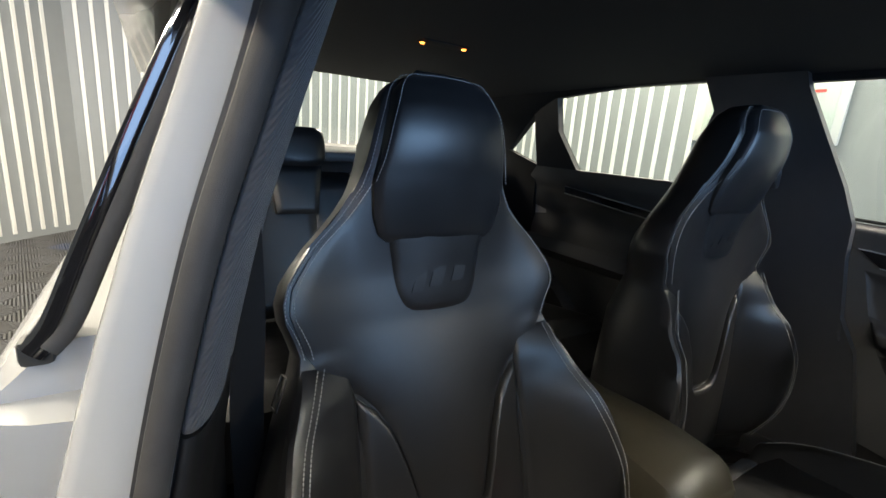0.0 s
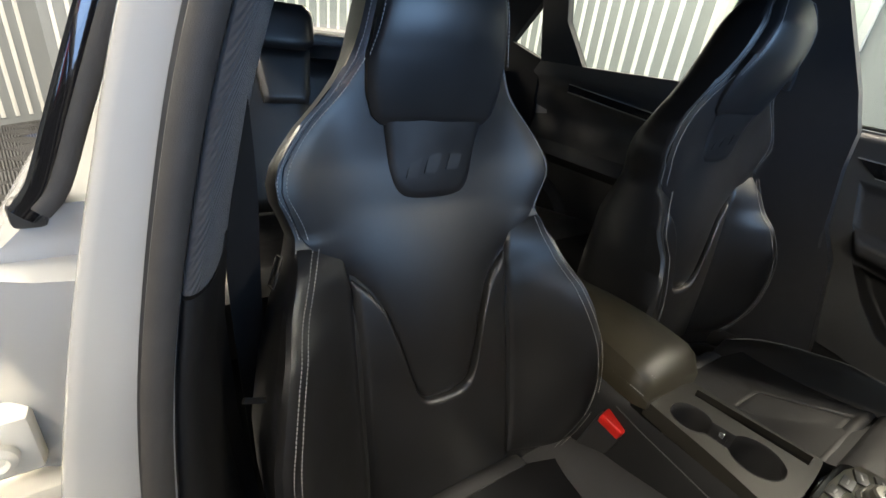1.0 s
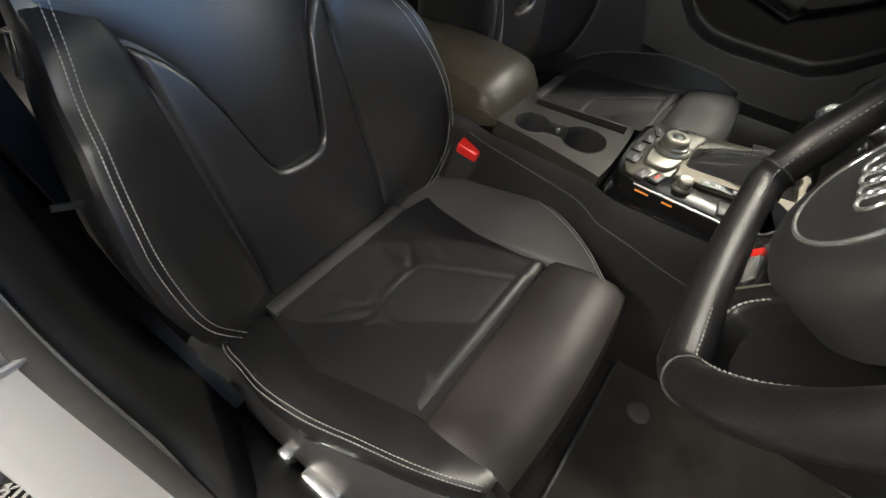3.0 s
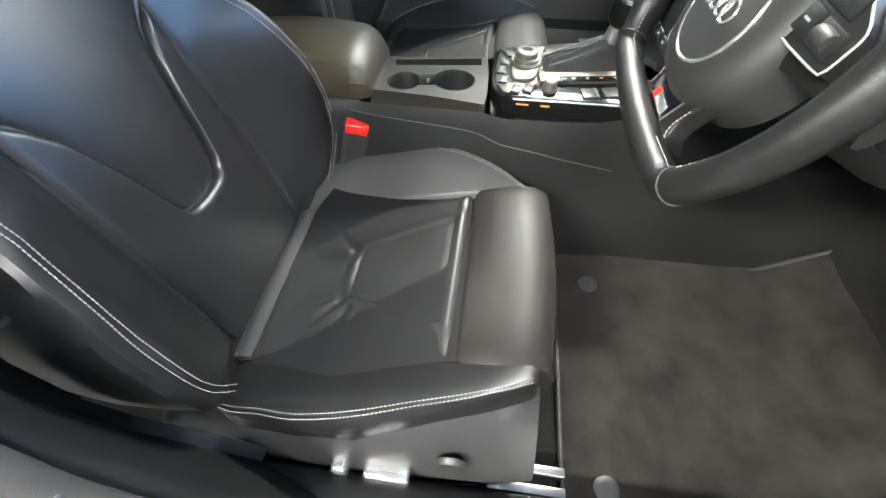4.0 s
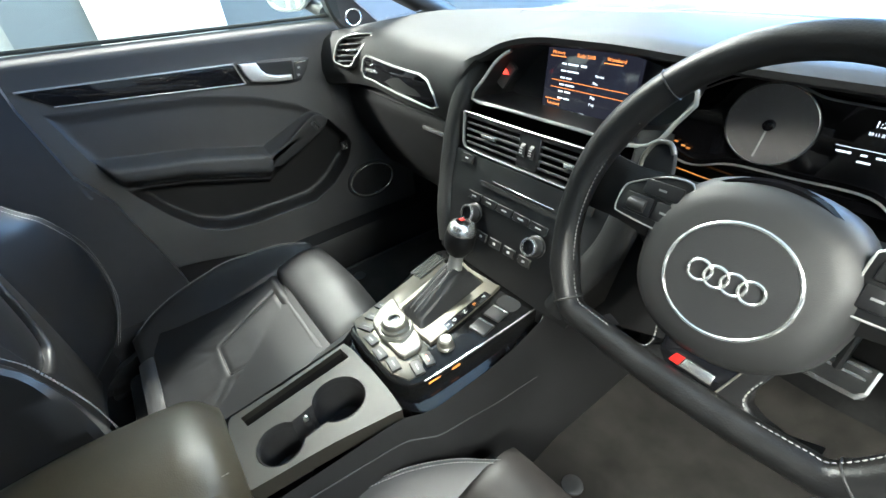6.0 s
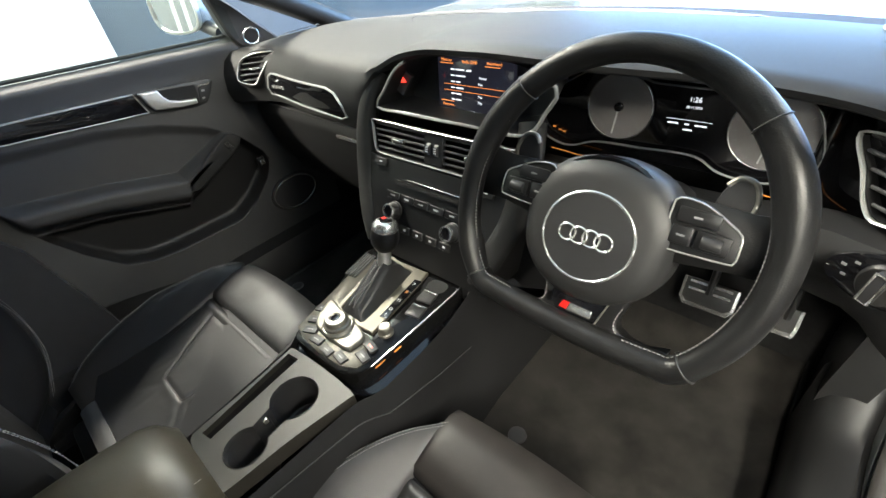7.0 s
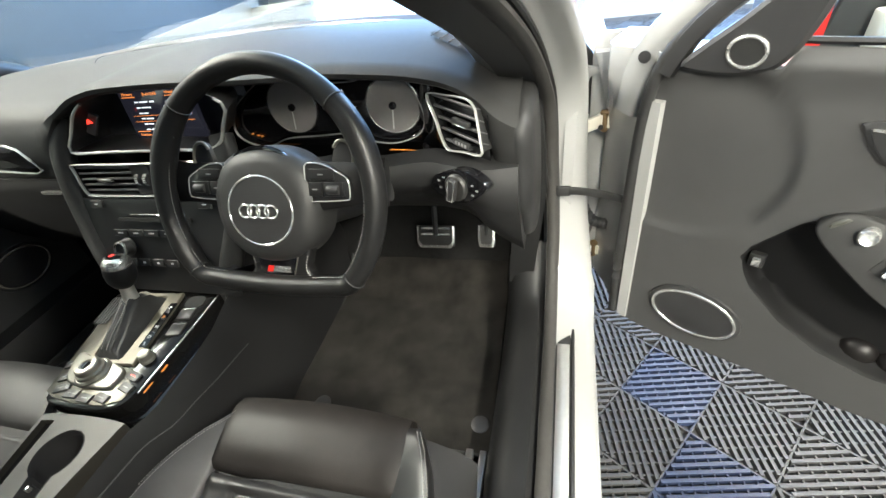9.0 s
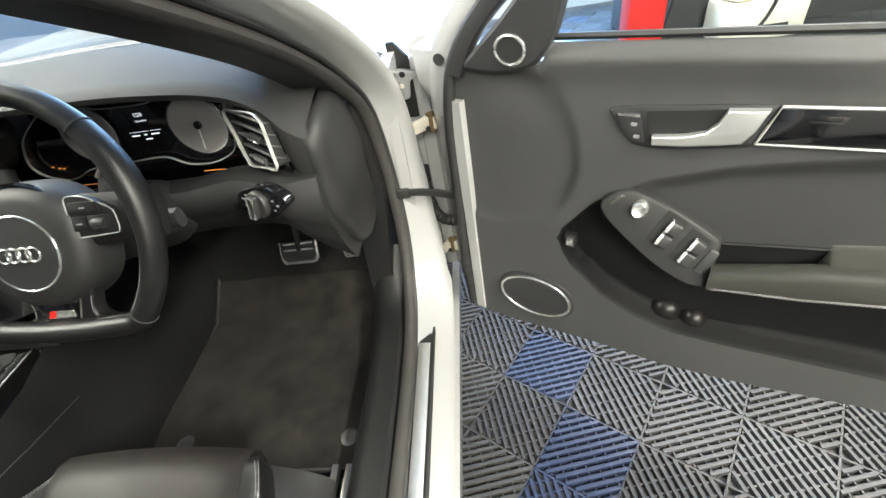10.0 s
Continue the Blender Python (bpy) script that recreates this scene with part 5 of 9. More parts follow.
lathe(bm, [(0.012, 0.030), (0.019, 0.035), (0.0255, 0.047), (0.0275, 0.060), (0.0265, 0.072), (0.0245, 0.078)], m, 28)
part("lever_knob", bm, WHEEL_LEATHER, lever)
bm = bmesh.new()
lathe(bm, [(0.0246, 0.077), (0.0252, 0.080), (0.0232, 0.088), (0.0185, 0.094), (0.0135, 0.0965), (0.013, 0.095)], m, 28)
part("knob_ring", bm, CHROME, lever, "polished silver knob ring")
bm = bmesh.new()
lathe(bm, [(0.0132, 0.094), (0.0125, 0.0975), (0.0, 0.0982)], m, 24)
part("knob_badge", bm, GLOSS, lever)
bm = bmesh.new()
box(bm, (-0.0085, -0.004, 0.0975), (-0.0005, 0.005, 0.0988), 0.0004, 1, m)
part("badge_mark", bm, RED, lever)

# belt buckle beside the driver
buckle = thing("belt_buckle", (0.165, -0.05, 0.45), "seat belt buckle with a red release button", "belt buckle")
m = pose(0.150, -0.055, 0.505, -14, 4, 8)
bm = bmesh.new()
box(bm, (-0.013, -0.026, -0.12), (0.013, 0.026, 0.050), 0.006, 3, m)
part("buckle_body", bm, PLASTIC, buckle)
bm = bmesh.new()
box(bm, (-0.0125, -0.022, 0.038), (0.014, 0.022, 0.061), 0.004, 3, m)
part("release_button", bm, RED, buckle, "bright red release button")

# ---- steering wheel ----
WC = Vector((0.410, 0.418, 0.897))
W_UP = Vector((0, 0.423, 0.906))
W_N = Vector((0, -0.906, 0.423))
WM = basis(WC, (1, 0, 0), W_UP) if Vector((1, 0, 0)).cross(W_UP).dot(W_N) > 0 else basis(WC, (1, 0, 0), W_UP)
WM = WM @ Matrix.Rotation(radians(-1), 4, "Z")
HM = WM @ Matrix.Translation((-0.003, -0.009, -0.021)) @ Matrix.Diagonal((1.0, 0.95, 1.0, 1.0))
PM = WM @ Matrix.Translation((0.003, -0.003, -0.019))
LM = WM @ Matrix.Translation((0.004, -0.004, -0.018))
wheel = thing("steering_wheel", (0.41, 0.60, 0.80), "black leather flat-bottomed steering wheel with grey stitching", "steering wheel")
R = 0.180
rim_line = []
for k in range(96):
    t = math.pi / 2 + 2 * math.pi * k / 96
    x, y = 0.965 * R * math.cos(t) - 0.003, R * math.sin(t) + 0.006
    if y < -0.116:
        y = -0.116 - 0.010 * (1 - (x / 0.14) ** 2) * (1 if abs(x) < 0.14 else 0)
    rim_line.append(Vector((x, y, 0.0)))
rim_line = curve([rim_line[i] for i in range(0, 96, 2)], 110, True)
bm = bmesh.new()
rings = []
for i, p in enumerate(rim_line):
    a, b = rim_line[i - 1], rim_line[(i + 1) % 110]
    t = (b - a).normalized()
    out = Vector((t.y, -t.x, 0))
    ang = math.atan2(p.y, p.x)
    fat = 1.0 + 0.14 * (math.exp(-(((ang - 0.45) / 0.3) ** 2)) + math.exp(-(((abs(ang) - 2.69) / 0.3) ** 2) * (1 if ang > 0 else 9)))
    rings.append([WM @ (p + out * (0.0150 * fat * math.cos(q)) + Vector((0, 0, 0.0172 * fat * math.sin(q)))) for q in (2 * math.pi * j / 14 for j in range(14))])
loft(bm, rings, True, False, True)
rim = part("wheel_rim", bm, WHEEL_LEATHER, wheel, "black leather wheel rim, polished by wear")
inner = []
for i, p in enumerate(rim_line):
    a, b = rim_line[i - 1], rim_line[(i + 1) % 110]
    t = (b - a).normalized()
    inner.append(WM @ (p + Vector((-t.y, t.x, 0)) * 0.0150 + Vector((0, 0, 0.006))))
for lo, hi in ((18, 48), (62, 92)):
    bm = bmesh.new()
    stitches(bm, inner[lo:hi], 0.0045, 0.0032)
    part("stitching", bm, THREAD, rim)
for i in (14, 96, 41, 69):
    p = rim_line[i]
    a, b = rim_line[i - 1], rim_line[(i + 1) % 110]
    t = (b - a).normalized()
    out = Vector((t.y, -t.x, 0))
    bm = bmesh.new()
    tube(bm, [WM @ (p + out * (0.0158 * math.cos(q)) + Vector((0, 0, 0.018 * math.sin(q)))) for q in (2 * math.pi * j / 16 for j in range(16))], 0.0011, 6, True)
    part("rim_seam", bm, RUBBER, rim)

# hub
bm = bmesh.new()
HUB = smooth_outline([(0.0, 0.092), (0.055, 0.078), (0.084, 0.040), (0.088, 0.0), (0.078, -0.045), (0.045, -0.078), (0.0, -0.088), (-0.045, -0.078), (-0.078, -0.045), (-0.088, 0.0), (-0.084, 0.040), (-0.055, 0.078)], 48)
rings = [[HM @ Vector((x * k, y * k, h)) for x, y in HUB] for k, h in ((1.0, -0.03), (1.0, 0.004), (0.97, 0.016), (0.88, 0.026), (0.72, 0.031), (0.40, 0.033))]
loft(bm, rings)
hub = part("airbag_cover", bm, HUB_SKIN, wheel, "matt black round airbag cover")
bm = bmesh.new()
tube(bm, [HM @ Vector((0.0525 * math.cos(q), 0.0525 * math.sin(q) - 0.003, 0.0325)) for q in (2 * math.pi * j / 60 for j in range(60))], 0.0019, 8, True)
part("hub_ring", bm, CHROME, hub, "thin silver ring")
bm = bmesh.new()
lathe(bm, [(0.051, 0.030), (0.0505, 0.0335), (0.02, 0.0350), (0.0, 0.0352)], HM @ Matrix.Translation((0, -0.003, 0)), 48)
face = part("hub_face", bm, PLASTIC, hub)
for k in range(4):
    bm = bmesh.new()
    cx = (k - 1.5) * 0.0142
    tube(bm, [HM @ Vector((cx + 0.0098 * math.cos(q), 0.0098 * math.sin(q) - 0.003, 0.0366 + 0.0004 * (k % 2))) for q in (2 * math.pi * j / 28 for j in range(28))], 0.0016, 8, True)
    part("emblem_ring", bm, CHROME, hub, "chrome ring of the emblem")
bm = bmesh.new()
tube(bm, [HM @ Vector((0.084 * math.sin(q) * 0.93, 0.086 * math.cos(q) + 0.002, 0.020 - 0.004 * math.cos(q))) for q in np.linspace(-0.62, 0.95, 20)], 0.0045, 8)
part("gloss_arc", bm, GLOSS, hub)

# spokes with control pods
for s in (-1, 1):
    bm = bmesh.new()
    rings = []
    for k in range(8):
        t = k / 7
        x = s * (0.070 + 0.108 * t)
        yc = 0.024 + 0.006 * t
        h = 0.030 + 0.010 * abs(t - 0.6)
        z = 0.012 - 0.006 * t
        rings.append([PM @ Vector((x, yc + h * math.sin(q), z + 0.010 * math.cos(q) - 0.006)) for q in (2 * math.pi * j / 14 for j in range(14))])
    loft(bm, rings)
    spoke = part("spoke", bm, WHEEL_LEATHER, wheel)
    pod = smooth_outline([(s * 0.066, 0.054), (s * 0.069, 0.057), (s * 0.078, 0.058), (s * 0.096, 0.055), (s * 0.122, 0.042), (s * 0.128, 0.038), (s * 0.131, 0.032), (s * 0.132, 0.014), (s * 0.131, 0.010), (s * 0.127, 0.008), (s * 0.100, 0.006), (s * 0.072, 0.005), (s * 0.067, 0.007), (s * 0.0655, 0.012), (s * 0.0655, 0.034)], 36)
    bm = bmesh.new()
    plate(bm, pod if s < 0 else pod[::-1], PM @ Matrix.Translation((0, 0, 0.021)), 0.012, 0.0015)
    podp = part("control_pod", bm, POD_BLACK, spoke, "black switch pod")
    bm = bmesh.new()
    tube(bm, [PM @ Vector((x, y, 0.0215)) for x, y in pod], 0.0010, 6, True)
    part("pod_frame", bm, SILVER, podp, "bright pod frame")
    for lo, hi in (((0.072, 0.035), (0.110, 0.050)), ((0.071, 0.013), (0.091, 0.032)), ((0.094, 0.013), (0.124, 0.032))):
        bm = bmesh.new()
        x0, x1 = sorted((s * lo[0], s * hi[0]))
        box(bm, (x0, lo[1], 0.020), (x1, hi[1], 0.0245), 0.0015, 2, PM)
        key = part("wheel_key", bm, POD_BLACK, podp)
        bm = bmesh.new()
        box(bm, ((x0 + x1) / 2 - 0.004, (lo[1] + hi[1]) / 2 - 0.001, 0.0243), ((x0 + x1) / 2 + 0.004, (lo[1] + hi[1]) / 2 + 0.001, 0.0249), 0, 1, PM)
        part("key_mark", bm, PRINT_DIM, key)
    bm = bmesh.new()
    tmp_m = PM @ Matrix.Translation((s * 0.109, 0.022, 0.024)) @ Matrix.Rotation(math.pi / 2, 4, "Y")
    lathe(bm, [(0.006, -0.009), (0.0068, -0.007), (0.0068, 0.007), (0.006, 0.009)], tmp_m, 14)
    part("scroll_wheel", bm, PLASTIC, podp)
    # paddles behind the rim
    bm = bmesh.new()
    plate(bm, smooth_outline([(s * 0.100, 0.050), (s * 0.104, 0.074), (s * 0.112, 0.083), (s * 0.126, 0.080), (s * 0.133, 0.062), (s * 0.130, 0.046)], 24)[:: -s], WM @ Matrix.Translation((0, 0, -0.020)), 0.008, 0.002)
    paddle = part("shift_paddle", bm, PLASTIC, wheel, "dark shift paddle with a silver edge")
    bm = bmesh.new()
    tube(bm, curve([WM @ Vector((s * x, y, -0.0195)) for x, y in ((0.104, 0.074), (0.112, 0.083), (0.126, 0.080), (0.1325, 0.063), (0.130, 0.047))], 18), 0.0026, 8)
    part("paddle_edge", bm, KNOB_SILVER, paddle)
# broad leather lower spoke with the badge panel
EDGE_R = [(0.060, -0.058), (0.055, -0.074), (0.050, -0.092), (0.053, -0.103), (0.066, -0.1095), (0.088, -0.112), (0.112, -0.104)]
LOWER = [(x * 0.94, y) for x, y in EDGE_R] + [(0.104, -0.118), (0.06, -0.128), (-0.06, -0.128), (-0.104, -0.118)] + [(-x * 0.90, y) for x, y in EDGE_R[::-1]]
bm = bmesh.new()
plate(bm, [(p.x, p.y) for p in (Vector(LOWER[i]).lerp(Vector(LOWER[(i + 1) % len(LOWER)]), k / 3) for i in range(len(LOWER)) for k in range(3))][::-1], LM @ Matrix.Translation((0, 0, 0.010)), 0.020, 0.0045, 3)
lower = part("lower_spoke", bm, WHEEL_LEATHER, wheel, "leather lower spoke flaring into the flat rim", sharp=50)
for k, e in ((0.94, 0.0), (-0.90, 0.0)):
    bm = bmesh.new()
    stitches(bm, [LM @ Vector((x * k - 0.0022 * math.copysign(1, k), y - 0.0015, 0.0100)) for x, y in EDGE_R[1:]], 0.0042, 0.0034, 0.0009)
    part("stitching", bm, THREAD, lower)
bm = bmesh.new()
plate(bm, [(0.036, -0.066), (0.024, -0.1075), (-0.024, -0.1085), (-0.033, -0.100), (-0.036, -0.066)], LM @ Matrix.Translation((0, 0, 0.0112)), 0.006, 0.001)
web = part("spoke_web", bm, GLOSS, wheel)
bm = bmesh.new()
tube(bm, [LM @ Vector((0.0362, -0.070, 0.0115)), LM @ Vector((0.0255, -0.1065, 0.0115))], 0.0011, 6)
part("web_edge", bm, KNOB_SILVER, web)
bm = bmesh.new()
plate(bm, [(-0.022, -0.104), (-0.018, -0.094), (-0.009, -0.094), (-0.012, -0.104)], LM @ Matrix.Translation((0, 0, 0.0130)), 0.003, 0.0005)
part("badge_red", bm, RED, web, "red block of the small badge")
bm = bmesh.new()
plate(bm, [(-0.011, -0.104), (-0.008, -0.094), (0.019, -0.094), (0.019, -0.104)], LM @ Matrix.Translation((0, 0, 0.0130)), 0.003, 0.0005)
part("badge_silver", bm, CHROME, web, "silver block of the small badge")

# column with stalks
column = thing("steering_column", (0.41, 0.56, 0.80), "black steering column cover with two stalks", "steering column")
bm = bmesh.new()
rings = []
for k in range(10):
    t = k / 9
    c = WC + (-W_N) * (0.035 + 0.20 * t)
    rings.append([c + Vector((0.062 * (1 + 0.25 * t) * math.cos(q), 0, 0)) + W_UP * (0.052 * (1 + 0.2 * t) * math.sin(q) - 0.006) for q in (2 * math.pi * j / 20 for j in range(20))])
loft(bm, rings)
part("column_cover", bm, PLASTIC, column)
for s, z in ((-1, 0.012), (1, 0.004)):
    bm = bmesh.new()
    pts = [WC - W_N * 0.09 + W_UP * z + Vector((s * d, 0, 0)) - W_N * (-0.02 * (d > 0.1)) for d in (0.05, 0.09, 0.13, 0.165)]
    sweep(bm, pts, ring2(0.010, 0.014, 12, 0.7), (0, 0, 1))
    stalk = part("stalk", bm, PLASTIC, column, "black control stalk")
    bm = bmesh.new()
    for d in (0.125, 0.145):
        c = WC - W_N * (0.075 - 0.004) + W_UP * z + Vector((s * d, 0, 0))
        box(bm, (-0.005, -0.0012, -0.001), (0.005, 0.0012, 0.002), 0, 1, basis(c + W_N * 0.003, (1, 0, 0), W_UP))
    part("stalk_print", bm, PRINT, stalk)

# ---- dashboard ----
dash = thing("dashboard", (0.03, 0.8, 0.285), "black soft-touch dashboard with silver-framed air vents", "dashboard")
BX = (-0.80, -0.72, -0.66, -0.60, -0.55, -0.48, -0.40, -0.25, -0.16, -0.12, -0.06, 0.02, 0.16, 0.30, 0.44, 0.57, 0.65, 0.705, 0.735, 0.755)
BY = (0.56, 0.578, 0.602, 0.619, 0.622, 0.613, 0.605, 0.600, 0.592, 0.582, 0.576, 0.572, 0.575, 0.600, 0.632, 0.640, 0.625, 0.598, 0.578, 0.574)
BZ = (0.975, 0.980, 0.985, 0.986, 0.985, 0.983, 0.982, 0.980, 0.982, 0.990, 1.018, 1.034, 1.034, 1.020, 1.010, 0.995, 0.982, 0.957, 0.938, 0.930)


def soft(x, xs, ys):
    """A rounded line through the given heights."""
    return sum(interp(x + d, xs, ys) for d in (-0.03, -0.02, -0.01, 0.0, 0.01, 0.02, 0.03)) / 7


def screen_base_y(x):
    return 1.17 - 0.20 * ((x - MID) / 0.72) ** 2


def dash_top(x, v):
    yb, zb = soft(x, BX, BY), soft(x, BX, BZ)
    y = screen_base_y(x) + (yb - screen_base_y(x)) * v
    side = max(0.0, (abs(x - MID) - 0.62) / 0.15)
    z = 0.975 + (zb - 0.975) * v**1.6 + 0.026 * math.sin(math.pi * v) * (1 - 0.6 * min(1, side)) - 0.01 * side * (1 - v)
    return Vector((x, y, z))


bm = bmesh.new()
xs = list(np.linspace(-0.80, -0.2, 20)) + list(np.linspace(-0.18, 0.05, 22)) + list(np.linspace(0.07, 0.62, 26)) + list(np.linspace(0.63, 0.755, 16))
rows = []
for x in xs:
    p = 1 - min(1, max(0, (x + 0.185) / 0.05))
    p = 3 * p * p - 2 * p**3
    yb, zb = soft(x, BX, BY), soft(x, BX, BZ)
    line = [dash_top(x, v) for v in np.linspace(0, 0.97, 22)]
    drv = [(yb - 0.003, zb - 0.006), (yb - 0.001, zb - 0.014), (yb + 0.008, zb - 0.019), (yb + 0.06, zb - 0.024), (yb + 0.14, zb - 0.034)]
    pas = [(yb - 0.012, zb - 0.018), (yb - 0.028, zb - 0.052), (yb - 0.034, zb - 0.095), (yb - 0.026, zb - 0.128), (yb + 0.03, zb - 0.150)]
    e = min(1, max(0, (x - 0.690) / 0.034))
    e = 3 * e * e - 2 * e**3
    end = [(yb - 0.005, zb - 0.012), (yb - 0.011, zb - 0.045), (yb - 0.012, zb - 0.085), (yb - 0.006, zb - 0.130), (yb + 0.06, zb - 0.140)]
    drv = [(a[0] + (b[0] - a[0]) * e, a[1] + (b[1] - a[1]) * e) for a, b in zip(drv, end)]
    for a, b in zip(drv, pas):
        line.append(Vector((x, a[0] + (b[0] - a[0]) * p, a[1] + (b[1] - a[1]) * p)))
    rows.append(line)
loft(bm, rows, False, False)
pad = part("dash_pad", bm, DASH, dash, "grained black dashboard pad")

# airbag seam on the passenger side, as a fine groove line
bm = bmesh.new()
seam = [dash_top(x, v) + Vector((0, 0, 0.0004)) for x, v in ((-0.30, 0.50), (-0.36, 0.36), (-0.40, 0.16), (-0.2, 0.10), (0.1, 0.10), (0.42, 0.22))]
tube(bm, curve(seam, 40), 0.0009, 5)
part("airbag_seam", bm, VOID, pad)

# passenger side: glove box below the pad
bm = bmesh.new()
sheet(bm, lambda u, v: (-0.79 + 0.63 * u, 0.590 + 0.04 * (1 - u) * 0.5 + 0.10 * v**2 + 0.012 * (v < 0.05), 0.835 + 0.004 * u - 0.27 * v), 20, 14, 0.05, (0, 1, 0))
glove = part("glove_box", bm, TRIM_BLACK, dash, "black glove box lid")
bm = bmesh.new()
tube(bm, curve([(-0.79, 0.618, 0.838), (-0.5, 0.603, 0.836), (-0.17, 0.588, 0.838)], 24), 0.0025, 6)
part("glove_gap", bm, VOID, glove)
bm = bmesh.new()
box(bm, (-0.33, 0.582, 0.802), (-0.23, 0.590, 0.812), 0.003)
part("glove_latch", bm, CHROME, glove, "silver glove box latch")


def on_pad(x, t):
    """A place on the passenger face of the pad; t from 0 at its shoulder down to 1."""
    yb, zb = soft(x, BX, BY), soft(x, BX, BZ)
    k = (0, 0.2, 0.5, 0.85, 1.0)
    return Vector((x, interp(t, k, (yb - 0.004, yb - 0.012, yb - 0.028, yb - 0.034, yb - 0.026)), interp(t, k, (zb - 0.004, zb - 0.018, zb - 0.052, zb - 0.095, zb - 0.128))))


# gloss strip with bright frame
TOPX = np.linspace(-0.565, -0.30, 14)
strip = [on_pad(x, 0.50) for x in TOPX] + [on_pad(-0.27, 0.56), on_pad(-0.245, 0.75), on_pad(-0.235, 0.90)] + [on_pad(x, 0.90 + 0.04 * (x + 0.57) / 0.3) for x in np.linspace(-0.26, -0.585, 16)] + [on_pad(-0.59, 0.80), on_pad(-0.582, 0.58)]
off = Vector((0, -0.003, 0.001))
bm = bmesh.new()
c = sum(strip, Vector()) / len(strip)
loft(bm, [[p + Vector((0, 0.01, 0)) for p in strip], [p + off for p in strip], [p.lerp(c, 0.06) + off * 1.3 for p in strip]], True, True)
deco = part("trim_strip", bm, GLOSS, dash, "gloss black trim strip with silver edge")
bm = bmesh.new()
tube(bm, [p + off for p in strip], 0.0029, 6, True)
part("strip_frame", bm, SILVER, deco)
bm = bmesh.new()
box(bm, (-0.028, -0.004, -0.001), (0.028, 0.004, 0.0015), 0.0006, 1, basis(on_pad(-0.535, 0.74) + Vector((0, -0.006, 0.001)), (1, 0.03, 0), (0, 0.25, 1)))
part("small_badge", bm, CHROME, deco, "plain silver badge bar")


def vent(name, outline, m, slats, parent_thing, label, deep=0.03, tilt=18, dividers=()):
    """An air vent: a bright frame, a dark box behind it and slats across."""
    v = thing(name, m.translation, label, "air vent", "air vents")
    line = smooth_outline(outline, 44)
    bm = bmesh.new()
    rings = [[m @ Vector((x, y, h)) for x, y in ln] for ln, h in ((line, -0.0015), (line, 0.0012), (shrink(line, 0.0012), 0.0024), (shrink(line, 0.0030), 0.0014), (shrink(line, 0.0034), -0.004))]
    loft(bm, rings, True, False)
    part("vent_frame", bm, SILVER, v, "satin silver vent frame")
    bm = bmesh.new()
    inn = shrink(line, 0.005)
    loft(bm, [[m @ Vector((x, y, -0.002)) for x, y in inn], [m @ Vector((x * 0.97, y * 0.97, -deep)) for x, y in inn]], True, False)
    bm.faces.new([bm.verts.new(m @ Vector((x * 0.97, y * 0.97, -deep))) for x, y in inn])
    part("vent_box", bm, VOID, v)
    ys = [y for _, y in inn]
    lo, hi = min(ys), max(ys)
    for k in range(slats):
        y = lo + (hi - lo) * (k + 0.6) / (slats + 0.2)
        hits = []
        for (x0, y0), (x1, y1) in zip(inn, inn[1:] + inn[:1]):
            if (y0 - y) * (y1 - y) < 0:
                hits.append(x0 + (x1 - x0) * (y - y0) / (y1 - y0))
        if len(hits) < 2:
            continue
        a, b = min(hits) + 0.001, max(hits) - 0.001
        bm = bmesh.new()
        mm = m @ Matrix.Translation((0, y, -0.010)) @ Matrix.Rotation(radians(-tilt), 4, "X")
        box(bm, (a, -0.0022, -0.012), (b, 0.0022, 0.007), 0.0016, 2, mm)
        part("slat", bm, PLASTIC_GREY, v)
    return v


m = basis((0.593, 0.669, 0.95), (0.76, -0.65, 0), (0, 0.28, 0.96))
rv = vent("air_vent", [(0.003, -0.003), (0.06, 0.007), (0.107, 0.011), (0.128, 0.004), (0.137, -0.012), (0.150, -0.045), (0.156, -0.062), (0.146, -0.069), (0.110, -0.074), (0.078, -0.081), (0.064, -0.080), (0.048, -0.066), (0.030, -0.040)], m, 5, dash, "driver's corner air vent with silver frame and black slats")
bm = bmesh.new()
box(bm, (0.078, -0.034, -0.006), (0.118, -0.024, 0.003), 0.002, 2, m)
tabp = part("vent_tab", bm, PLASTIC, rv)
bm = bmesh.new()
box(bm, (0.080, -0.0345, 0.001), (0.116, -0.032, 0.0042), 0.001, 1, m)
part("tab_edge", bm, CHROME, tabp)
bm = bmesh.new()
box(bm, (0.085, -0.066, -0.003), (0.125, -0.055, 0.003), 0.002, 2, m)
wheel_v = part("vent_wheel", bm, PLASTIC, rv)
for k in range(4):
    bm = bmesh.new()
    box(bm, (0.091 + 0.008 * k, -0.063, 0.0028), (0.096 + 0.008 * k, -0.058, 0.0036), 0, 1, m)
    part("vent_mark", bm, PRINT_DIM, wheel_v)

m = basis((-0.5875, 0.6054, 0.9554), (0.76, 0.65, 0), (-0.182, 0.213, 1))
pv = vent("air_vent", [(-0.094, -0.034), (-0.087, -0.004), (-0.076, 0.012), (-0.056, 0.022), (-0.02, 0.0275), (0.021, 0.025), (0.012, 0.016), (-0.007, -0.002), (-0.028, -0.026), (-0.048, -0.049), (-0.072, -0.047)], m, 5, dash, "passenger corner air vent with silver frame and black slats")
PVO = smooth_outline([(-0.094, -0.034), (-0.087, -0.004), (-0.076, 0.012), (-0.056, 0.022), (-0.02, 0.0275), (0.021, 0.025), (0.012, 0.016), (-0.007, -0.002), (-0.028, -0.026), (-0.048, -0.049), (-0.072, -0.047)], 44)
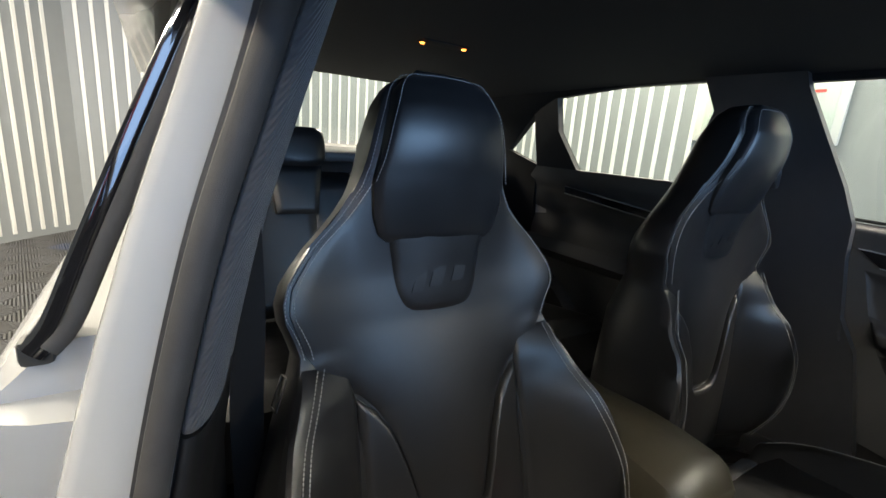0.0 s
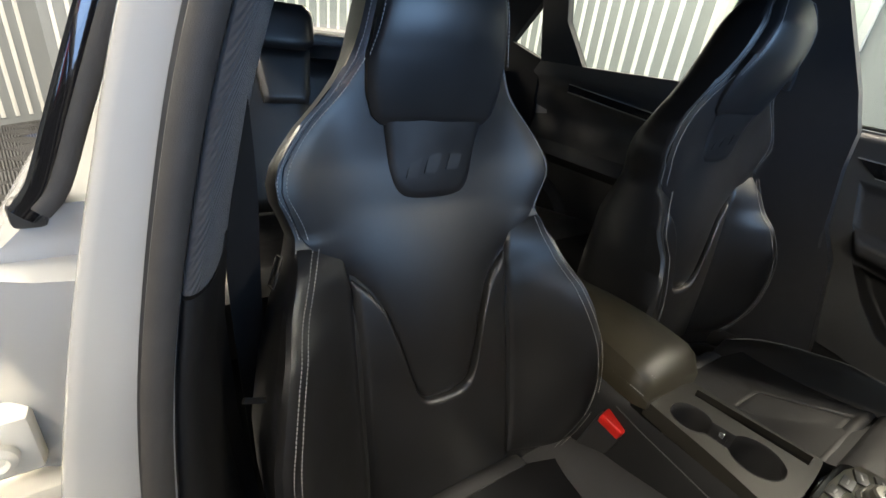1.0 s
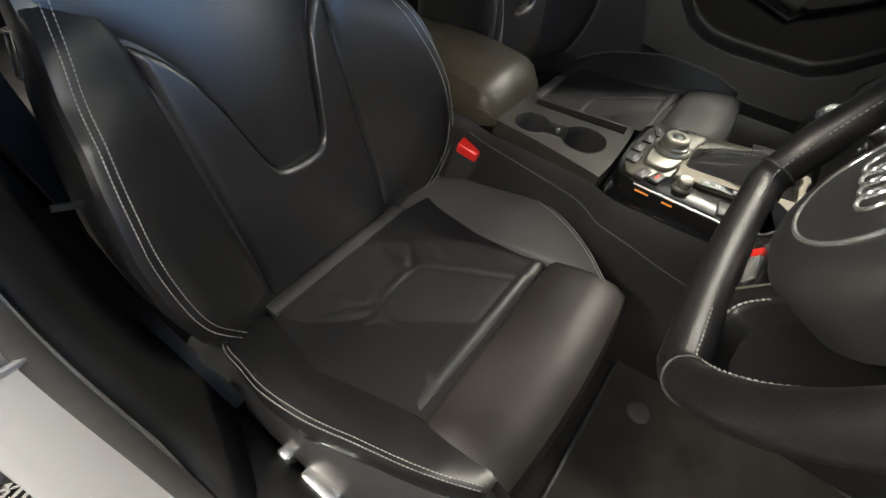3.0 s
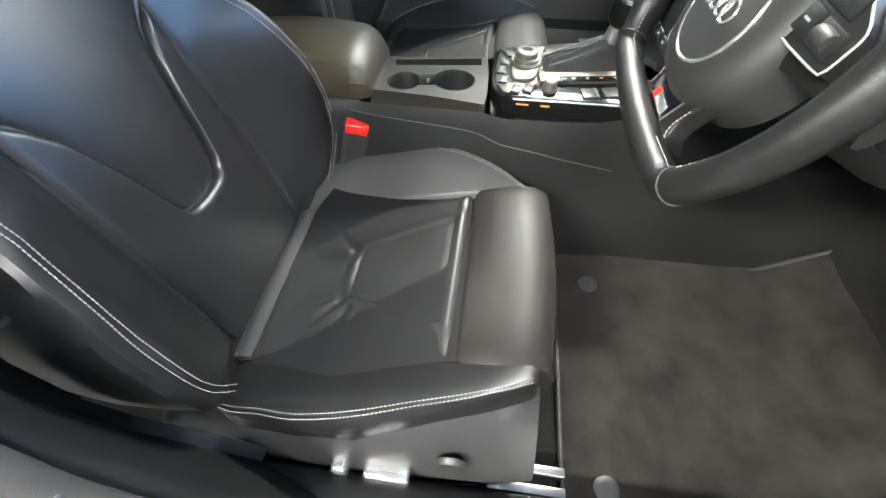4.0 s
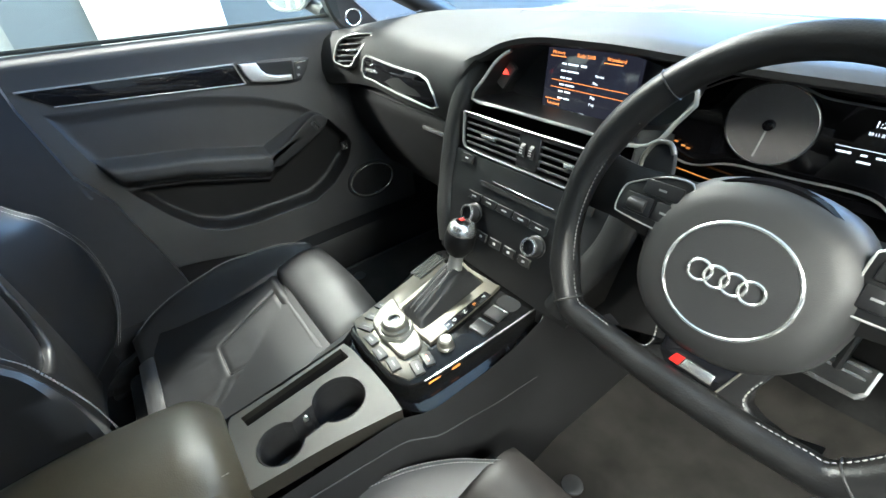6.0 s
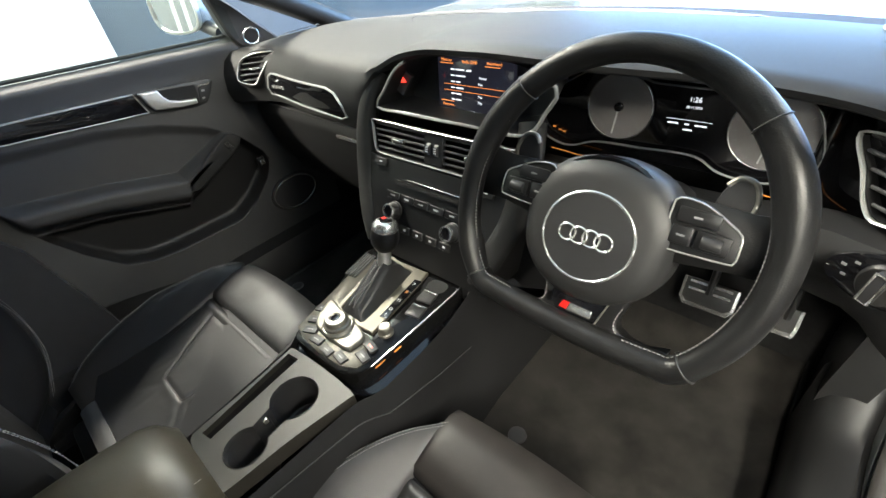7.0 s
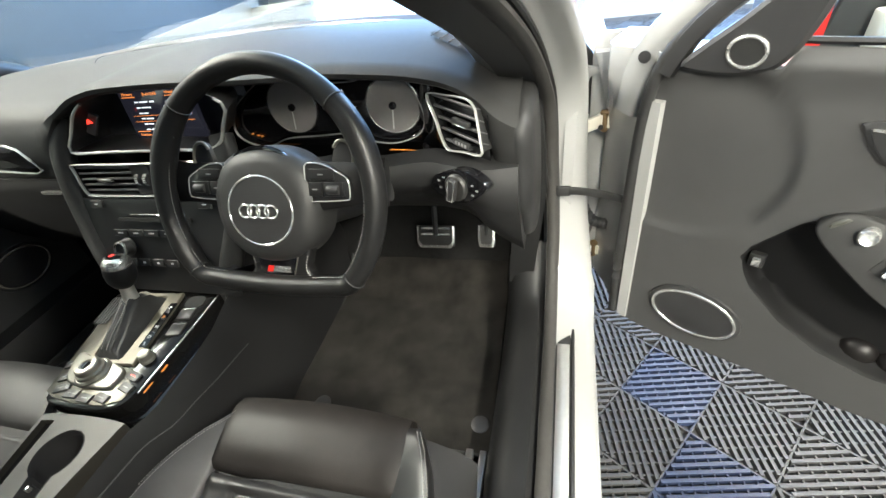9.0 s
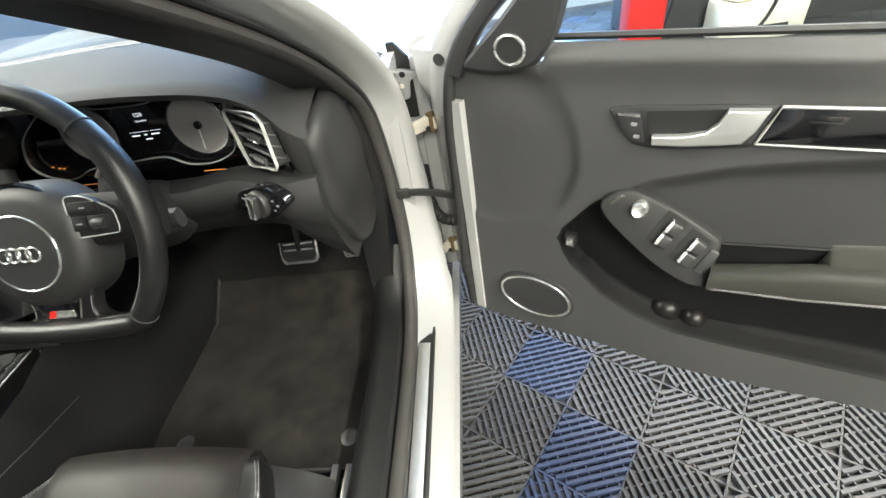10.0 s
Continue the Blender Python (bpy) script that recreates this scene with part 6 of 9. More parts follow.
bm = bmesh.new()
loft(bm, [[m @ Vector((x, y, h)) for x, y in ln] for ln, h in ((shrink(PVO, -0.012), -0.06), (shrink(PVO, -0.007), -0.012), (shrink(PVO, -0.003), -0.001), (PVO, 0.0005))], True, False)
part("vent_bezel", bm, DASH, pv)
bm = bmesh.new()
box(bm, (-0.055, -0.014, -0.006), (-0.028, -0.008, 0.002), 0.002, 2, m)
part("vent_tab", bm, CHROME, pv)

m = basis((0.030, 0.552, 0.857), (1, 0.0, 0), (0, 0.22, 0.97))
cv = vent("air_vent", [(-0.165, 0.034), (-0.02, 0.033), (0.165, 0.034), (0.170, 0.028), (0.166, -0.022), (0.155, -0.034), (0.0, -0.035), (-0.150, -0.034), (-0.164, -0.024), (-0.170, 0.028)], m, 5, dash, "wide centre air vent with silver frame and two thumb wheels")
bm = bmesh.new()
box(bm, (-0.024, -0.030, -0.012), (0.024, 0.030, -0.001), 0.002, 1, m)
mid_v = part("vent_divider", bm, PLASTIC, cv)
for wx in (-0.010, 0.010):
    bm = bmesh.new()
    mm = m @ Matrix.Translation((wx, 0, -0.008)) @ Matrix.Rotation(math.pi / 2, 4, "Y")
    lathe(bm, [(0.012, -0.0045), (0.0135, -0.004), (0.0135, 0.004), (0.012, 0.0045)], mm, 20)
    tw = part("thumb_wheel", bm, PLASTIC_GREY, mid_v)
    for k in (-1, 0, 1):
        bm = bmesh.new()
        box(bm, (wx - 0.003, 0.004 * k - 0.001, 0.0052), (wx + 0.003, 0.004 * k + 0.001, 0.0062), 0, 1, m)
        part("wheel_mark", bm, PRINT, tw)
for wx in (-0.095, 0.095):
    bm = bmesh.new()
    box(bm, (wx - 0.018, -0.004, -0.006), (wx + 0.018, 0.003, 0.003), 0.0015, 2, m)
    part("vent_tab", bm, CHROME, cv)

# centre stack
stack = thing("centre_stack", (0.03, 0.52, 0.64), "black centre stack with disc slot, keys and silver knobs", "control stack")


def stack_y(z):
    return interp(z, (0.63, 0.70, 0.82, 0.91), (0.468, 0.486, 0.538, 0.566))


bm = bmesh.new()
sheet(bm, lambda u, v: (-0.150 + 0.37 * u + 0.02 * (1 - v) * (0.5 - u) * 2, stack_y(0.63 + 0.19 * v) + 0.004, 0.63 + 0.19 * v), 12, 14, 0.10, (0, 1, 0))
face = part("stack_face", bm, POD_BLACK, stack)
ST = lambda x, z: basis((x, stack_y(z), z), (1, 0, 0), (0, (stack_y(z + 0.01) - stack_y(z - 0.01)) / 0.02, 1))  # noqa: E731
bm = bmesh.new()
box(bm, (-0.055, -0.0012, -0.001), (0.085, 0.0012, 0.002), 0.0008, 1, ST(0.03, 0.792))
part("disc_slot", bm, CHROME, face, "thin bright line over the disc slot")
bm = bmesh.new()
box(bm, (-0.085, -0.004, -0.002), (0.095, 0.004, 0.0012), 0, 1, ST(0.03, 0.783))
part("slot_gap", bm, VOID, face)
for x, z in ((-0.105, 0.812), (0.165, 0.812)):
    bm = bmesh.new()
    box(bm, (-0.016, -0.008, -0.001), (0.016, 0.008, 0.003), 0.001, 1, ST(x, z))
    key = part("eject_key", bm, KEY_BLACK, face)
    bm = bmesh.new()
    box(bm, (-0.004, -0.001, 0.003), (0.004, 0.001, 0.0036), 0, 1, ST(x, z))
    part("key_mark", bm, PRINT, key)
for x in (-0.06, -0.02, 0.02, 0.06, 0.10):
    bm = bmesh.new()
    box(bm, (-0.018, -0.007, -0.001), (0.018, 0.007, 0.0022), 0.001, 1, ST(x, 0.757))
    key = part("climate_key", bm, POD_BLACK, face)
    bm = bmesh.new()
    box(bm, (-0.006, -0.001, 0.0022), (0.006, 0.001, 0.0028), 0, 1, ST(x, 0.757))
    part("key_mark", bm, PRINT, key)
    bm = bmesh.new()
    box(bm, (-0.014, -0.008, -0.001), (0.014, 0.008, 0.0035), 0.0015, 1, ST(x * 0.9 + 0.004, 0.700))
    key = part("fan_key", bm, KEY_BLACK, face)
    bm = bmesh.new()
    box(bm, (-0.003, -0.002, 0.0035), (0.003, 0.002, 0.004), 0, 1, ST(x * 0.9 + 0.004, 0.700))
    part("key_mark", bm, PRINT, key)
for x in (-0.048, 0.107):
    bm = bmesh.new()
    lathe(bm, [(0.019, 0.0), (0.019, 0.003), (0.0165, 0.005), (0.0155, 0.020), (0.0135, 0.023), (0.0125, 0.020), (0.0, 0.020)], ST(x, 0.730), 28)
    knob = part("climate_knob", bm, KEY_BLACK, face, "black climate knob with a silver ring")
    bm = bmesh.new()
    lathe(bm, [(0.0156, 0.0185), (0.0160, 0.0205), (0.0148, 0.0236), (0.0125, 0.0238), (0.0122, 0.0205)], ST(x, 0.730), 28)
    part("knob_ring", bm, CHROME, knob)
    bm = bmesh.new()
    lathe(bm, [(0.012, 0.0202), (0.011, 0.0215), (0.0, 0.0215)], ST(x, 0.730), 24)
    part("knob_centre", bm, GLOSS, knob)
for pts in ([(-0.150, 0.615, 0.965), (-0.163, 0.588, 0.925), (-0.170, 0.562, 0.86), (-0.160, 0.530, 0.77), (-0.138, 0.500, 0.70), (-0.118, 0.485, 0.645)],
            [(0.215, 0.60, 0.92), (0.225, 0.57, 0.86), (0.215, 0.535, 0.77), (0.19, 0.50, 0.70), (0.17, 0.485, 0.645)]):
    bm = bmesh.new()
    sweep(bm, curve(pts, 30), ring2(0.022, 0.019, 14, 0.8), (0, 1, 0))
    part("stack_border", bm, DASH, stack, "soft black border of the centre stack")

# display in its hooded recess
display = thing("display", (0.06, 0.63, 0.90), "colour display in a hooded recess with silver surround", "display")
BEZ = smooth_outline([(-0.136, 0.908), (-0.05, 0.906), (0.10, 0.906), (0.212, 0.908), (0.250, 0.950), (0.262, 0.985), (0.18, 1.012), (0.06, 1.012), (-0.02, 1.006), (-0.070, 0.985), (-0.108, 0.945)], 60)
BP = lambda x, z, d=0.0: Vector((x, 0.578 + d + 0.10 * (z - 0.906), z))  # noqa: E731
bm = bmesh.new()
back = [(0.072 + (x - 0.072) * 0.86, 0.954 + (z - 0.954) * 0.94) for x, z in BEZ]
loft(bm, [[BP(x, z, 0.0) for x, z in BEZ], [BP(x, z, 0.075) for x, z in back]], True, False)
bm.faces.new([bm.verts.new(BP(x, z, 0.075)) for x, z in back])
part("display_recess", bm, PLASTIC, display)
bm = bmesh.new()
pts = [BP(x, z, -0.002) for x, z in BEZ]
low = [p for p in pts if not (p.z > 0.993 and -0.04 < p.x < 0.3)]
k0 = max(range(len(low)), key=lambda i: (low[i] - low[i - 1]).length)
low = low[k0:] + low[:k0]
sweep(bm, low, ring2(0.0032, 0.0028, 8), (0, 1, 0))
part("display_surround", bm, SILVER, display, "satin silver surround line")
SM = basis((0.070, 0.636, 0.951), (1, -0.02, 0), (0, 0.12, 1))
bm = bmesh.new()
box(bm, (-0.086, -0.050, -0.01), (0.086, 0.050, 0.001), 0.003, 2, SM)
glassp = part("screen_glass", bm, SCREEN, display, "dark display screen with a radio list")
SH = SM @ Matrix.Translation((0, 0, 0.0016))


def bar(x0, y0, x1, y1, mat, parent, name="screen_line", mm=SH):
    bm = bmesh.new()
    box(bm, (x0, y0, 0), (x1, y1, 0.0003), 0, 1, mm)
    return part(name, bm, mat, parent, smooth=False)


for body, x, y, mat, size in (("Memory", -0.062, 0.041, AMBER_DIM, 0.0075), ("Radio DAB", -0.008, 0.040, AMBER_DIM, 0.0075), ("Functions", -0.060, -0.037, AMBER_DIM, 0.007), ("1:26", 0.0, -0.045, WHITE_LIT, 0.006), ("Waveband", 0.046, 0.041, AMBER_DIM, 0.0075), ("Varied", 0.022, 0.0155, WHITE_LIT, 0.006), ("Pop", 0.016, 0.005, WHITE_LIT, 0.006), ("Pop", 0.016, -0.016, WHITE_LIT, 0.006), ("Pop", 0.016, -0.0265, WHITE_LIT, 0.006)):
    bm = bmesh.new()
    text_mesh(bm, body, SH @ Matrix.Translation((x, y, 0)), size, 0.0001)
    part("screen_text", bm, mat, glassp, smooth=False)
for x0, x1, y in ((-0.078, -0.046, 0.035), (0.026, 0.058, 0.035), (-0.078, -0.046, -0.031)):
    bar(x0, y, x1, y + 0.0012, AMBER_DIM, glassp)
for k, w in enumerate((0.046, 0.050, 0.032, 0.042, 0.034, 0.034)):
    y = 0.026 - 0.0105 * k
    bar(-0.052, y - 0.0011, -0.052 + 0.009, y + 0.0011, WHITE_LIT, glassp, "station_bar")
    bar(-0.040, y - 0.0011, -0.052 + w * 0.7, y + 0.0011, WHITE_LIT, glassp, "station_bar")
    if k == 0:
        bar(-0.015, y - 0.0015, -0.004, y + 0.0015, WHITE_LIT, glassp, "station_bar")
for y in (-0.0002, -0.0112):
    bar(-0.070, y, 0.075, y + 0.0007, AMBER_DIM, glassp)
bm = bmesh.new()
sweep(bm, [BP(-0.085, 0.935, 0.020), BP(-0.062, 0.970, 0.026)], ring2(0.010, 0.004, 10, 0.6), (0, 1, 0))
haz = part("hazard_switch", bm, PLASTIC_GREY, display, "slanted switch block beside the display")
bm = bmesh.new()
text_m = basis(BP(-0.070, 0.960, 0.0145), (1, 0.4, 0), (0, 0, 1))
plate(bm, [(-0.006, -0.004), (0.006, -0.004), (0, 0.006)], text_m, 0.002)
part("hazard_mark", bm, RED_LIT, haz)

# instrument cluster
cluster = thing("instrument_cluster", (0.40, 0.71, 0.85), "instrument cluster with two grey dials and silver outline", "instruments")
bm = bmesh.new()
def face_fn(u, v):
    x = 0.21 + 0.50 * u
    y = interp(x, (0.21, 0.56, 0.60, 0.735), (0.716, 0.712, 0.672, 0.562))
    zt = soft(x, BX, BZ) - 0.016
    return (x, y + 0.012 * (v - 0.5), 0.842 + (zt - 0.842) * v)
sheet(bm, face_fn, 30, 8, 0.02, (0, 1, 0))
part("cluster_panel", bm, GLOSS, cluster, "gloss black instrument panel")
CL = smooth_outline([(0.161, 0.886), (0.178, 0.925), (0.209, 0.950), (0.255, 0.975), (0.299, 0.982), (0.336, 0.972), (0.362, 0.966), (0.446, 0.965), (0.476, 0.972), (0.511, 0.977), (0.546, 0.958), (0.565, 0.927), (0.574, 0.892), (0.56, 0.862), (0.514, 0.846), (0.466, 0.850), (0.428, 0.868), (0.350, 0.866), (0.278, 0.863), (0.24, 0.850), (0.211, 0.848), (0.175, 0.862)], 90)
CP = lambda x, z, d=0.0: Vector((x, 0.700 - d + 0.06 * (z - 0.9), z))  # noqa: E731
bm = bmesh.new()
sweep(bm, [CP(x, z) for x, z in CL], ring2(0.0014, 0.003, 8), (0, 1, 0), True)
part("cluster_outline", bm, SILVER, cluster, "thin silver cluster outline")
bm = bmesh.new()
loft(bm, [[CP(x, z, -0.002) for x, z in CL], [CP(x, z, -0.014) for x, z in shrink(CL, 0.004)]], True, False)
bm.faces.new([bm.verts.new(CP(x, z, -0.014)) for x, z in shrink(CL, 0.004)])
part("cluster_well", bm, GLOSS, cluster)
for gx, gz, swing in ((0.305, 0.922, 262), (0.514, 0.914, 262)):
    gm = basis(CP(gx, gz, -0.010), (1, 0, 0), (0, 0.06, 1))
    bm = bmesh.new()
    lathe(bm, [(0.051, 0.0), (0.051, 0.002), (0.0, 0.002)], gm, 48)
    dial = part("dial", bm, GAUGE, cluster, "grey dial face")
    bm = bmesh.new()
    tube(bm, [gm @ Vector((0.0522 * math.cos(q), 0.0522 * math.sin(q), 0.002)) for q in (2 * math.pi * j / 56 for j in range(56))], 0.0012, 6, True)
    part("dial_ring", bm, CHROME, dial)
    bm = bmesh.new()
    for k in range(17):
        q = radians(-60 + 300 * k / 16)
        mm = gm @ Matrix.Rotation(q, 4, "Z")
        box(bm, (0.042, -0.0005, 0.002), (0.048, 0.0005, 0.0024), 0, 1, mm)
    part("dial_ticks", bm, PRINT_DIM, dial)
    bm = bmesh.new()
    lathe(bm, [(0.0075, 0.0), (0.007, 0.006), (0.004, 0.008), (0.0, 0.008)], gm, 20)
    part("needle_hub", bm, GLOSS, dial)
    bm = bmesh.new()
    mm = gm @ Matrix.Rotation(radians(swing), 4, "Z")
    box(bm, (0.0, -0.0012, 0.0035), (0.044, 0.0012, 0.0048), 0.0004, 1, mm)
    part("needle", bm, PRINT, dial)
MF = basis(CP(0.410, 0.918, -0.012), (1, 0, 0), (0, 0.06, 1))
for body, y, size in (("1:26", 0.026, 0.0100), ("20.11.2024", 0.015, 0.0048)):
    bm = bmesh.new()
    text_mesh(bm, body, MF @ Matrix.Translation((0.002, y, 0.0006)), size, 0.0001)
    part("cluster_text", bm, WHITE_LIT, cluster, smooth=False)
bar(-0.032, -0.004, 0.030, -0.0035, WHITE_LIT, cluster, "cluster_line", MF)
for x0, x1, y in ((-0.030, -0.020, -0.010), (-0.019, -0.015, -0.010), (-0.006, 0.000, -0.010), (0.008, 0.014, -0.010), (0.015, 0.024, -0.010), (-0.007, 0.006, -0.018)):
    bar(x0, y - 0.0011, x1, y + 0.0011, WHITE_LIT, cluster, "cluster_bar", MF)
# Amber reflections in the gloss panel, drawn as two faintly glowing tubes.
bm = bmesh.new()
tube(bm, curve([(0.20, 0.686, 0.842), (0.225, 0.687, 0.840), (0.25, 0.687, 0.838), (0.275, 0.688, 0.837)], 16), 0.0009, 6)
part("amber_glint", bm, AMBER_LINE, cluster, "amber reflection under the instruments, drawn as a glowing line")
bm = bmesh.new()
tube(bm, curve([(0.50, 0.680, 0.840), (0.53, 0.676, 0.841), (0.56, 0.666, 0.844), (0.60, 0.652, 0.850)], 16), 0.0008, 6)
part("amber_glint", bm, AMBER_LINE, cluster)
for x, z in ((0.192, 0.872), (0.204, 0.868), (0.212, 0.866)):
    bm = bmesh.new()
    box(bm, (-0.003, -0.0014, 0), (0.003, 0.0014, 0.0006), 0, 1, basis(CP(x, z, -0.010), (1, 0, 0), (0, 0.06, 1)))
    part("telltale", bm, AMBER_LINE, cluster)

# driver's lower panel
def knee(u, v):
    x = 0.205 + 0.55 * u
    t = v
    yt = interp(x, (0.2, 0.50, 0.60, 0.70, 0.755), (0.615, 0.605, 0.590, 0.548, 0.556))
    zt = interp(x, (0.2, 0.50, 0.60, 0.755), (0.840, 0.842, 0.862, 0.868))
    zb = interp(x, (0.2, 0.50, 0.66, 0.755), (0.70, 0.73, 0.745, 0.665))
    y = yt - 0.014 * math.sin(math.pi * min(1, t * 2)) * (t < 0.5) + 0.12 * max(0, t - 0.45) ** 1.5
    return (x, y, zt + (zb - zt) * t)
bm = bmesh.new()
sheet(bm, knee, 26, 16, 0.05, (0, 1, 0))
part("knee_panel", bm, DASH_LOW, dash, "soft black knee panel")
bm = bmesh.new()
rings = []
for x, k in ((0.744, 0.93), (0.750, 0.985), (0.7545, 1.0), (0.762, 0.985), (0.770, 0.945), (0.775, 0.85), (0.778, 0.70), (0.779, 0.35)):
    o = [(0.564, 0.868), (0.567, 0.910), (0.580, 0.930), (0.65, 0.945), (0.74, 0.935), (0.80, 0.80), (0.78, 0.68), (0.70, 0.655), (0.63, 0.68), (0.585, 0.75), (0.560, 0.80)]
    cy, cz = 0.67, 0.80
    rings.append([Vector((x, cy + (y - cy) * k, cz + (z - cz) * k)) for y, z in smooth_outline(o, 48)])
loft(bm, rings)
part("dash_end", bm, DASH_LOW, dash, "rounded end cap of the dashboard", sharp=80)
# lamp switch
sw = thing("light_switch", (0.657, 0.548, 0.842), "black light switch panel with a silver rotary knob", "light switch")
m = basis((0.657, 0.543, 0.842), (0.88, -0.40, 0), (0, 0.15, 0.99)) @ Matrix.Diagonal((0.82, 0.90, 1.0, 1.0))
bm = bmesh.new()
plate(bm, smooth_outline([(-0.060, 0.0), (-0.045, 0.016), (-0.015, 0.026), (0.0, 0.030), (0.03, 0.032), (0.068, 0.018), (0.068, 0.004), (0.030, -0.024), (0.0, -0.032), (-0.020, -0.030), (-0.052, -0.020)], 44), m, 0.02, 0.003)
base = part("switch_panel", bm, GLOSS, sw)
bm = bmesh.new()
lathe(bm, [(0.025, 0.0), (0.025, 0.005), (0.022, 0.008), (0.0, 0.008)], m @ Matrix.Translation((0.004, 0, 0)), 32)
part("switch_ring", bm, KEY_BLACK, base)
bm = bmesh.new()
box(bm, (-0.008, -0.021, 0.006), (0.008, 0.021, 0.019), 0.004, 3, m @ Matrix.Translation((0.004, 0, 0)) @ Matrix.Rotation(radians(-8), 4, "Z"))
grip = part("switch_knob", bm, SATIN_DARK, base, "dark switch grip with a silver edge")
bm = bmesh.new()
tube(bm, [m @ Matrix.Translation((0.004, 0, 0)) @ Matrix.Rotation(radians(-8), 4, "Z") @ Vector(p) for p in ((-0.0065, -0.019, 0.0185), (-0.0065, 0.019, 0.0185), (0.0065, 0.019, 0.0185), (0.0065, -0.019, 0.0185))], 0.0018, 6, True)
part("grip_edge", bm, CHROME, grip)
for x, y in ((-0.040, 0.004), (-0.028, 0.012), (-0.036, -0.008), (0.040, 0.010), (0.050, 0.002), (0.040, -0.008)):
    bm = bmesh.new()
    box(bm, (x - 0.003, y - 0.0015, 0), (x + 0.003, y + 0.0015, 0.0006), 0, 1, m)
    part("switch_mark", bm, PRINT_DIM, base)

# speaker ring and demister on top of the pad
sp = dash_top(0.625, 0.36)
spk = thing("dash_speaker", sp, "round speaker grille with a bright ring on the dashboard", "speaker")
bm = bmesh.new()
m = basis(sp + Vector((0, 0, 0.002)), (1, 0, -0.06), (0, 1, -0.05))
tube(bm, [m @ Vector((0.046 * math.cos(q), 0.046 * math.sin(q), 0.001)) for q in (2 * math.pi * j / 48 for j in range(48))], 0.0022, 8, True)
part("speaker_ring", bm, SILVER, spk)
bm = bmesh.new()
lathe(bm, [(0.045, -0.004), (0.044, 0.0015), (0.0, 0.003)], m, 40)
part("speaker_grille", bm, DASH, spk)
for side in (1, -1):
    dm = thing("demister_vent", dash_top(0.62, 0.7), "slim slotted demister vent in the dashboard top", "air vent", "demisters")
    a = Vector((0.585, 0.792, 0)) if side > 0 else Vector((-0.60, 0.80, 0))
    b = Vector((0.690, 0.700, 0)) if side > 0 else Vector((-0.74, 0.74, 0))
    rail = []
    for t in np.linspace(0, 1, 12):
        p = a.lerp(b, t)
        x = p.x
        v = (p.y - screen_base_y(x)) / (soft(x, BX, BY) - screen_base_y(x))
        rail.append(dash_top(x, v) + Vector((0, 0, 0.0045)))
    dm.location = rail[6]
    bm = bmesh.new()
    dirv = (rail[-1] - rail[0]).normalized()
    sd = Vector((-dirv.y, dirv.x, 0)) * 0.013
    loft(bm, [[p + sd * w for p, w in zip(rail, [math.sin(math.pi * min(1, max(0.04, t * 1.0))) ** 0.4 for t in np.linspace(0.02, 0.98, 12)])], [p - sd * w for p, w in zip(rail, [math.sin(math.pi * t) ** 0.4 for t in np.linspace(0.02, 0.98, 12)])]], False, False)
    part("demister_slot", bm, VOID, dm)
    for k in range(1, 11, 2):
        bm = bmesh.new()
        p = rail[k] + Vector((0, 0, 0.0015))
        tube(bm, [p - sd * 1.0 + dirv * 0.004, p + sd * 1.0 - dirv * 0.004], 0.0009, 5)
        part("demister_rib", bm, PLASTIC, dm)

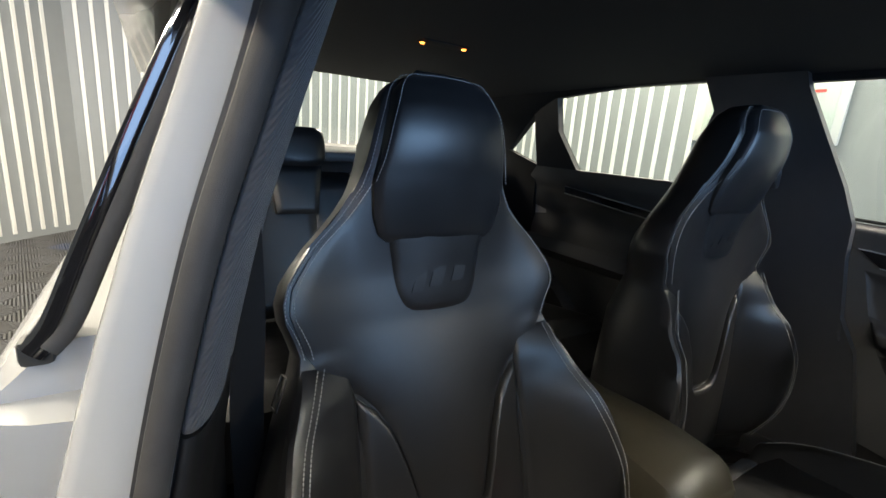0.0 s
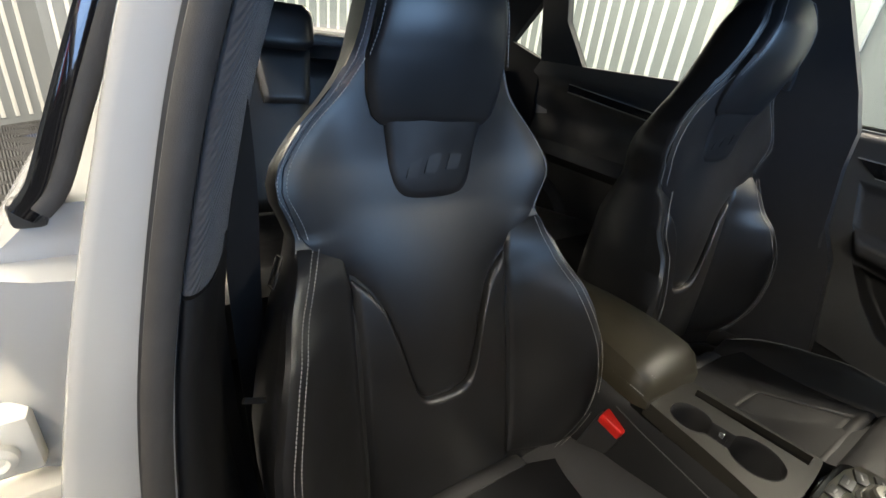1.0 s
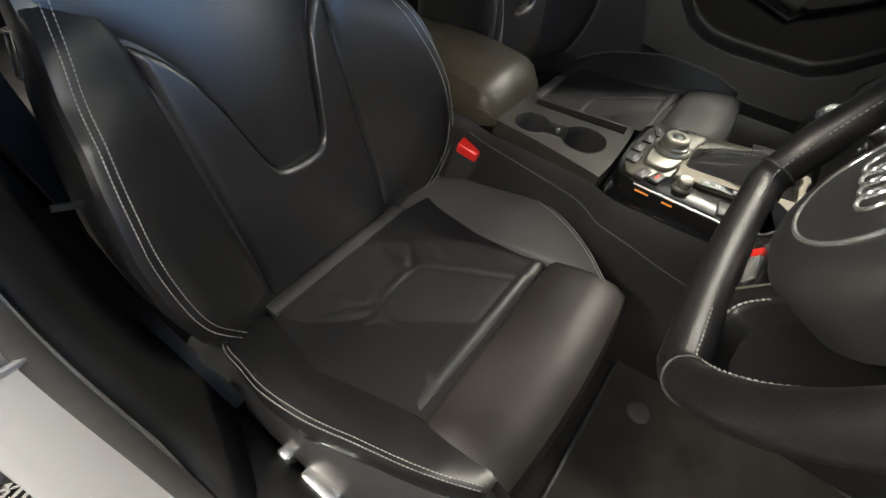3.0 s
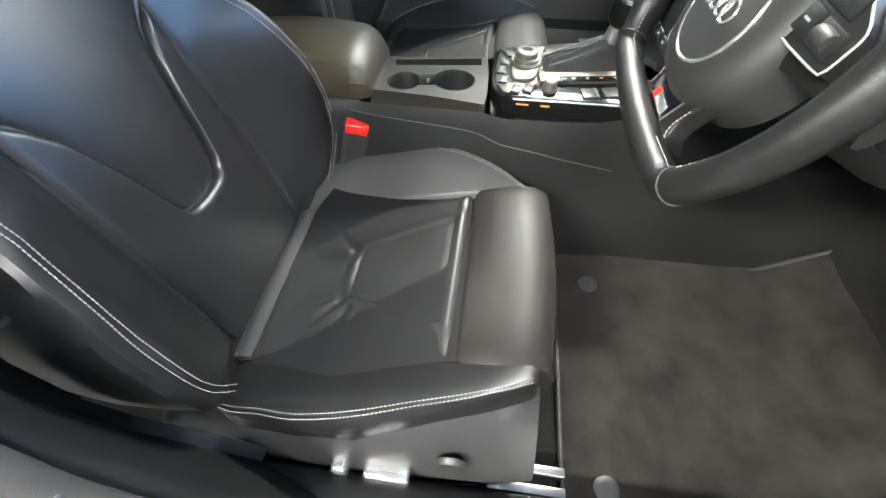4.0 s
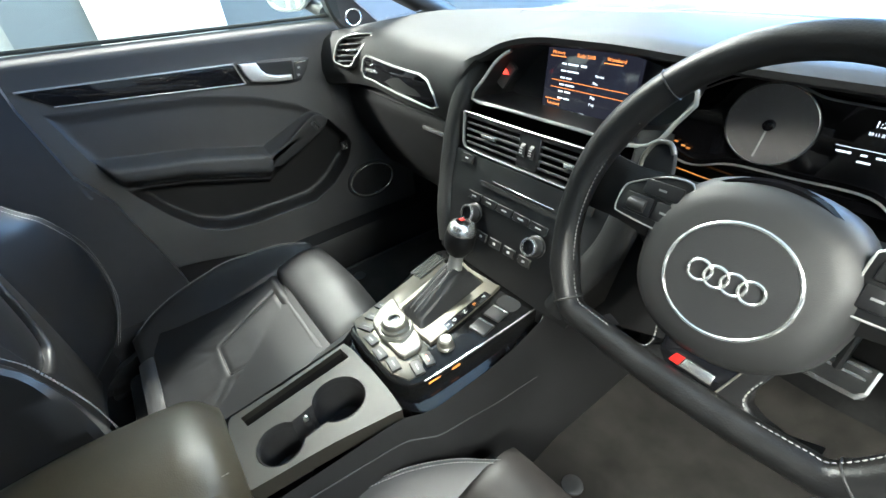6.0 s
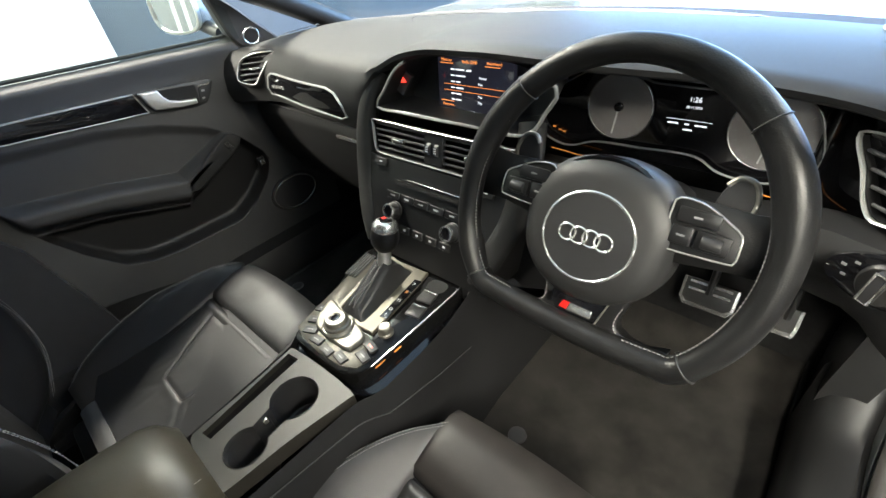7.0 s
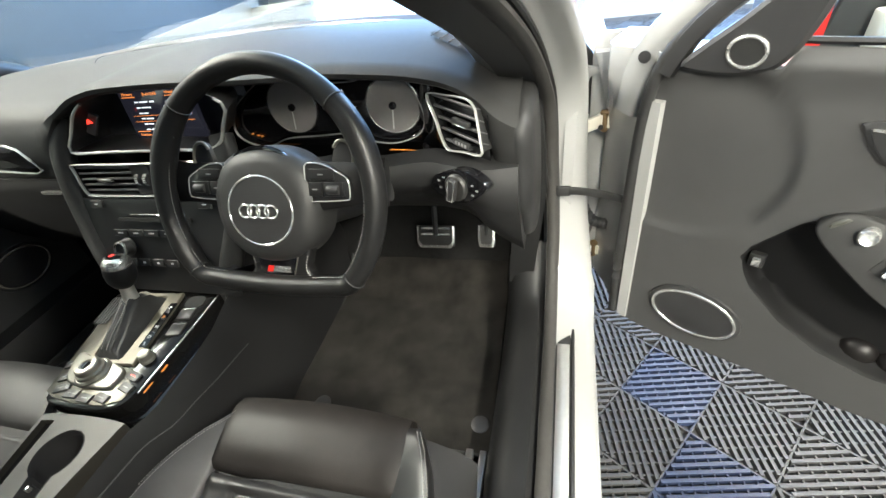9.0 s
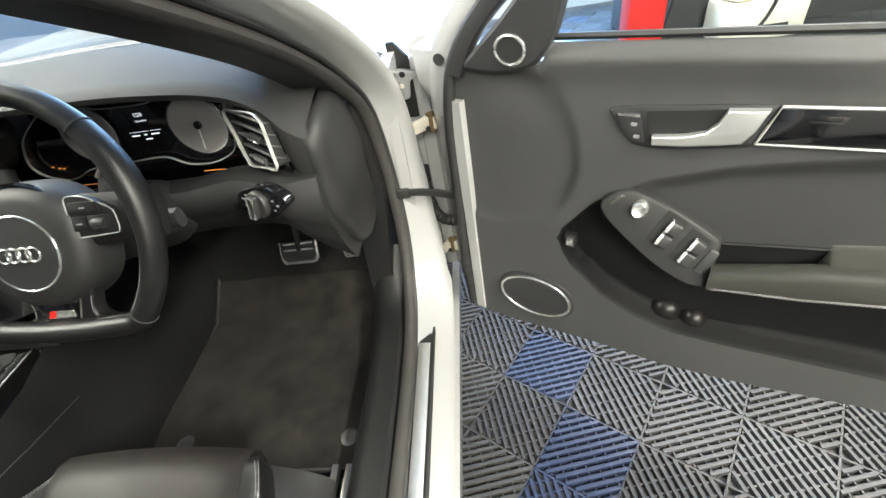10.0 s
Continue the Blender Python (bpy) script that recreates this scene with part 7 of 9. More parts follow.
# pedals
for px0, px1, pz0, pz1, py, kind in ((0.428, 0.535, 0.437, 0.497, 0.885, "brake"), (0.600, 0.645, 0.432, 0.490, 0.90, "accelerator")):
    ped = thing(kind + "_pedal", ((px0 + px1) / 2, py + 0.03, pz0), "black rubber pedal with a steel edge and bars", "pedal", "pedals")
    m = basis(((px0 + px1) / 2, py, (pz0 + pz1) / 2), (1, 0, 0), (0, 0.45, 0.9))
    w, h = (px1 - px0) / 2, (pz1 - pz0) / 2
    bm = bmesh.new()
    plate(bm, smooth_outline([(-w, -h * 0.8), (-w * 0.85, -h), (w * 0.85, -h), (w, -h * 0.8), (w, h * 0.8), (w * 0.9, h), (-w * 0.9, h), (-w, h * 0.8)], 32), m, 0.006, 0.002)
    pl = part("pedal_plate", bm, RUBBER, ped, "black rubber pedal face")
    bm = bmesh.new()
    t = 0.0045 if kind == "brake" else 0.0055
    edge = [(-w - 0.001, h), (-w - 0.001, -h * 0.55), (-w * 0.82, -h - 0.003), (w * 0.82, -h - 0.003), (w + 0.001, -h * 0.55), (w + 0.001, h)]
    inner = [(-w + t, h), (-w + t, -h * 0.45), (-w * 0.74 + t * 0.4, -h + t * 1.3), (w * 0.74 - t * 0.4, -h + t * 1.3), (w - t, -h * 0.45), (w - t, h)]
    rows = [[bm.verts.new(m @ Vector((x, y, z))) for x, y in ln] for ln, z in ((edge, -0.005), (edge, 0.002), (inner, 0.0035), (inner, -0.005))]
    for r0, r1 in zip(rows, rows[1:] + rows[:1]):
        for k in range(5):
            bm.faces.new((r0[k], r0[k + 1], r1[k + 1], r1[k]))
    part("pedal_frame", bm, CHROME, pl, "brushed steel pedal edge", smooth=False)
    bars = [(x, y) for y in (0.22 * h, 0.78 * h) for x in (-0.46 * w, 0.46 * w)] if kind == "brake" else [(0.0, 0.55 * h)]
    for x, y in bars:
        bm = bmesh.new()
        k = w * 0.33 if kind == "brake" else 0.004
        box(bm, (x - k, y - 0.0035, -0.001), (x + k, y + 0.0035, 0.0022), 0.0012, 1, m)
        part("pedal_bar", bm, CHROME, pl)
    bm = bmesh.new()
    tube(bm, [Vector(((px0 + px1) / 2, py + 0.006, (pz0 + pz1) / 2)), Vector(((px0 + px1) / 2, py + 0.05, pz1 + 0.1)), Vector(((px0 + px1) / 2, py + 0.06, 0.72))], 0.008, 8)
    part("pedal_arm", bm, PLASTIC, ped)

# floor mats
for x0, x1, who in ((0.185, 0.700, "driver"), (-0.64, -0.15, "passenger")):
    mat_ob = thing("floor_mat", ((x0 + x1) / 2, 0.6, 0.286), "dark grey carpet floor mat with bound edge", "floor mat", "floor mats")
    def mat_fn(u, v):
        y = 0.375 + 0.55 * v
        w = 1 - 0.06 * max(0, v - 0.6) / 0.4
        x = (x0 + x1) / 2 + (x1 - x0) / 2 * (2 * u - 1) * w
        rise = max(0, y - 0.80) * 0.9
        return (x, y, 0.296 + rise + 0.0025 * noise.noise(Vector((x * 9, y * 9, 3))))
    bm = bmesh.new()
    sheet(bm, mat_fn, 30, 36, 0.008, (0, 0, -1))
    part("mat_surface", bm, MAT_CARPET, mat_ob)
    bm = bmesh.new()
    edge = [Vector(mat_fn(u, 0)) for u in np.linspace(0, 1, 12)] + [Vector(mat_fn(1, v)) for v in np.linspace(0.05, 1, 16)] + [Vector(mat_fn(u, 1)) for u in np.linspace(0.95, 0, 12)] + [Vector(mat_fn(0, v)) for v in np.linspace(0.95, 0.05, 16)]
    tube(bm, edge, 0.0045, 6, True)
    part("mat_binding", bm, RUBBER, mat_ob)
    for bx in ((0.276, 0.662) if who == "driver" else (-0.22, -0.58)):
        bm = bmesh.new()
        lathe(bm, [(0.020, 0.0), (0.0195, 0.004), (0.016, 0.006), (0.008, 0.0055), (0.0, 0.0055)], pose(bx, 0.443, 0.295), 28)
        part("mat_fastener", bm, PLASTIC_GREY, mat_ob, "round grey mat fastener")

# ---- doors ----
CURVE_S, CURVE_Z = (0.196, 0.20, 0.256, 0.335, 0.436, 0.519, 0.576, 1.0), (0.63, 0.655, 0.728, 0.788, 0.829, 0.851, 0.863, 0.90)
POCK_S, POCK_Z = (0.193, 0.205, 0.223, 0.282, 0.349, 0.423, 0.518, 0.693, 1.0), (0.64, 0.60, 0.57, 0.515, 0.48, 0.466, 0.476, 0.50, 0.53)
ARML_S, ARML_Z = (0.19, 0.264, 0.281, 0.439, 0.46, 0.655, 1.0), (0.78, 0.742, 0.702, 0.615, 0.596, 0.655, 0.72)
ARMT_S, ARMT_Z = (0.19, 0.264, 0.302, 0.453, 0.576, 0.623, 1.0), (0.79, 0.745, 0.758, 0.696, 0.726, 0.739, 0.80)
RIDGE_S, RIDGE_T, RIDGE_B = (0.44, 0.4475, 0.56, 0.64, 1.0), (0.664, 0.667, 0.707, 0.728, 0.81), (0.626, 0.630, 0.652, 0.674, 0.752)
LOW_S, LOW_Z = (-0.02, 0.03, 0.08, 0.275, 0.42, 0.543, 0.623, 0.726, 1.0), (0.372, 0.352, 0.349, 0.364, 0.366, 0.386, 0.406, 0.43, 0.47)


def ss(x):
    x = min(1.0, max(0.0, x))
    return 3 * x * x - 2 * x**3


REAR_END = False


def grip_depth(s, z):
    """The sloping plane of the driver's switch panel."""
    return 0.008 - 0.43 * (0.369 * (s - 0.304) + 0.929 * (z - 0.757))


def door_lines(s):
    """Heights of the moulded lines: curve top, pocket edge, armrest's lower and upper edge."""
    top, pl, al, at = (interp(s, a, b) for a, b in ((CURVE_S, CURVE_Z), (POCK_S, POCK_Z), (ARML_S, ARML_Z), (ARMT_S, ARMT_Z)))
    if REAR_END:
        pl = max(pl, interp(s, (0.60, 0.68, 0.74, 0.785, 0.811, 0.845, 0.87), (0.48, 0.52, 0.59, 0.66, 0.709, 0.80, 0.90)))
        al, at = max(al, pl), max(at, pl)
    else:
        al = interp(s, (0.19, 0.264, 0.291, 0.361, 0.414, 0.449) + RIDGE_S[2:], (0.78, 0.742, 0.708, 0.656, 0.629, 0.628) + RIDGE_B[2:])
        at = interp(s, (0.19, 0.264, 0.301, 0.325, 0.445, 0.452) + RIDGE_S[2:], (0.79, 0.748, 0.764, 0.762, 0.706, 0.680) + tuple(z + 0.012 for z in RIDGE_T[2:]))
        at = max(al, at - 0.075 * ss((s - 0.446) / 0.008) * ss((0.576 - s) / 0.014))
    return top, min(pl, top), al, at


def door_depth(s, z):
    top, pl, al, at = door_lines(s)
    inside = ss((s - 0.192) / 0.024) * ss((top - z) / 0.030) * ss((z - pl) / (0.026 if REAR_END else 0.014))
    d = -0.012 * inside
    arm = ss((s - 0.27) / 0.03) * ss((z - al) / (0.045 if REAR_END else 0.02)) * ss((at - z) / 0.02)
    below = ss((al - z) / 0.02) * inside
    d -= 0.030 * below
    if REAR_END or s > 0.452:
        d += 0.052 * arm
    else:
        d += min(0.052 * arm, max(0.0, grip_depth(s, z) + 0.004))
    belt = 0.98 + 0.034 * (s - 0.17)
    d += 0.012 * ss(1 - (belt - z) / 0.07) - 0.02 * ss(1 - (belt - z) / 0.02)
    d -= 0.008 * ss((0.166 - math.hypot(s - 0.065, z - 0.800)) / 0.018) * ss((z - 0.56) / 0.14)
    return d


def build_door(name, M, label, window=True, upto=1.0):
    door = thing(name, M @ Vector((0.0, 0.5, -0.03)), label, "car door", "front doors")
    P = lambda s, z, d=0.0: M @ Vector((s, z, d))  # noqa: E731
    D = lambda s, z, e=0.0: M @ Vector((s, z, door_depth(s, z) + e))  # noqa: E731
    # trim built in bands that follow the moulded lines
    cols = sorted(set([-0.015 + 0.012 * k for k in range(17)] + [0.193 + 0.005 * k for k in range(22)] + [round(0.303 + (upto - 0.303) * k / 60, 5) for k in range(61)] + [0.440 + 0.003 * k for k in range(50)]))
    bands = (("lower_trim", 16), ("door_pocket", 20), ("door_armrest", 18), ("door_insert", 24), ("door_trim", 26))
    lines = []
    for s0 in cols:
        zl, zh = interp(s0, LOW_S, LOW_Z), 0.98 + 0.034 * (s0 - 0.17)
        if s0 < 0.17:
            zh = interp(s0, (-0.015, 0.03, 0.10, 0.17), (0.90, 0.945, 0.942, 0.955))
        top, pl, al, at = door_lines(s0)
        at = min(at, top)
        al = min(al, at)
        lines.append((zl, min(pl, al), al, at, top, zh))
    mats = {"door_trim": DOOR_SKIN, "lower_trim": DOOR_SKIN, "door_insert": DOOR_INSERT, "door_armrest": DOOR_INSERT if REAR_END else DOOR_ARM, "door_pocket": TRIM_BLACK if REAR_END else RECESS_DARK}
    names = {"door_trim": "soft grey-black upper door trim", "lower_trim": "lower door trim", "door_insert": "smooth dark door insert", "door_armrest": "padded leather door armrest", "door_pocket": "deep black door pocket"}
    made = {}
    for b, (reg, n) in enumerate(bands):
        bm = bmesh.new()
        rows = []
        for s0, ln in zip(cols, lines):
            rows.append([bm.verts.new(D(s0, ln[b] + (ln[b + 1] - ln[b]) * (1 - math.cos(math.pi * k / n)) / 2)) for k in range(n + 1)])
        for i in range(len(cols) - 1):
            if lines[i][b + 1] - lines[i][b] < 0.0005 and lines[i + 1][b + 1] - lines[i + 1][b] < 0.0005:
                continue
            for k in range(n):
                bm.faces.new((rows[i][k], rows[i + 1][k], rows[i + 1][k + 1], rows[i][k + 1]))
        bmesh.ops.remove_doubles(bm, verts=bm.verts, dist=0.0001)
        made[reg] = part(reg, bm, mats[reg], door, names[reg], sharp=60)
    trim = made["door_trim"]
    # shell
    bm = bmesh.new()
    loft(bm, [[P(s, z, d) for s, z in ((-0.06, 0.37), (0.03, 0.365), (0.45, 0.385), (upto, 0.48), (upto, 0.935), (-0.02, 0.935), (-0.06, 0.80))] for d in (-0.062, -0.08, -0.16)])
    part("door_shell", bm, WHITE_PAINT, door, "white painted door shell")
    if window:
        bm = bmesh.new()
        bm.faces.new([bm.verts.new(P(s, z, -0.03)) for s, z in ((0.15, 0.96), (0.20, 1.05), (0.50, 1.28), (0.75, 1.34), (upto, 1.34), (upto, 0.985))])
        pane = part("door_window", bm, GLASS, door, "door window pane")
        pane.visible_shadow = False
    bm = bmesh.new()
    tube(bm, curve([P(0.165, 0.985, -0.016), P(0.5, 0.996, -0.016), P(upto, 1.012, -0.016)], 20), 0.005, 6)
    part("window_seal", bm, RUBBER, door, "black window seal")
    # mirror corner with tweeter
    bm = bmesh.new()
    tri = smooth_outline([(0.036, 0.944), (0.060, 0.975), (0.10, 1.012), (0.150, 1.062), (0.205, 1.10), (0.196, 1.04), (0.182, 0.99), (0.166, 0.962), (0.148, 0.948), (0.10, 0.938)], 50)
    loft(bm, [[P(s, z, d) for s, z in ln] for ln, d in ((tri, -0.02), (tri, 0.006), (shrink(tri, 0.006), 0.012))])
    corner = part("mirror_corner", bm, PLASTIC, door, "black mirror corner trim")
    bm = bmesh.new()
    tube(bm, [P(0.120 + 0.0235 * math.cos(q), 0.974 + 0.0205 * math.sin(q), 0.013) for q in (2 * math.pi * j / 40 for j in range(40))], 0.0030, 8, True)
    part("tweeter_ring", bm, CHROME, corner, "bright tweeter ring")
    bm = bmesh.new()
    lathe(bm, [(0.0215, 0.010), (0.0205, 0.0135), (0.0, 0.0145)], M @ Matrix.Translation((0.120, 0.974, 0)), 32)
    part("tweeter_grille", bm, VOID, corner)
    # speaker
    ring = [(0.149 + 0.082 * math.cos(q), 0.456 + 0.034 * REAR_END + 0.058 * math.sin(q)) for q in (2 * math.pi * j / 56 for j in range(56))]
    bm = bmesh.new()
    loft(bm, [[D(s, z, e) for s, z in ln] for ln, e in ((shrink(ring, -0.008), -0.004), (shrink(ring, -0.006), 0.004), (shrink(ring, 0.0), 0.006))])
    spk = part("door_speaker", bm, PLASTIC, door, "black door speaker grille")
    bm = bmesh.new()
    sweep(bm, [D(s, z, 0.0065) for s, z in shrink(ring, 0.004)], ring2(0.0036, 0.0026, 8), M.to_3x3() @ Vector((0, 0, 1)), True)
    part("speaker_ring", bm, CHROME, spk, "thin bright speaker ring")
    # handle
    bez = [(0.268, 0.894), (0.280, 0.899), (0.312, 0.903), (0.461, 0.917), (0.447, 0.861), (0.40, 0.851), (0.335, 0.842), (0.304, 0.845), (0.284, 0.866)]
    fine = [(p.x, p.y) for p in (Vector((*bez[i], 0)).lerp(Vector((*bez[(i + 1) % len(bez)], 0)), k / 4) for i in range(len(bez)) for k in range(4))]
    bm = bmesh.new()
    loft(bm, [[D(s, z, e) for s, z in ln] for ln, e in ((fine, -0.006), (fine, 0.004), (shrink(fine, 0.002), 0.0055))])
    hb = part("handle_bezel", bm, PLASTIC, door, "grey handle surround")
    cup = [(0.322, 0.853), (0.318, 0.897), (0.445, 0.911), (0.432, 0.866), (0.39, 0.858)]
    bm = bmesh.new()
    plate(bm, cup[::-1], M @ Matrix.Translation((0, 0, 0.0062)), 0.002)
    part("handle_cup", bm, VOID, hb)
    lev = [(0.330, 0.865), (0.331, 0.852), (0.37, 0.855), (0.410, 0.862), (0.436, 0.868), (0.446, 0.885), (0.455, 0.9145), (0.412, 0.9105), (0.405, 0.892), (0.394, 0.879), (0.37, 0.871)]
    bm = bmesh.new()
    plate(bm, lev, M @ Matrix.Translation((0, 0, 0.018)), 0.011, 0.004, 3)
    part("door_lever", bm, ALU, hb, "satin silver door lever")
    bm = bmesh.new()
    plate(bm, [(0.279, 0.890), (0.310, 0.894), (0.321, 0.851), (0.305, 0.851), (0.292, 0.865)][::-1], M @ Matrix.Translation((0, 0, 0.0085)), 0.004, 0.001)
    lk = part("lock_keys", bm, PLASTIC, hb, "black lock keys")
    for y in (0.877, 0.859):
        bm = bmesh.new()
        box(bm, (0.300 + (0.877 - y) * 0.3, y - 0.002, 0.0083), (0.308 + (0.877 - y) * 0.3, y + 0.003, 0.0092), 0, 1, M)
        part("key_mark", bm, PRINT_DIM, lk)
    bm = bmesh.new()
    box(bm, (0.281, 0.8885, 0.0082), (0.310, 0.8925, 0.0096), 0, 1, M)
    part("key_edge", bm, CHROME, lk)
    # inlay
    end = min(upto, 0.892)
    inl = [(0.467, 0.9145), (end, 0.9145 + 0.06 * (end - 0.467)), (end - 0.05 * REAR_END, 0.870 + 0.06 * (end - 0.45) + 0.005 * REAR_END), (0.452, 0.866)]
    bm = bmesh.new()
    plate(bm, inl[::-1], M @ Matrix.Translation((0, 0, 0.004)), 0.006, 0.001)
    il = part("gloss_inlay", bm, GLOSS, door, "gloss black door inlay with bright edges")
    bm = bmesh.new()
    tube(bm, [P(end, 0.915 + 0.06 * (end - 0.467), 0.005), P(0.465, 0.9155, 0.005), P(0.450, 0.865, 0.005)], 0.0022, 6)
    part("inlay_line", bm, SILVER, il)
    bm = bmesh.new()
    tube(bm, [P(0.452, 0.865, 0.005), P(end - 0.05 * REAR_END, 0.869 + 0.06 * (end - 0.45) + 0.005 * REAR_END, 0.005)], 0.0016, 6)
    part("inlay_line", bm, SILVER, il)
    # switch plate on the grip
    swo = [(0.266, 0.735), (0.285, 0.752), (0.304, 0.757), (0.33, 0.745), (0.40, 0.702), (0.455, 0.676), (0.458, 0.645), (0.43, 0.640), (0.36, 0.672), (0.281, 0.712)] if REAR_END else smooth_outline([(0.271, 0.737), (0.279, 0.752), (0.301, 0.7645), (0.325, 0.762), (0.385, 0.739), (0.442, 0.708), (0.4505, 0.700), (0.4505, 0.67), (0.449, 0.635), (0.441, 0.6305), (0.414, 0.6335), (0.361, 0.660), (0.291, 0.712)], 56)
    bm = bmesh.new()
    G = M @ Matrix.Translation((0, 0, 0.040)) if REAR_END else M @ Matrix(((1, 0, 0, 0), (0, 1, 0, 0), (-0.1587, -0.3995, 1, grip_depth(0, 0)), (0, 0, 0, 1)))
    plate(bm, swo[::-1], G, 0.014 if REAR_END else 0.04, 0.005, 3)
    swp = part("grip_panel", bm, DASH, door, "dark grey grip panel with window switches")
    T = lambda s, z: G @ Matrix.Translation((s, z, 0)) @ Matrix.Rotation(radians(-27), 4, "Z")  # noqa: E731
    if not REAR_END:
        bm = bmesh.new()
        lathe(bm, [(0.0125, 0.0), (0.0125, 0.008), (0.010, 0.011), (0.006, 0.009), (0.0, 0.009)], T(0.331, 0.742), 24)
        part("mirror_knob", bm, CHROME, swp, "silver mirror adjuster knob")
    small = Matrix.Scale(0.6 if REAR_END else 1.0, 4)
    for s, z in ((0.375, 0.711), (0.412, 0.688)) if not REAR_END else ((0.308, 0.728),):
        bm = bmesh.new()
        box(bm, (-0.017, -0.026, -0.001), (0.017, 0.026, 0.001), 0, 1, T(s, z) @ small)
        well = part("switch_well", bm, VOID, swp)
        for dy in (-0.011, 0.011):
            bm = bmesh.new()
            box(bm, (-0.004, dy - 0.009, 0.0), (0.015, dy + 0.009, 0.009), 0.002, 2, T(s, z) @ small)
            key = part("window_switch", bm, PLASTIC, well)
            bm = bmesh.new()
            box(bm, (-0.005, dy - 0.009, 0.0), (0.001, dy + 0.009, 0.0105), 0.001, 1, T(s, z) @ small)
            part("switch_edge", bm, CHROME, key)
    if not REAR_END:
        bm = bmesh.new()
        box(bm, (-0.007, -0.020, -0.001), (0.007, 0.020, 0.002), 0.002, 2, T(0.438, 0.672))
        part("child_lock_key", bm, PLASTIC, swp)
    # pull handle and stitched roll of the armrest
    if REAR_END:
        for e in (0.012, 0.020):
            bm = bmesh.new()
            stitches(bm, [D(s, interp(s, ARML_S, ARML_Z) + e, 0.001) for s in np.linspace(0.475, 0.76, 20)])
            part("stitching", bm, THREAD, made["door_armrest"])
    else:
        # Dark plate over the hollow's back wall stands in for its shade.
        bm = bmesh.new()
        plate(bm, [(0.450, 0.600), (0.575, 0.630), (0.579, 0.716), (0.570, 0.7165), (0.456, 0.692), (0.450, 0.690)], M @ Matrix.Translation((0, 0, -0.008)), 0.003)
        part("grip_hollow", bm, RECESS_DARK, made["door_armrest"], "pull handle hollow, its shade given by a dark plate")
        bm = bmesh.new()
        tube(bm, curve([P(0.452, 0.692, -0.006), P(0.50, 0.7025, -0.006), P(0.578, 0.7185, -0.006)], 10), 0.0016, 6)
        part("hollow_edge", bm, PLASTIC, made["door_armrest"])
        bm = bmesh.new()
        rings = []
        for s0 in np.linspace(0.447, upto, 40):
            zt, zb = interp(s0, RIDGE_S, RIDGE_T), interp(s0, RIDGE_S, RIDGE_B)
            rings.append([P(s0, (zt + zb) / 2 + b * (zt - zb) / 2, 0.026 + a) for a, b in ring2(0.018, 1.0, 20, 0.62)])
        loft(bm, rings)
        roll = part("armrest_roll", bm, DOOR_ARM, door, "padded leather armrest roll with a double seam")
        for e in (0.003, 0.009):
            bm = bmesh.new()
            stitches(bm, [P(s0, interp(s0, RIDGE_S, RIDGE_B) + e, 0.0430 if e > 0.005 else 0.0395) for s0 in np.linspace(0.452, 0.95, 24)], 0.0050, 0.0044, 0.0009)
            part("stitching", bm, THREAD, roll)
    # boot release
    bm = bmesh.new()
    box(bm, (0.205, 0.612, -0.02), (0.229, 0.640, -0.006), 0.003, 2, M)
    bt = part("boot_switch", bm, VOID, made["door_pocket"])
    bm = bmesh.new()
    box(bm, (0.211, 0.617, -0.008), (0.224, 0.635, -0.001), 0.002, 2, M)
    part("boot_key", bm, CHROME, bt)
    return door, P, D


DOOR_M = basis((0.96, 0.741, 0), (0.867, -0.498, 0), (0, 0, 1))
door_r, P, D = build_door("front_door", DOOR_M, "open white front door with black inner trim and silver handle")
# bottle holder bumps in the pocket
for s0, z0, r0 in ((0.400, 0.478, 0.030), (0.449, 0.478, 0.024)):
    bm = bmesh.new()
    lathe(bm, [(r0, -0.06), (r0 * 0.97, -0.040), (r0 * 0.82, -0.030), (r0 * 0.5, -0.023), (0.0, -0.020)], DOOR_M @ Matrix.Translation((s0, z0, 0)), 24)
    part("pocket_boss", bm, POCKET_GLOSS, door_r, "rounded glossy bump in the door pocket")
bm = bmesh.new()
rings = []
for z in (0.37, 0.45, 0.60, 0.76, 0.84, 0.90, 0.94, 0.955):
    k = ss((z - 0.80) / 0.12)
    line = [(-0.150, -0.165), (-0.126, -0.108), (-0.090, -0.078), (-0.050, -0.048), (-0.012, -0.024), (-0.002, -0.012), (-0.002, -0.06), (-0.05, -0.165)]
    high = [(-0.116, -0.15), (-0.106, -0.055), (-0.098, -0.040), (-0.050, -0.033), (-0.012, -0.026), (-0.002, -0.012), (-0.002, -0.06), (-0.05, -0.15)]
    rings.append([P(a[0] + (b[0] - a[0]) * k, z, a[1] + (b[1] - a[1]) * k) for a, b in zip(line, high)])
loft(bm, rings)
part("door_face", bm, WHITE_PAINT, door_r, "white front face of the door")
# front edge of the door: white fold, seal and hinges
bm = bmesh.new()
loft(bm, [[P(s, z, d) for s, d in ((-0.006, -0.004), (-0.004, 0.004), (0.017, 0.005), (0.020, -0.004), (0.021, -0.05), (-0.008, -0.05))] for z in (0.36, 0.45, 0.60, 0.75, 0.884)])
part("edge_fold", bm, WHITE_PAINT, door_r, "white folded door edge")
bm = bmesh.new()
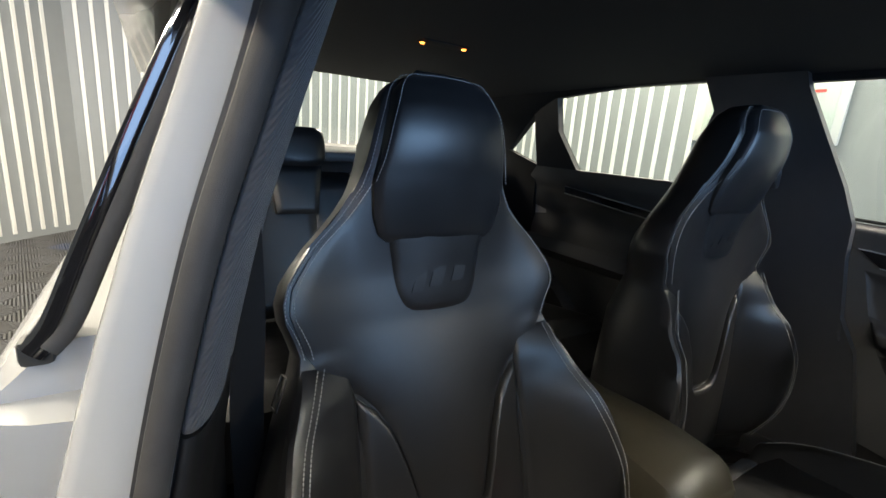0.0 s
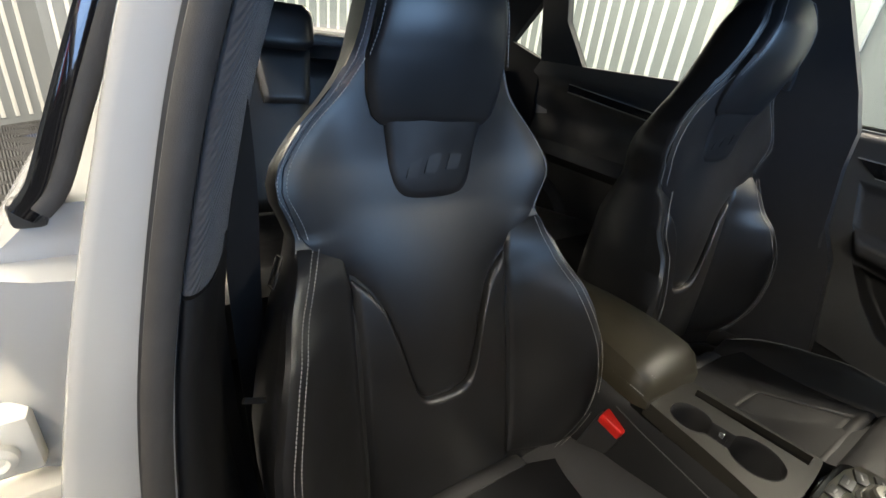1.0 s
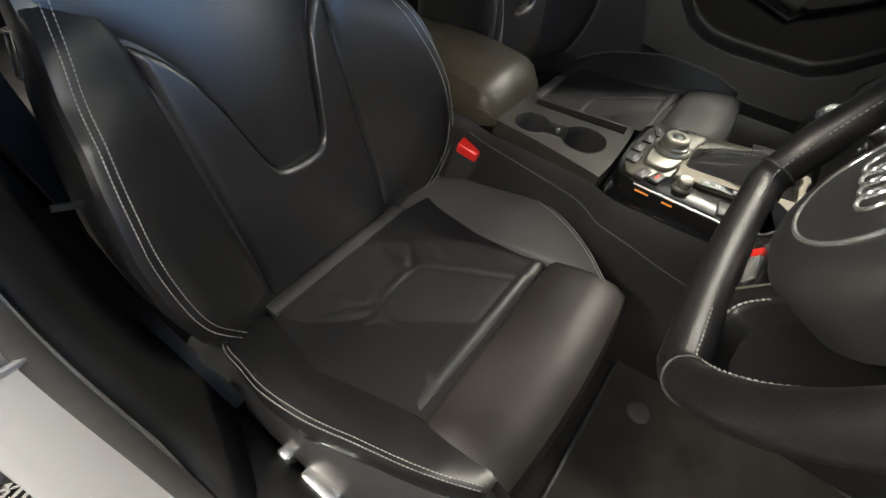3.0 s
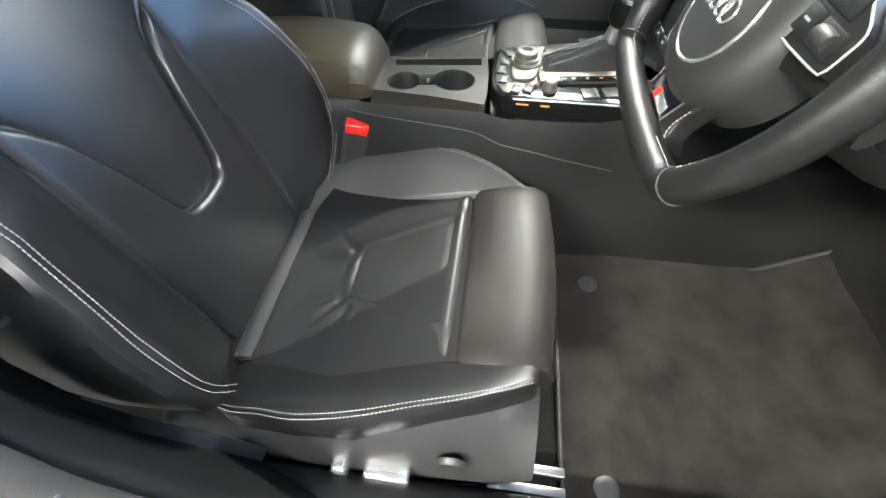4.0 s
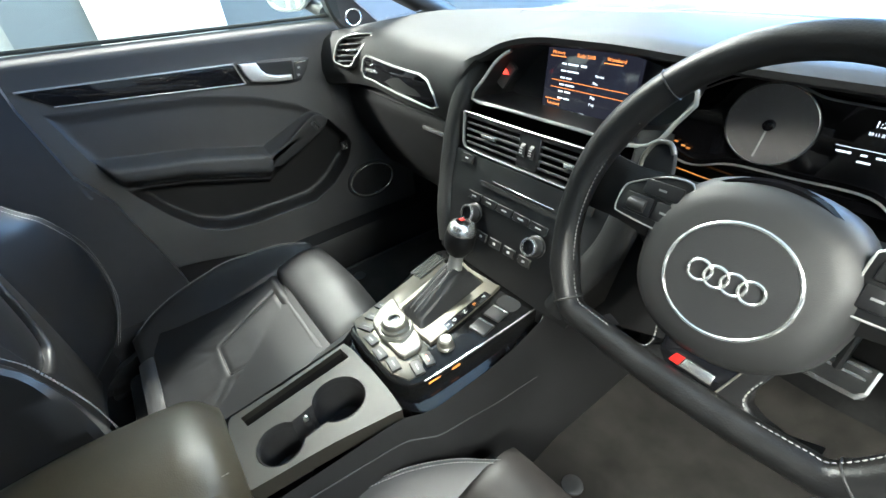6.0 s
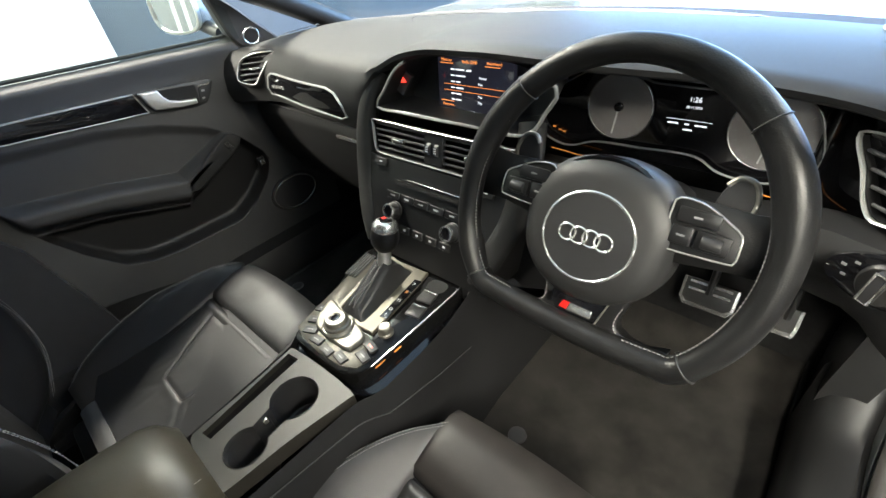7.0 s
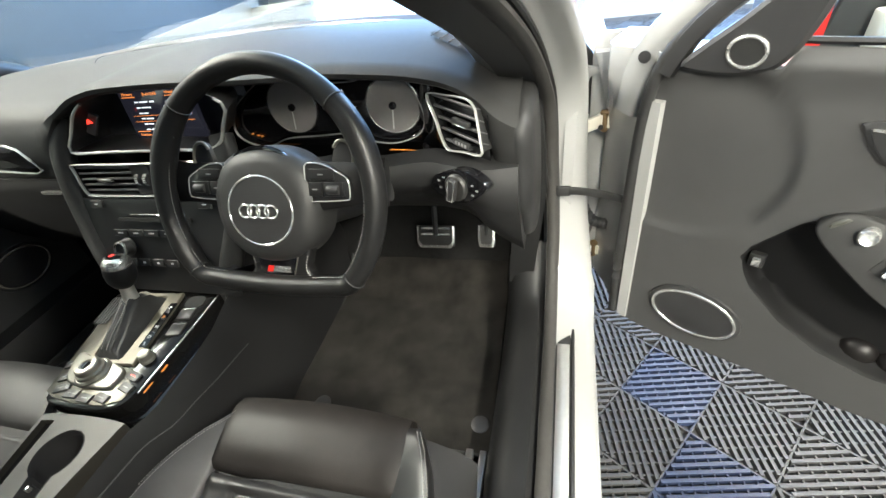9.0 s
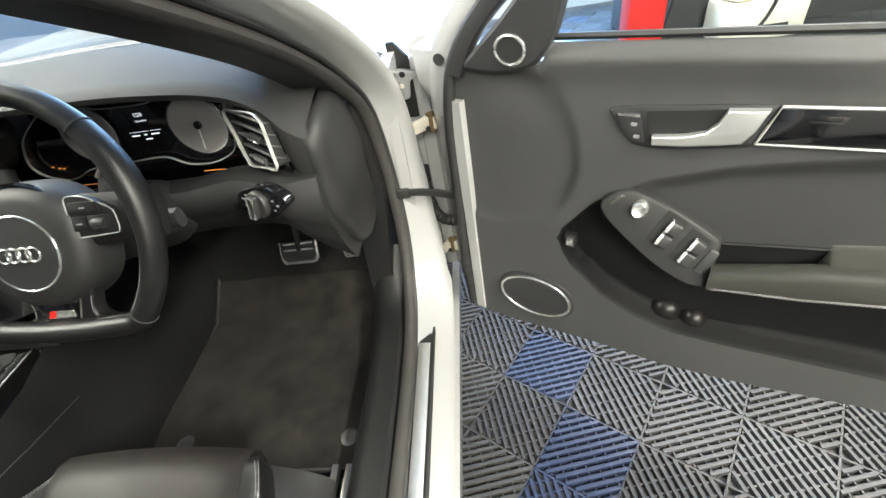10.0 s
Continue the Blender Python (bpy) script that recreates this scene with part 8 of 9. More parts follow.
tube(bm, curve([P(-0.016, 0.365, 0.0), P(-0.018, 0.50, 0.001), P(-0.015, 0.70, 0.001), P(-0.009, 0.86, 0.0), P(0.010, 0.95, -0.004), P(0.06, 1.02, -0.008), P(0.16, 1.115, -0.010), P(0.34, 1.25, -0.012), P(0.6, 1.33, -0.014)], 50), 0.0105, 10)
part("door_edge_seal", bm, RUBBER, door_r, "black rubber door edge seal")
bm = bmesh.new()
fr = curve([P(-0.05, 0.84, -0.06), P(-0.035, 0.93, -0.055), P(0.01, 0.995, -0.05), P(0.10, 1.085, -0.05), P(0.30, 1.25, -0.05), P(0.60, 1.345, -0.05), P(0.98, 1.35, -0.05)], 40)
sweep(bm, fr, ring2(0.030, 0.030, 12, 0.6), (0, 0, 1))
part("window_frame", bm, WHITE_PAINT, door_r, "white door window frame")
bm = bmesh.new()
fr2 = curve([P(0.012, 0.93, -0.012), P(0.05, 1.0, -0.014), P(0.14, 1.085, -0.018), P(0.32, 1.235, -0.018), P(0.60, 1.32, -0.018), P(0.98, 1.33, -0.018)], 40)
sweep(bm, fr2, ring2(0.020, 0.016, 10, 0.7), (0, 0, 1))
part("frame_trim", bm, PLASTIC, door_r, "black inner window frame")
bm = bmesh.new()
lathe(bm, [(0.010, 0), (0.010, 0.003), (0.0, 0.003)], DOOR_M @ Matrix.Translation((-0.030, 0.945, -0.022)), 20)
part("edge_plug", bm, RUBBER, door_r)
RUSTY = material("rusty_pin", (0.22, 0.15, 0.08), 0.7, 0.5, vary=0.4, scale=150)
for hz in (0.789, 0.443):
    HG = basis((0.893, 0.886, hz), (0.76, 0.65, 0), (0, 0, 1))
    bm = bmesh.new()
    box(bm, (-0.062, -0.015, -0.004), (0.0, 0.013, 0.006), 0.003, 2, HG)
    box(bm, (-0.008, -0.018, -0.006), (0.012, 0.014, 0.008), 0.004, 2, HG)
    hinge = part("door_hinge", bm, CREAM, door_r, "cream painted steel door hinge with rusty pin")
    bm = bmesh.new()
    box(bm, (0.0, -0.016, -0.005), (0.034, 0.012, 0.004), 0.003, 2, basis((0.898, 0.886, hz), (0.9, -0.43, 0), (0, 0, 1)))
    part("hinge_leaf", bm, CREAM, hinge)
    bm = bmesh.new()
    lathe(bm, [(0.006, -0.024), (0.0075, -0.022), (0.0075, 0.013), (0.010, 0.014), (0.010, 0.019), (0.0, 0.021)], pose(0.901, 0.884, hz), 14)
    part("hinge_pin", bm, RUSTY, hinge)
    bm = bmesh.new()
    lathe(bm, [(0.0058, 0.0), (0.0052, 0.004), (0.0, 0.005)], basis((0.893, 0.8775, hz - 0.012), (1, 0, 0), (0, 0, 1)), 12)
    part("hinge_bolt", bm, RUBBER, hinge)
strap = bmesh.new()
sweep(strap, curve([(0.808, 0.806, 0.664), (0.85, 0.797, 0.671), (0.90, 0.782, 0.672), (0.950, 0.760, 0.670)], 16), ring2(0.004, 0.0085, 10, 0.6), (0, 0, 1))
box(strap, (0.806, 0.797, 0.656), (0.838, 0.807, 0.680), 0.004, 2)
solo("door_check_strap", strap, RUBBER, "black door check strap between pillar and door", "door strap")
gaiter = bmesh.new()
pts = curve([(0.860, 0.915, 0.668), (0.861, 0.905, 0.63), (0.866, 0.888, 0.590), (0.876, 0.872, 0.563), (0.895, 0.858, 0.548), (0.925, 0.850, 0.545)], 54)
tube(gaiter, pts, 0.0130, 14, up=(0, 1, 0), scale=[1 + 0.10 * math.sin(k * 1.9) for k in range(54)])
solo("cable_gaiter", gaiter, RUBBER, "black ribbed cable gaiter between pillar and door", "cable gaiter", "gaiters")
# wing bracket with its hole, and a black plate for the gap's shade
bracket = thing("wing_bracket", (0.85, 0.915, 0.84), "small white steel wing bracket with a hole beside the hinge", "bracket")
bm = bmesh.new()
plate(bm, smooth_outline([(-0.014, -0.032), (0.010, -0.033), (0.015, -0.012), (0.020, 0.004), (0.038, 0.010), (0.040, 0.020), (0.018, 0.024), (0.004, 0.028), (-0.010, 0.027), (-0.018, 0.018), (-0.016, -0.006)], 40), basis((0.850, 0.914, 0.866), (1, 0, 0), (0, 0, 1)), 0.010, 0.002)
part("plate", bm, WHITE_PAINT, bracket)
bm = bmesh.new()
lathe(bm, [(0.0062, 0.0), (0.0062, 0.0006), (0.0, 0.0006)], basis((0.854, 0.914, 0.884), (1, 0, 0), (0, 0, 1)), 20)
part("hole", bm, VOID, bracket)
bm = bmesh.new()
lathe(bm, [(0.0050, 0.0), (0.0045, 0.002), (0.0, 0.0025)], basis((0.849, 0.914, 0.861), (1, 0, 0), (0, 0, 1)), 16)
part("rivet", bm, CREAM, bracket)
gap = bmesh.new()
loft(gap, [[Vector((x, y, z)) for x, z in ((0.830, 0.945), (0.845, 0.945), (0.8715, 0.91), (0.8715, 0.786), (0.830, 0.786))] for y in (0.926, 0.94)])
solo("gap_shade_plate", gap, VOID, "black plate giving the shade of the gap between pillar and front wing", "gap", kind="structure", smooth=False)
catch = bmesh.new()
box(catch, (0.846, 0.905, 0.470), (0.866, 0.932, 0.520), 0.003, 2)
solo("cable_plug", catch, RUBBER, "black cable plug on the pillar below the gaiter", "cable plug")

# wing mirror on the driver's door, seen through the glass
def wing_mirror(name, m, label, inward=-1):
    wm = thing(name, m.translation, label, "wing mirror", "wing mirrors")
    bm = bmesh.new()
    rings = []
    for k in range(10):
        t = k / 9
        r = (1 - t**2.6) ** 0.5 if k < 9 else 0.12
        rings.append([m @ Vector((0.10 * r * math.copysign(abs(math.cos(q)) ** 0.7, math.cos(q)), 0.065 * r * math.copysign(abs(math.sin(q)) ** 0.7, math.sin(q)), -0.09 * t)) for q in (2 * math.pi * j / 28 for j in range(28))])
    loft(bm, rings)
    part("mirror_housing", bm, WHITE_PAINT, wm, "white mirror housing")
    bm = bmesh.new()
    o = [(0.10 * math.copysign(abs(math.cos(q)) ** 0.7, math.cos(q)), 0.065 * math.copysign(abs(math.sin(q)) ** 0.7, math.sin(q))) for q in (2 * math.pi * j / 28 for j in range(28))]
    frame_plate(bm, o, shrink(o, 0.006), m @ Matrix.Translation((0, 0, 0.004)), 0.01, 0.003)
    part("mirror_rim", bm, ALU, wm, "silver mirror rim")
    bm = bmesh.new()
    plate(bm, shrink(o, 0.006), m @ Matrix.Translation((0, 0, 0.001)), 0.004)
    part("mirror_glass", bm, MIRROR, wm, "mirror glass")
    bm = bmesh.new()
    tube(bm, [m @ Vector((inward * 0.06, -0.045, -0.03)), m @ Vector((inward * 0.14, -0.070, -0.02))], 0.020, 10)
    part("mirror_foot", bm, PLASTIC, wm)
    return wm


wing_mirror("wing_mirror", basis(DOOR_M @ Vector((0.235, 1.06, -0.20)), (-0.2, -1, 0), (0, 0, 1)), "white wing mirror on the open driver's door")
wing_mirror("wing_mirror", basis((-0.97, 0.565, 1.085), (1, 0.30, 0), (0, 0.05, 1)) , "white wing mirror with silver rim beside the passenger window", 1)

# passenger's front door, closed
PASS_M = basis((2 * MID - 0.815, 0.775, 0.03), (0, 1, 0), (0, 0, 1)) @ Matrix.Scale(-1, 4, (1, 0, 0))
REAR_END = True
door_l, _, _ = build_door("front_door", PASS_M, "closed front passenger door with black trim and silver handle", False, 0.945)

# far rear door: trim with bright strip
rear_l = thing("rear_door", (-0.75, -0.8, 0.3), "closed rear passenger door with black trim and bright strip", "car door", "rear doors")
bm = bmesh.new()
def rear_fn(u, v):
    y = -0.42 - 0.86 * u
    z = 0.35 + 0.735 * v - 0.0 * u
    d = 0.02 * ss((v - 0.86) / 0.08) - 0.015 * ss(1 - abs(v - 0.72) / 0.10) + 0.05 * ss(1 - abs(v - 0.52) / 0.06)
    return (side_x(min(z, 1.0)) + 0.012 + d, y, z)
sheet(bm, rear_fn, 24, 50, 0.05, (-1, 0, 0))
part("door_trim", bm, DOOR_SKIN, rear_l)
bm = bmesh.new()
loft(bm, [[Vector((side_x(z) + 0.034, y, z)) for y, z in ((-0.45, 0.925), (-1.06, 0.985), (-1.06, 1.014), (-0.45, 0.953))], [Vector((side_x(z) + 0.010, y, z)) for y, z in ((-0.45, 0.925), (-1.06, 0.985), (-1.06, 1.014), (-0.45, 0.953))]])
gi = part("gloss_inlay", bm, GLOSS, rear_l, "gloss black inlay")
for z0, z1 in ((0.954, 1.015), (0.925, 0.985)):
    bm = bmesh.new()
    tube(bm, [(side_x(1.0) + 0.036, -0.45, z0), (side_x(1.0) + 0.036, -1.06, z1)], 0.0026, 6)
    part("inlay_line", bm, SILVER, gi)

# near rear door, closed, behind the middle pillar
rd = thing("rear_door", (0.88, -0.75, 0.28), "closed white rear door behind the middle pillar", "car door", "rear doors")
PROF = [(0.795, 0.955), (0.846, 0.952), (0.872, 0.938), (0.905, 0.905), (0.925, 0.872), (0.934, 0.83), (0.935, 0.72), (0.928, 0.58), (0.930, 0.45), (0.925, 0.34), (0.90, 0.29), (0.86, 0.29)]
bm = bmesh.new()
rings = []
for k in range(14):
    y = -0.262 - 1.0 * k / 13
    rings.append([Vector((x - 0.02 * (k / 13) ** 2 - (0.012 if k == 0 else 0), y, z + 0.03 * k / 13)) for x, z in PROF])
loft(bm, rings)
part("door_shell", bm, WHITE_PAINT, rd, "white rear door skin")
bm = bmesh.new()
STRIP = [(0.862, -0.268, 0.945), (0.845, -0.27, 0.967), (0.819, -0.27, 1.029), (0.793, -0.27, 1.091), (0.758, -0.27, 1.173), (0.725, -0.27, 1.245), (0.69, -0.28, 1.31)]
sweep(bm, curve(STRIP, 30), ring2(0.012, 0.020, 12, 0.6), (0, 1, 0))
part("window_trim", bm, GLOSS, rd, "gloss black window pillar trim")
bm = bmesh.new()
sweep(bm, curve([(x - 0.014, y + 0.016, z + 0.004) for x, y, z in STRIP], 30), ring2(0.008, 0.007, 12, 0.6), (0, 1, 0))
part("window_seal", bm, SEAL, rd, "grey rubber window seal")
bm = bmesh.new()
box(bm, (0.846, -0.280, 0.932), (0.872, -0.254, 0.958), 0.006, 2)
part("trim_foot", bm, RUBBER, rd, "black corner piece at the trim's foot")
bm = bmesh.new()
pts = [Vector((0.848, -0.29 - 0.95 * k / 7, 0.958 + 0.03 * k / 7)) for k in range(8)]
tube(bm, pts, 0.010, 8)
part("waist_trim", bm, GLOSS, rd, "gloss black waist moulding")
bm = bmesh.new()
bm.faces.new([bm.verts.new(p) for p in ((0.84, -0.30, 0.965), (0.82, -1.2, 0.985), (0.70, -1.0, 1.33), (0.70, -0.33, 1.31))])
pane = part("door_window", bm, GLASS, rd, "rear door window pane")
pane.visible_shadow = False
# jamb behind the pillar with the hinge
bm = bmesh.new()
loft(bm, [[Vector((x, y, z)) for x, y in ((0.80, -0.20), (0.86, -0.215), (0.90, -0.235), (0.925, -0.255), (0.91, -0.262), (0.80, -0.262))] for z in (0.30, 0.5, 0.7, 0.90)])
part("door_jamb", bm, WHITE_PAINT, rd, "white front edge of the rear door")
bm = bmesh.new()
box(bm, (0.875, -0.240, 0.640), (0.985, -0.205, 0.672), 0.006, 2)
box(bm, (0.895, -0.250, 0.69), (0.985, -0.215, 0.760), 0.006, 2)
hinge = part("door_hinge", bm, CREAM, rd, "white painted rear door hinge")
bm = bmesh.new()
lathe(bm, [(0.017, 0.0), (0.016, 0.006), (0.011, 0.010), (0.007, 0.006), (0.0, 0.006)], basis((0.925, -0.213, 0.722), (-1, 0, 0), (0, 0, 1)), 24)
part("hinge_bolt", bm, CREAM, hinge)
gaiter = bmesh.new()
pts = curve([(0.900, -0.205, 0.60), (0.915, -0.20, 0.55), (0.925, -0.20, 0.49), (0.93, -0.205, 0.43), (0.945, -0.22, 0.385)], 60)
tube(gaiter, pts, 0.018, 12, scale=[1 + 0.14 * math.sin(k * 1.7) for k in range(60)])
part("cable_gaiter", gaiter, RUBBER, rd, "black ribbed cable gaiter")

# plain outer skins of the far side
FAR = [(2 * MID - x, z) for x, z in PROF]
bm = bmesh.new()
loft(bm, [[Vector((x + 0.02 * (k / 13) ** 2, -0.205 - 1.06 * k / 13, z + 0.03 * k / 13)) for x, z in FAR] for k in range(14)])
part("door_shell", bm, WHITE_PAINT, rear_l, "white rear door skin")

# ---- rear bench ----
bench = thing("rear_bench", (MID, -1.3, 0.285), "black leather rear bench seat with headrests", "rear seat")
for x0, x1 in ((0.10, 0.68), (-0.62, 0.08)):
    bm = bmesh.new()
    def rear_fn2(u, v):
        x = x0 + (x1 - x0) * u
        e = ss(min(u, 1 - u) / 0.06) * ss(min(v, 1 - v) / 0.06)
        cx = (x - (x0 + x1) / 2) / ((x1 - x0) / 2)
        groove = 0.012 * math.exp(-(((abs(cx) - 0.42) / 0.03) ** 2)) * ss((v - 0.35) / 0.2)
        return (x, -1.30 - 0.16 * v + 0.03 * e - groove, 0.50 + 0.50 * v)
    sheet(bm, rear_fn2, 30, 26, 0.12, (0, -1, 0))
    part("bench_backrest", bm, LEATHER, bench, "black leather rear backrest")
    bm = bmesh.new()
    sheet(bm, lambda u, v: (x0 + (x1 - x0) * u, -1.34 + 0.63 * v, 0.47 + 0.085 * v + 0.015 * ss(min(u, 1 - u) / 0.08) * ss(min(v, 1 - v) / 0.08) - 0.03 * ss((v - 0.9) / 0.1)), 20, 20, 0.16, (0, 0, -1))
    part("bench_cushion", bm, SOFT_LEATHER, bench, "black leather rear cushion")
for hx, w in ((0.345, 0.105), (0.02, 0.085), (-0.29, 0.105)):
    bm = bmesh.new()
    rings = []
    for k in range(9):
        t = k / 8
        z = 1.035 + 0.135 * t - (0.03 if w < 0.1 else 0)
        r = (1 - abs(2 * t - 1) ** 4) ** 0.5 * 0.25 + 0.75
        rings.append([Vector((hx + w * r * math.copysign(abs(math.cos(q)) ** 0.5, math.cos(q)), -1.40 - 0.03 * t + 0.052 * r * math.copysign(abs(math.sin(q)) ** 0.7, math.sin(q)), z)) for q in (2 * math.pi * j / 24 for j in range(24))])
    loft(bm, rings)
    part("rear_headrest", bm, LEATHER, bench, "low black leather rear headrest")
    bm = bmesh.new()
    sheet(bm, lambda u, v: (hx + (u - 0.5) * 2 * w * (0.70 + 0.22 * v), -1.362 + 0.01 * ss(min(u, 1 - u) / 0.1) * ss(min(v, 1 - v) / 0.1) - 0.05 * v, 0.865 + 0.17 * v), 14, 12, 0.05, (0, -1, 0))
    part("headrest_panel", bm, LEATHER_SIDE, bench)

# seat belt hanging at the middle pillar
belt = thing("seat_belt", (0.70, -0.30, 0.36), "black seat belt hanging down inside the middle pillar", "seat belt")
bm = bmesh.new()
pts = curve([(0.690, -0.27, 1.10), (0.682, -0.29, 0.95), (0.681, -0.31, 0.85), (0.680, -0.33, 0.75), (0.675, -0.35, 0.60), (0.670, -0.34, 0.42)], 30)
sweep(bm, pts, [(-0.0008, -0.023), (0.0008, -0.023), (0.0008, 0.023), (-0.0008, 0.023)], (1, 0.4, 0))
part("webbing", bm, HEADLINER, belt)
bm = bmesh.new()
sweep(bm, curve([(0.672, -0.215, 0.690), (0.690, -0.205, 0.700), (0.712, -0.20, 0.713)], 10), ring2(0.003, 0.0045, 8), (0, 0, 1))
part("belt_tongue", bm, DARK_STEEL, belt, "dull metal belt tongue")
belt2 = thing("seat_belt", (-0.66, -0.30, 0.60), "black seat belt guide on the far middle pillar", "seat belt")
bm = bmesh.new()
sweep(bm, curve([(side_x(1.2) + 0.03, -0.30, 1.20), (side_x(1.0) + 0.03, -0.33, 1.0), (side_x(0.8) + 0.04, -0.36, 0.7)], 16), [(-0.0008, -0.023), (0.0008, -0.023), (0.0008, 0.023), (-0.0008, 0.023)], (0, 1, 0.2))
part("webbing", bm, HEADLINER, belt2)
bm = bmesh.new()
box(bm, (side_x(1.2) + 0.002, -0.34, 1.10), (side_x(1.2) + 0.022, -0.285, 1.33), 0.008, 2)
part("belt_guide", bm, PLASTIC, belt2)
bm = bmesh.new()
box(bm, (side_x(1.2) + 0.02, -0.335, 1.185), (side_x(1.2) + 0.045, -0.29, 1.225), 0.008, 2)
part("belt_loop", bm, STEEL, belt2)

# ---- wheels under the car ----
for wx, wy in ((0.80, 1.62), (-0.74, 1.62), (0.80, -1.19), (-0.74, -1.19)):
    m = basis((wx, wy, 0.318), (0, 1, 0), (0, 0, 1))
    bm = bmesh.new()
    lathe(bm, [(0.235, -0.11), (0.30, -0.112), (0.318, -0.09), (0.318, 0.06), (0.30, 0.085), (0.235, 0.08)], m, 40)
    tyre = part("wheel", bm, RUBBER, car_body, "black tyre")
    bm = bmesh.new()
    lathe(bm, [(0.236, 0.075), (0.225, 0.06), (0.07, 0.05), (0.0, 0.055)], m, 32)
    part("rim", bm, ALU, tyre)

# ---- things outside ----
post = thing("lift_post", (1.97, 2.78, 0.0), "red painted steel lift post in the workshop", "lift post")
bm = bmesh.new()
box(bm, (1.87, 2.70, 0.012), (2.07, 2.86, 2.6), 0.01, 2)
part("post_column", bm, RED_PAINT, post)
bm = bmesh.new()
box(bm, (1.77, 2.60, 0.0), (2.17, 2.96, 0.02), 0.004)
part("post_foot", bm, RED_PAINT, post)
bm = bmesh.new()
tube(bm, curve([(2.26, 2.95, 1.6), (2.24, 2.93, 1.0), (2.20, 2.94, 0.5), (2.12, 2.99, 0.015)], 24), 0.011, 8)
solo("hose", bm, RUBBER, "black hose hanging beside the red post", "hose")
machine = thing("pump_unit", (2.96, 3.48, 0.0), "cream pump unit with two tanks standing on the floor", "machine")
bm = bmesh.new()
box(bm, (2.70, 3.34, 0.0), (3.26, 3.60, 0.25), 0.02, 2)
mb = part("unit_body", bm, CREAM, machine)
bm = bmesh.new()
box(bm, (2.76, 3.336, 0.06), (2.80, 3.342, 0.12), 0.002)
part("red_label", bm, RED, mb)
bm = bmesh.new()
box(bm, (2.95, 3.336, 0.05), (3.15, 3.342, 0.10), 0.002)
part("grille", bm, PLASTIC, mb)
for tx in (2.86, 3.11):
    bm = bmesh.new()
    lathe(bm, [(0.075, 0.0), (0.11, 0.02), (0.115, 0.15), (0.09, 0.21), (0.04, 0.24)], pose(tx, 3.47, 0.248), 24)
    part("tank", bm, CREAM if tx < 3.0 else material("grey_tank", (0.30, 0.34, 0.34), 0.3, vary=0.06, scale=30), machine)
bm = bmesh.new()
tube(bm, curve([(2.98, 3.36, 0.38), (3.02, 3.32, 0.30), (2.99, 3.325, 0.16), (2.94, 3.33, 0.08)], 20), 0.012, 8)
part("unit_hose", bm, RUBBER, machine)
bench_t = thing("tool_cabinet", (3.4, 3.9, 0.0), "dark grey workshop tool cabinet with pale trim", "cabinet")
bm = bmesh.new()
box(bm, (2.20, 3.64, 0.0), (4.6, 4.2, 0.95), 0.01)
part("cabinet_body", bm, PLASTIC_GREY, bench_t)
bm = bmesh.new()
box(bm, (2.18, 3.62, 0.952), (4.62, 4.22, 0.985), 0.006)
part("cabinet_top", bm, PLASTIC, bench_t)
for dz in (0.20, 0.45, 0.70):
    bm = bmesh.new()
    box(bm, (3.34, 3.622, dz), (4.56, 3.64, dz + 0.03), 0.004)
    part("drawer_grip", bm, ALU, bench_t)

# framed poster and white wall panel on the left wall
board = thing("wall_board", (-2.5, -1.14, 1.307), "white framed printed poster fixed to the grey wall", "poster")
bm = bmesh.new()
box(bm, (-2.5, -1.55, 1.307), (-2.47, -0.733, 2.15), 0.004)
part("board_frame", bm, SLAT_WHITE, board)
bm = bmesh.new()
box(bm, (-2.472, -1.50, 1.355), (-2.466, -0.775, 2.10), 0.001)
face = part("board_print", bm, POSTER, board)
bm = bmesh.new()
box(bm, (-2.466, -1.10, 1.60), (-2.463, -0.84, 1.615), 0)
part("print_bar", bm, RED, face)
bm = bmesh.new()
tube(bm, [Vector((-2.464, -0.87 + 0.02 * math.cos(q), 1.50 + 0.03 * math.sin(q))) for q in (2 * math.pi * j / 20 for j in range(20))], 0.003, 6, True)
part("print_mark", bm, PLASTIC, face)
panel_w = thing("wall_panel", (-2.5, 0.4, 0.02), "tall plain white wall panel between slate grey strips", "wall panel")
bm = bmesh.new()
box(bm, (-2.488, 0.085, 0.02), (-2.462, 0.71, 2.4), 0.004)
part("panel_board", bm, SLAT_WHITE, panel_w)

# ---- battens on the walls ----
def batten_mesh(h):
    bm = bmesh.new()
    box(bm, (-0.017, -0.001, 0.06), (0.017, 0.012, h), 0.002, 1)
    return finish(bm, "batten", SLAT_WHITE, False)


BATTEN = batten_mesh(2.95)


def batten(m, parent):
    ob = new("batten", BATTEN)
    ob.parent = parent
    ob.matrix_parent_inverse = Matrix.Identity(4)
    ob.matrix_basis = m


for k in range(31):
    batten(pose(-2.40 + 0.125 * k, -5.6, 0), wall_rear)
for k in range(20):
    batten(pose(-2.5, -5.45 + 0.125 * k, 0, 0, 0, -90), wall_left)
for k in range(13):
    batten(pose(-2.5, -2.95 + 0.125 * k, 0, 0, 0, -90), wall_left)
adir = (Vector((3.0, -3.75, 0)) - Vector((1.45, -5.6, 0))).normalized()
ang = math.degrees(math.atan2(adir.y, adir.x))
for k in range(17):
    p = Vector((1.45, -5.6, 0)) + adir * (0.20 + 0.125 * k)
    batten(pose(p.x, p.y, 0, 0, 0, ang), wall_angled)

# ---- floor tiles ----
TILE_SIDE = 0.2
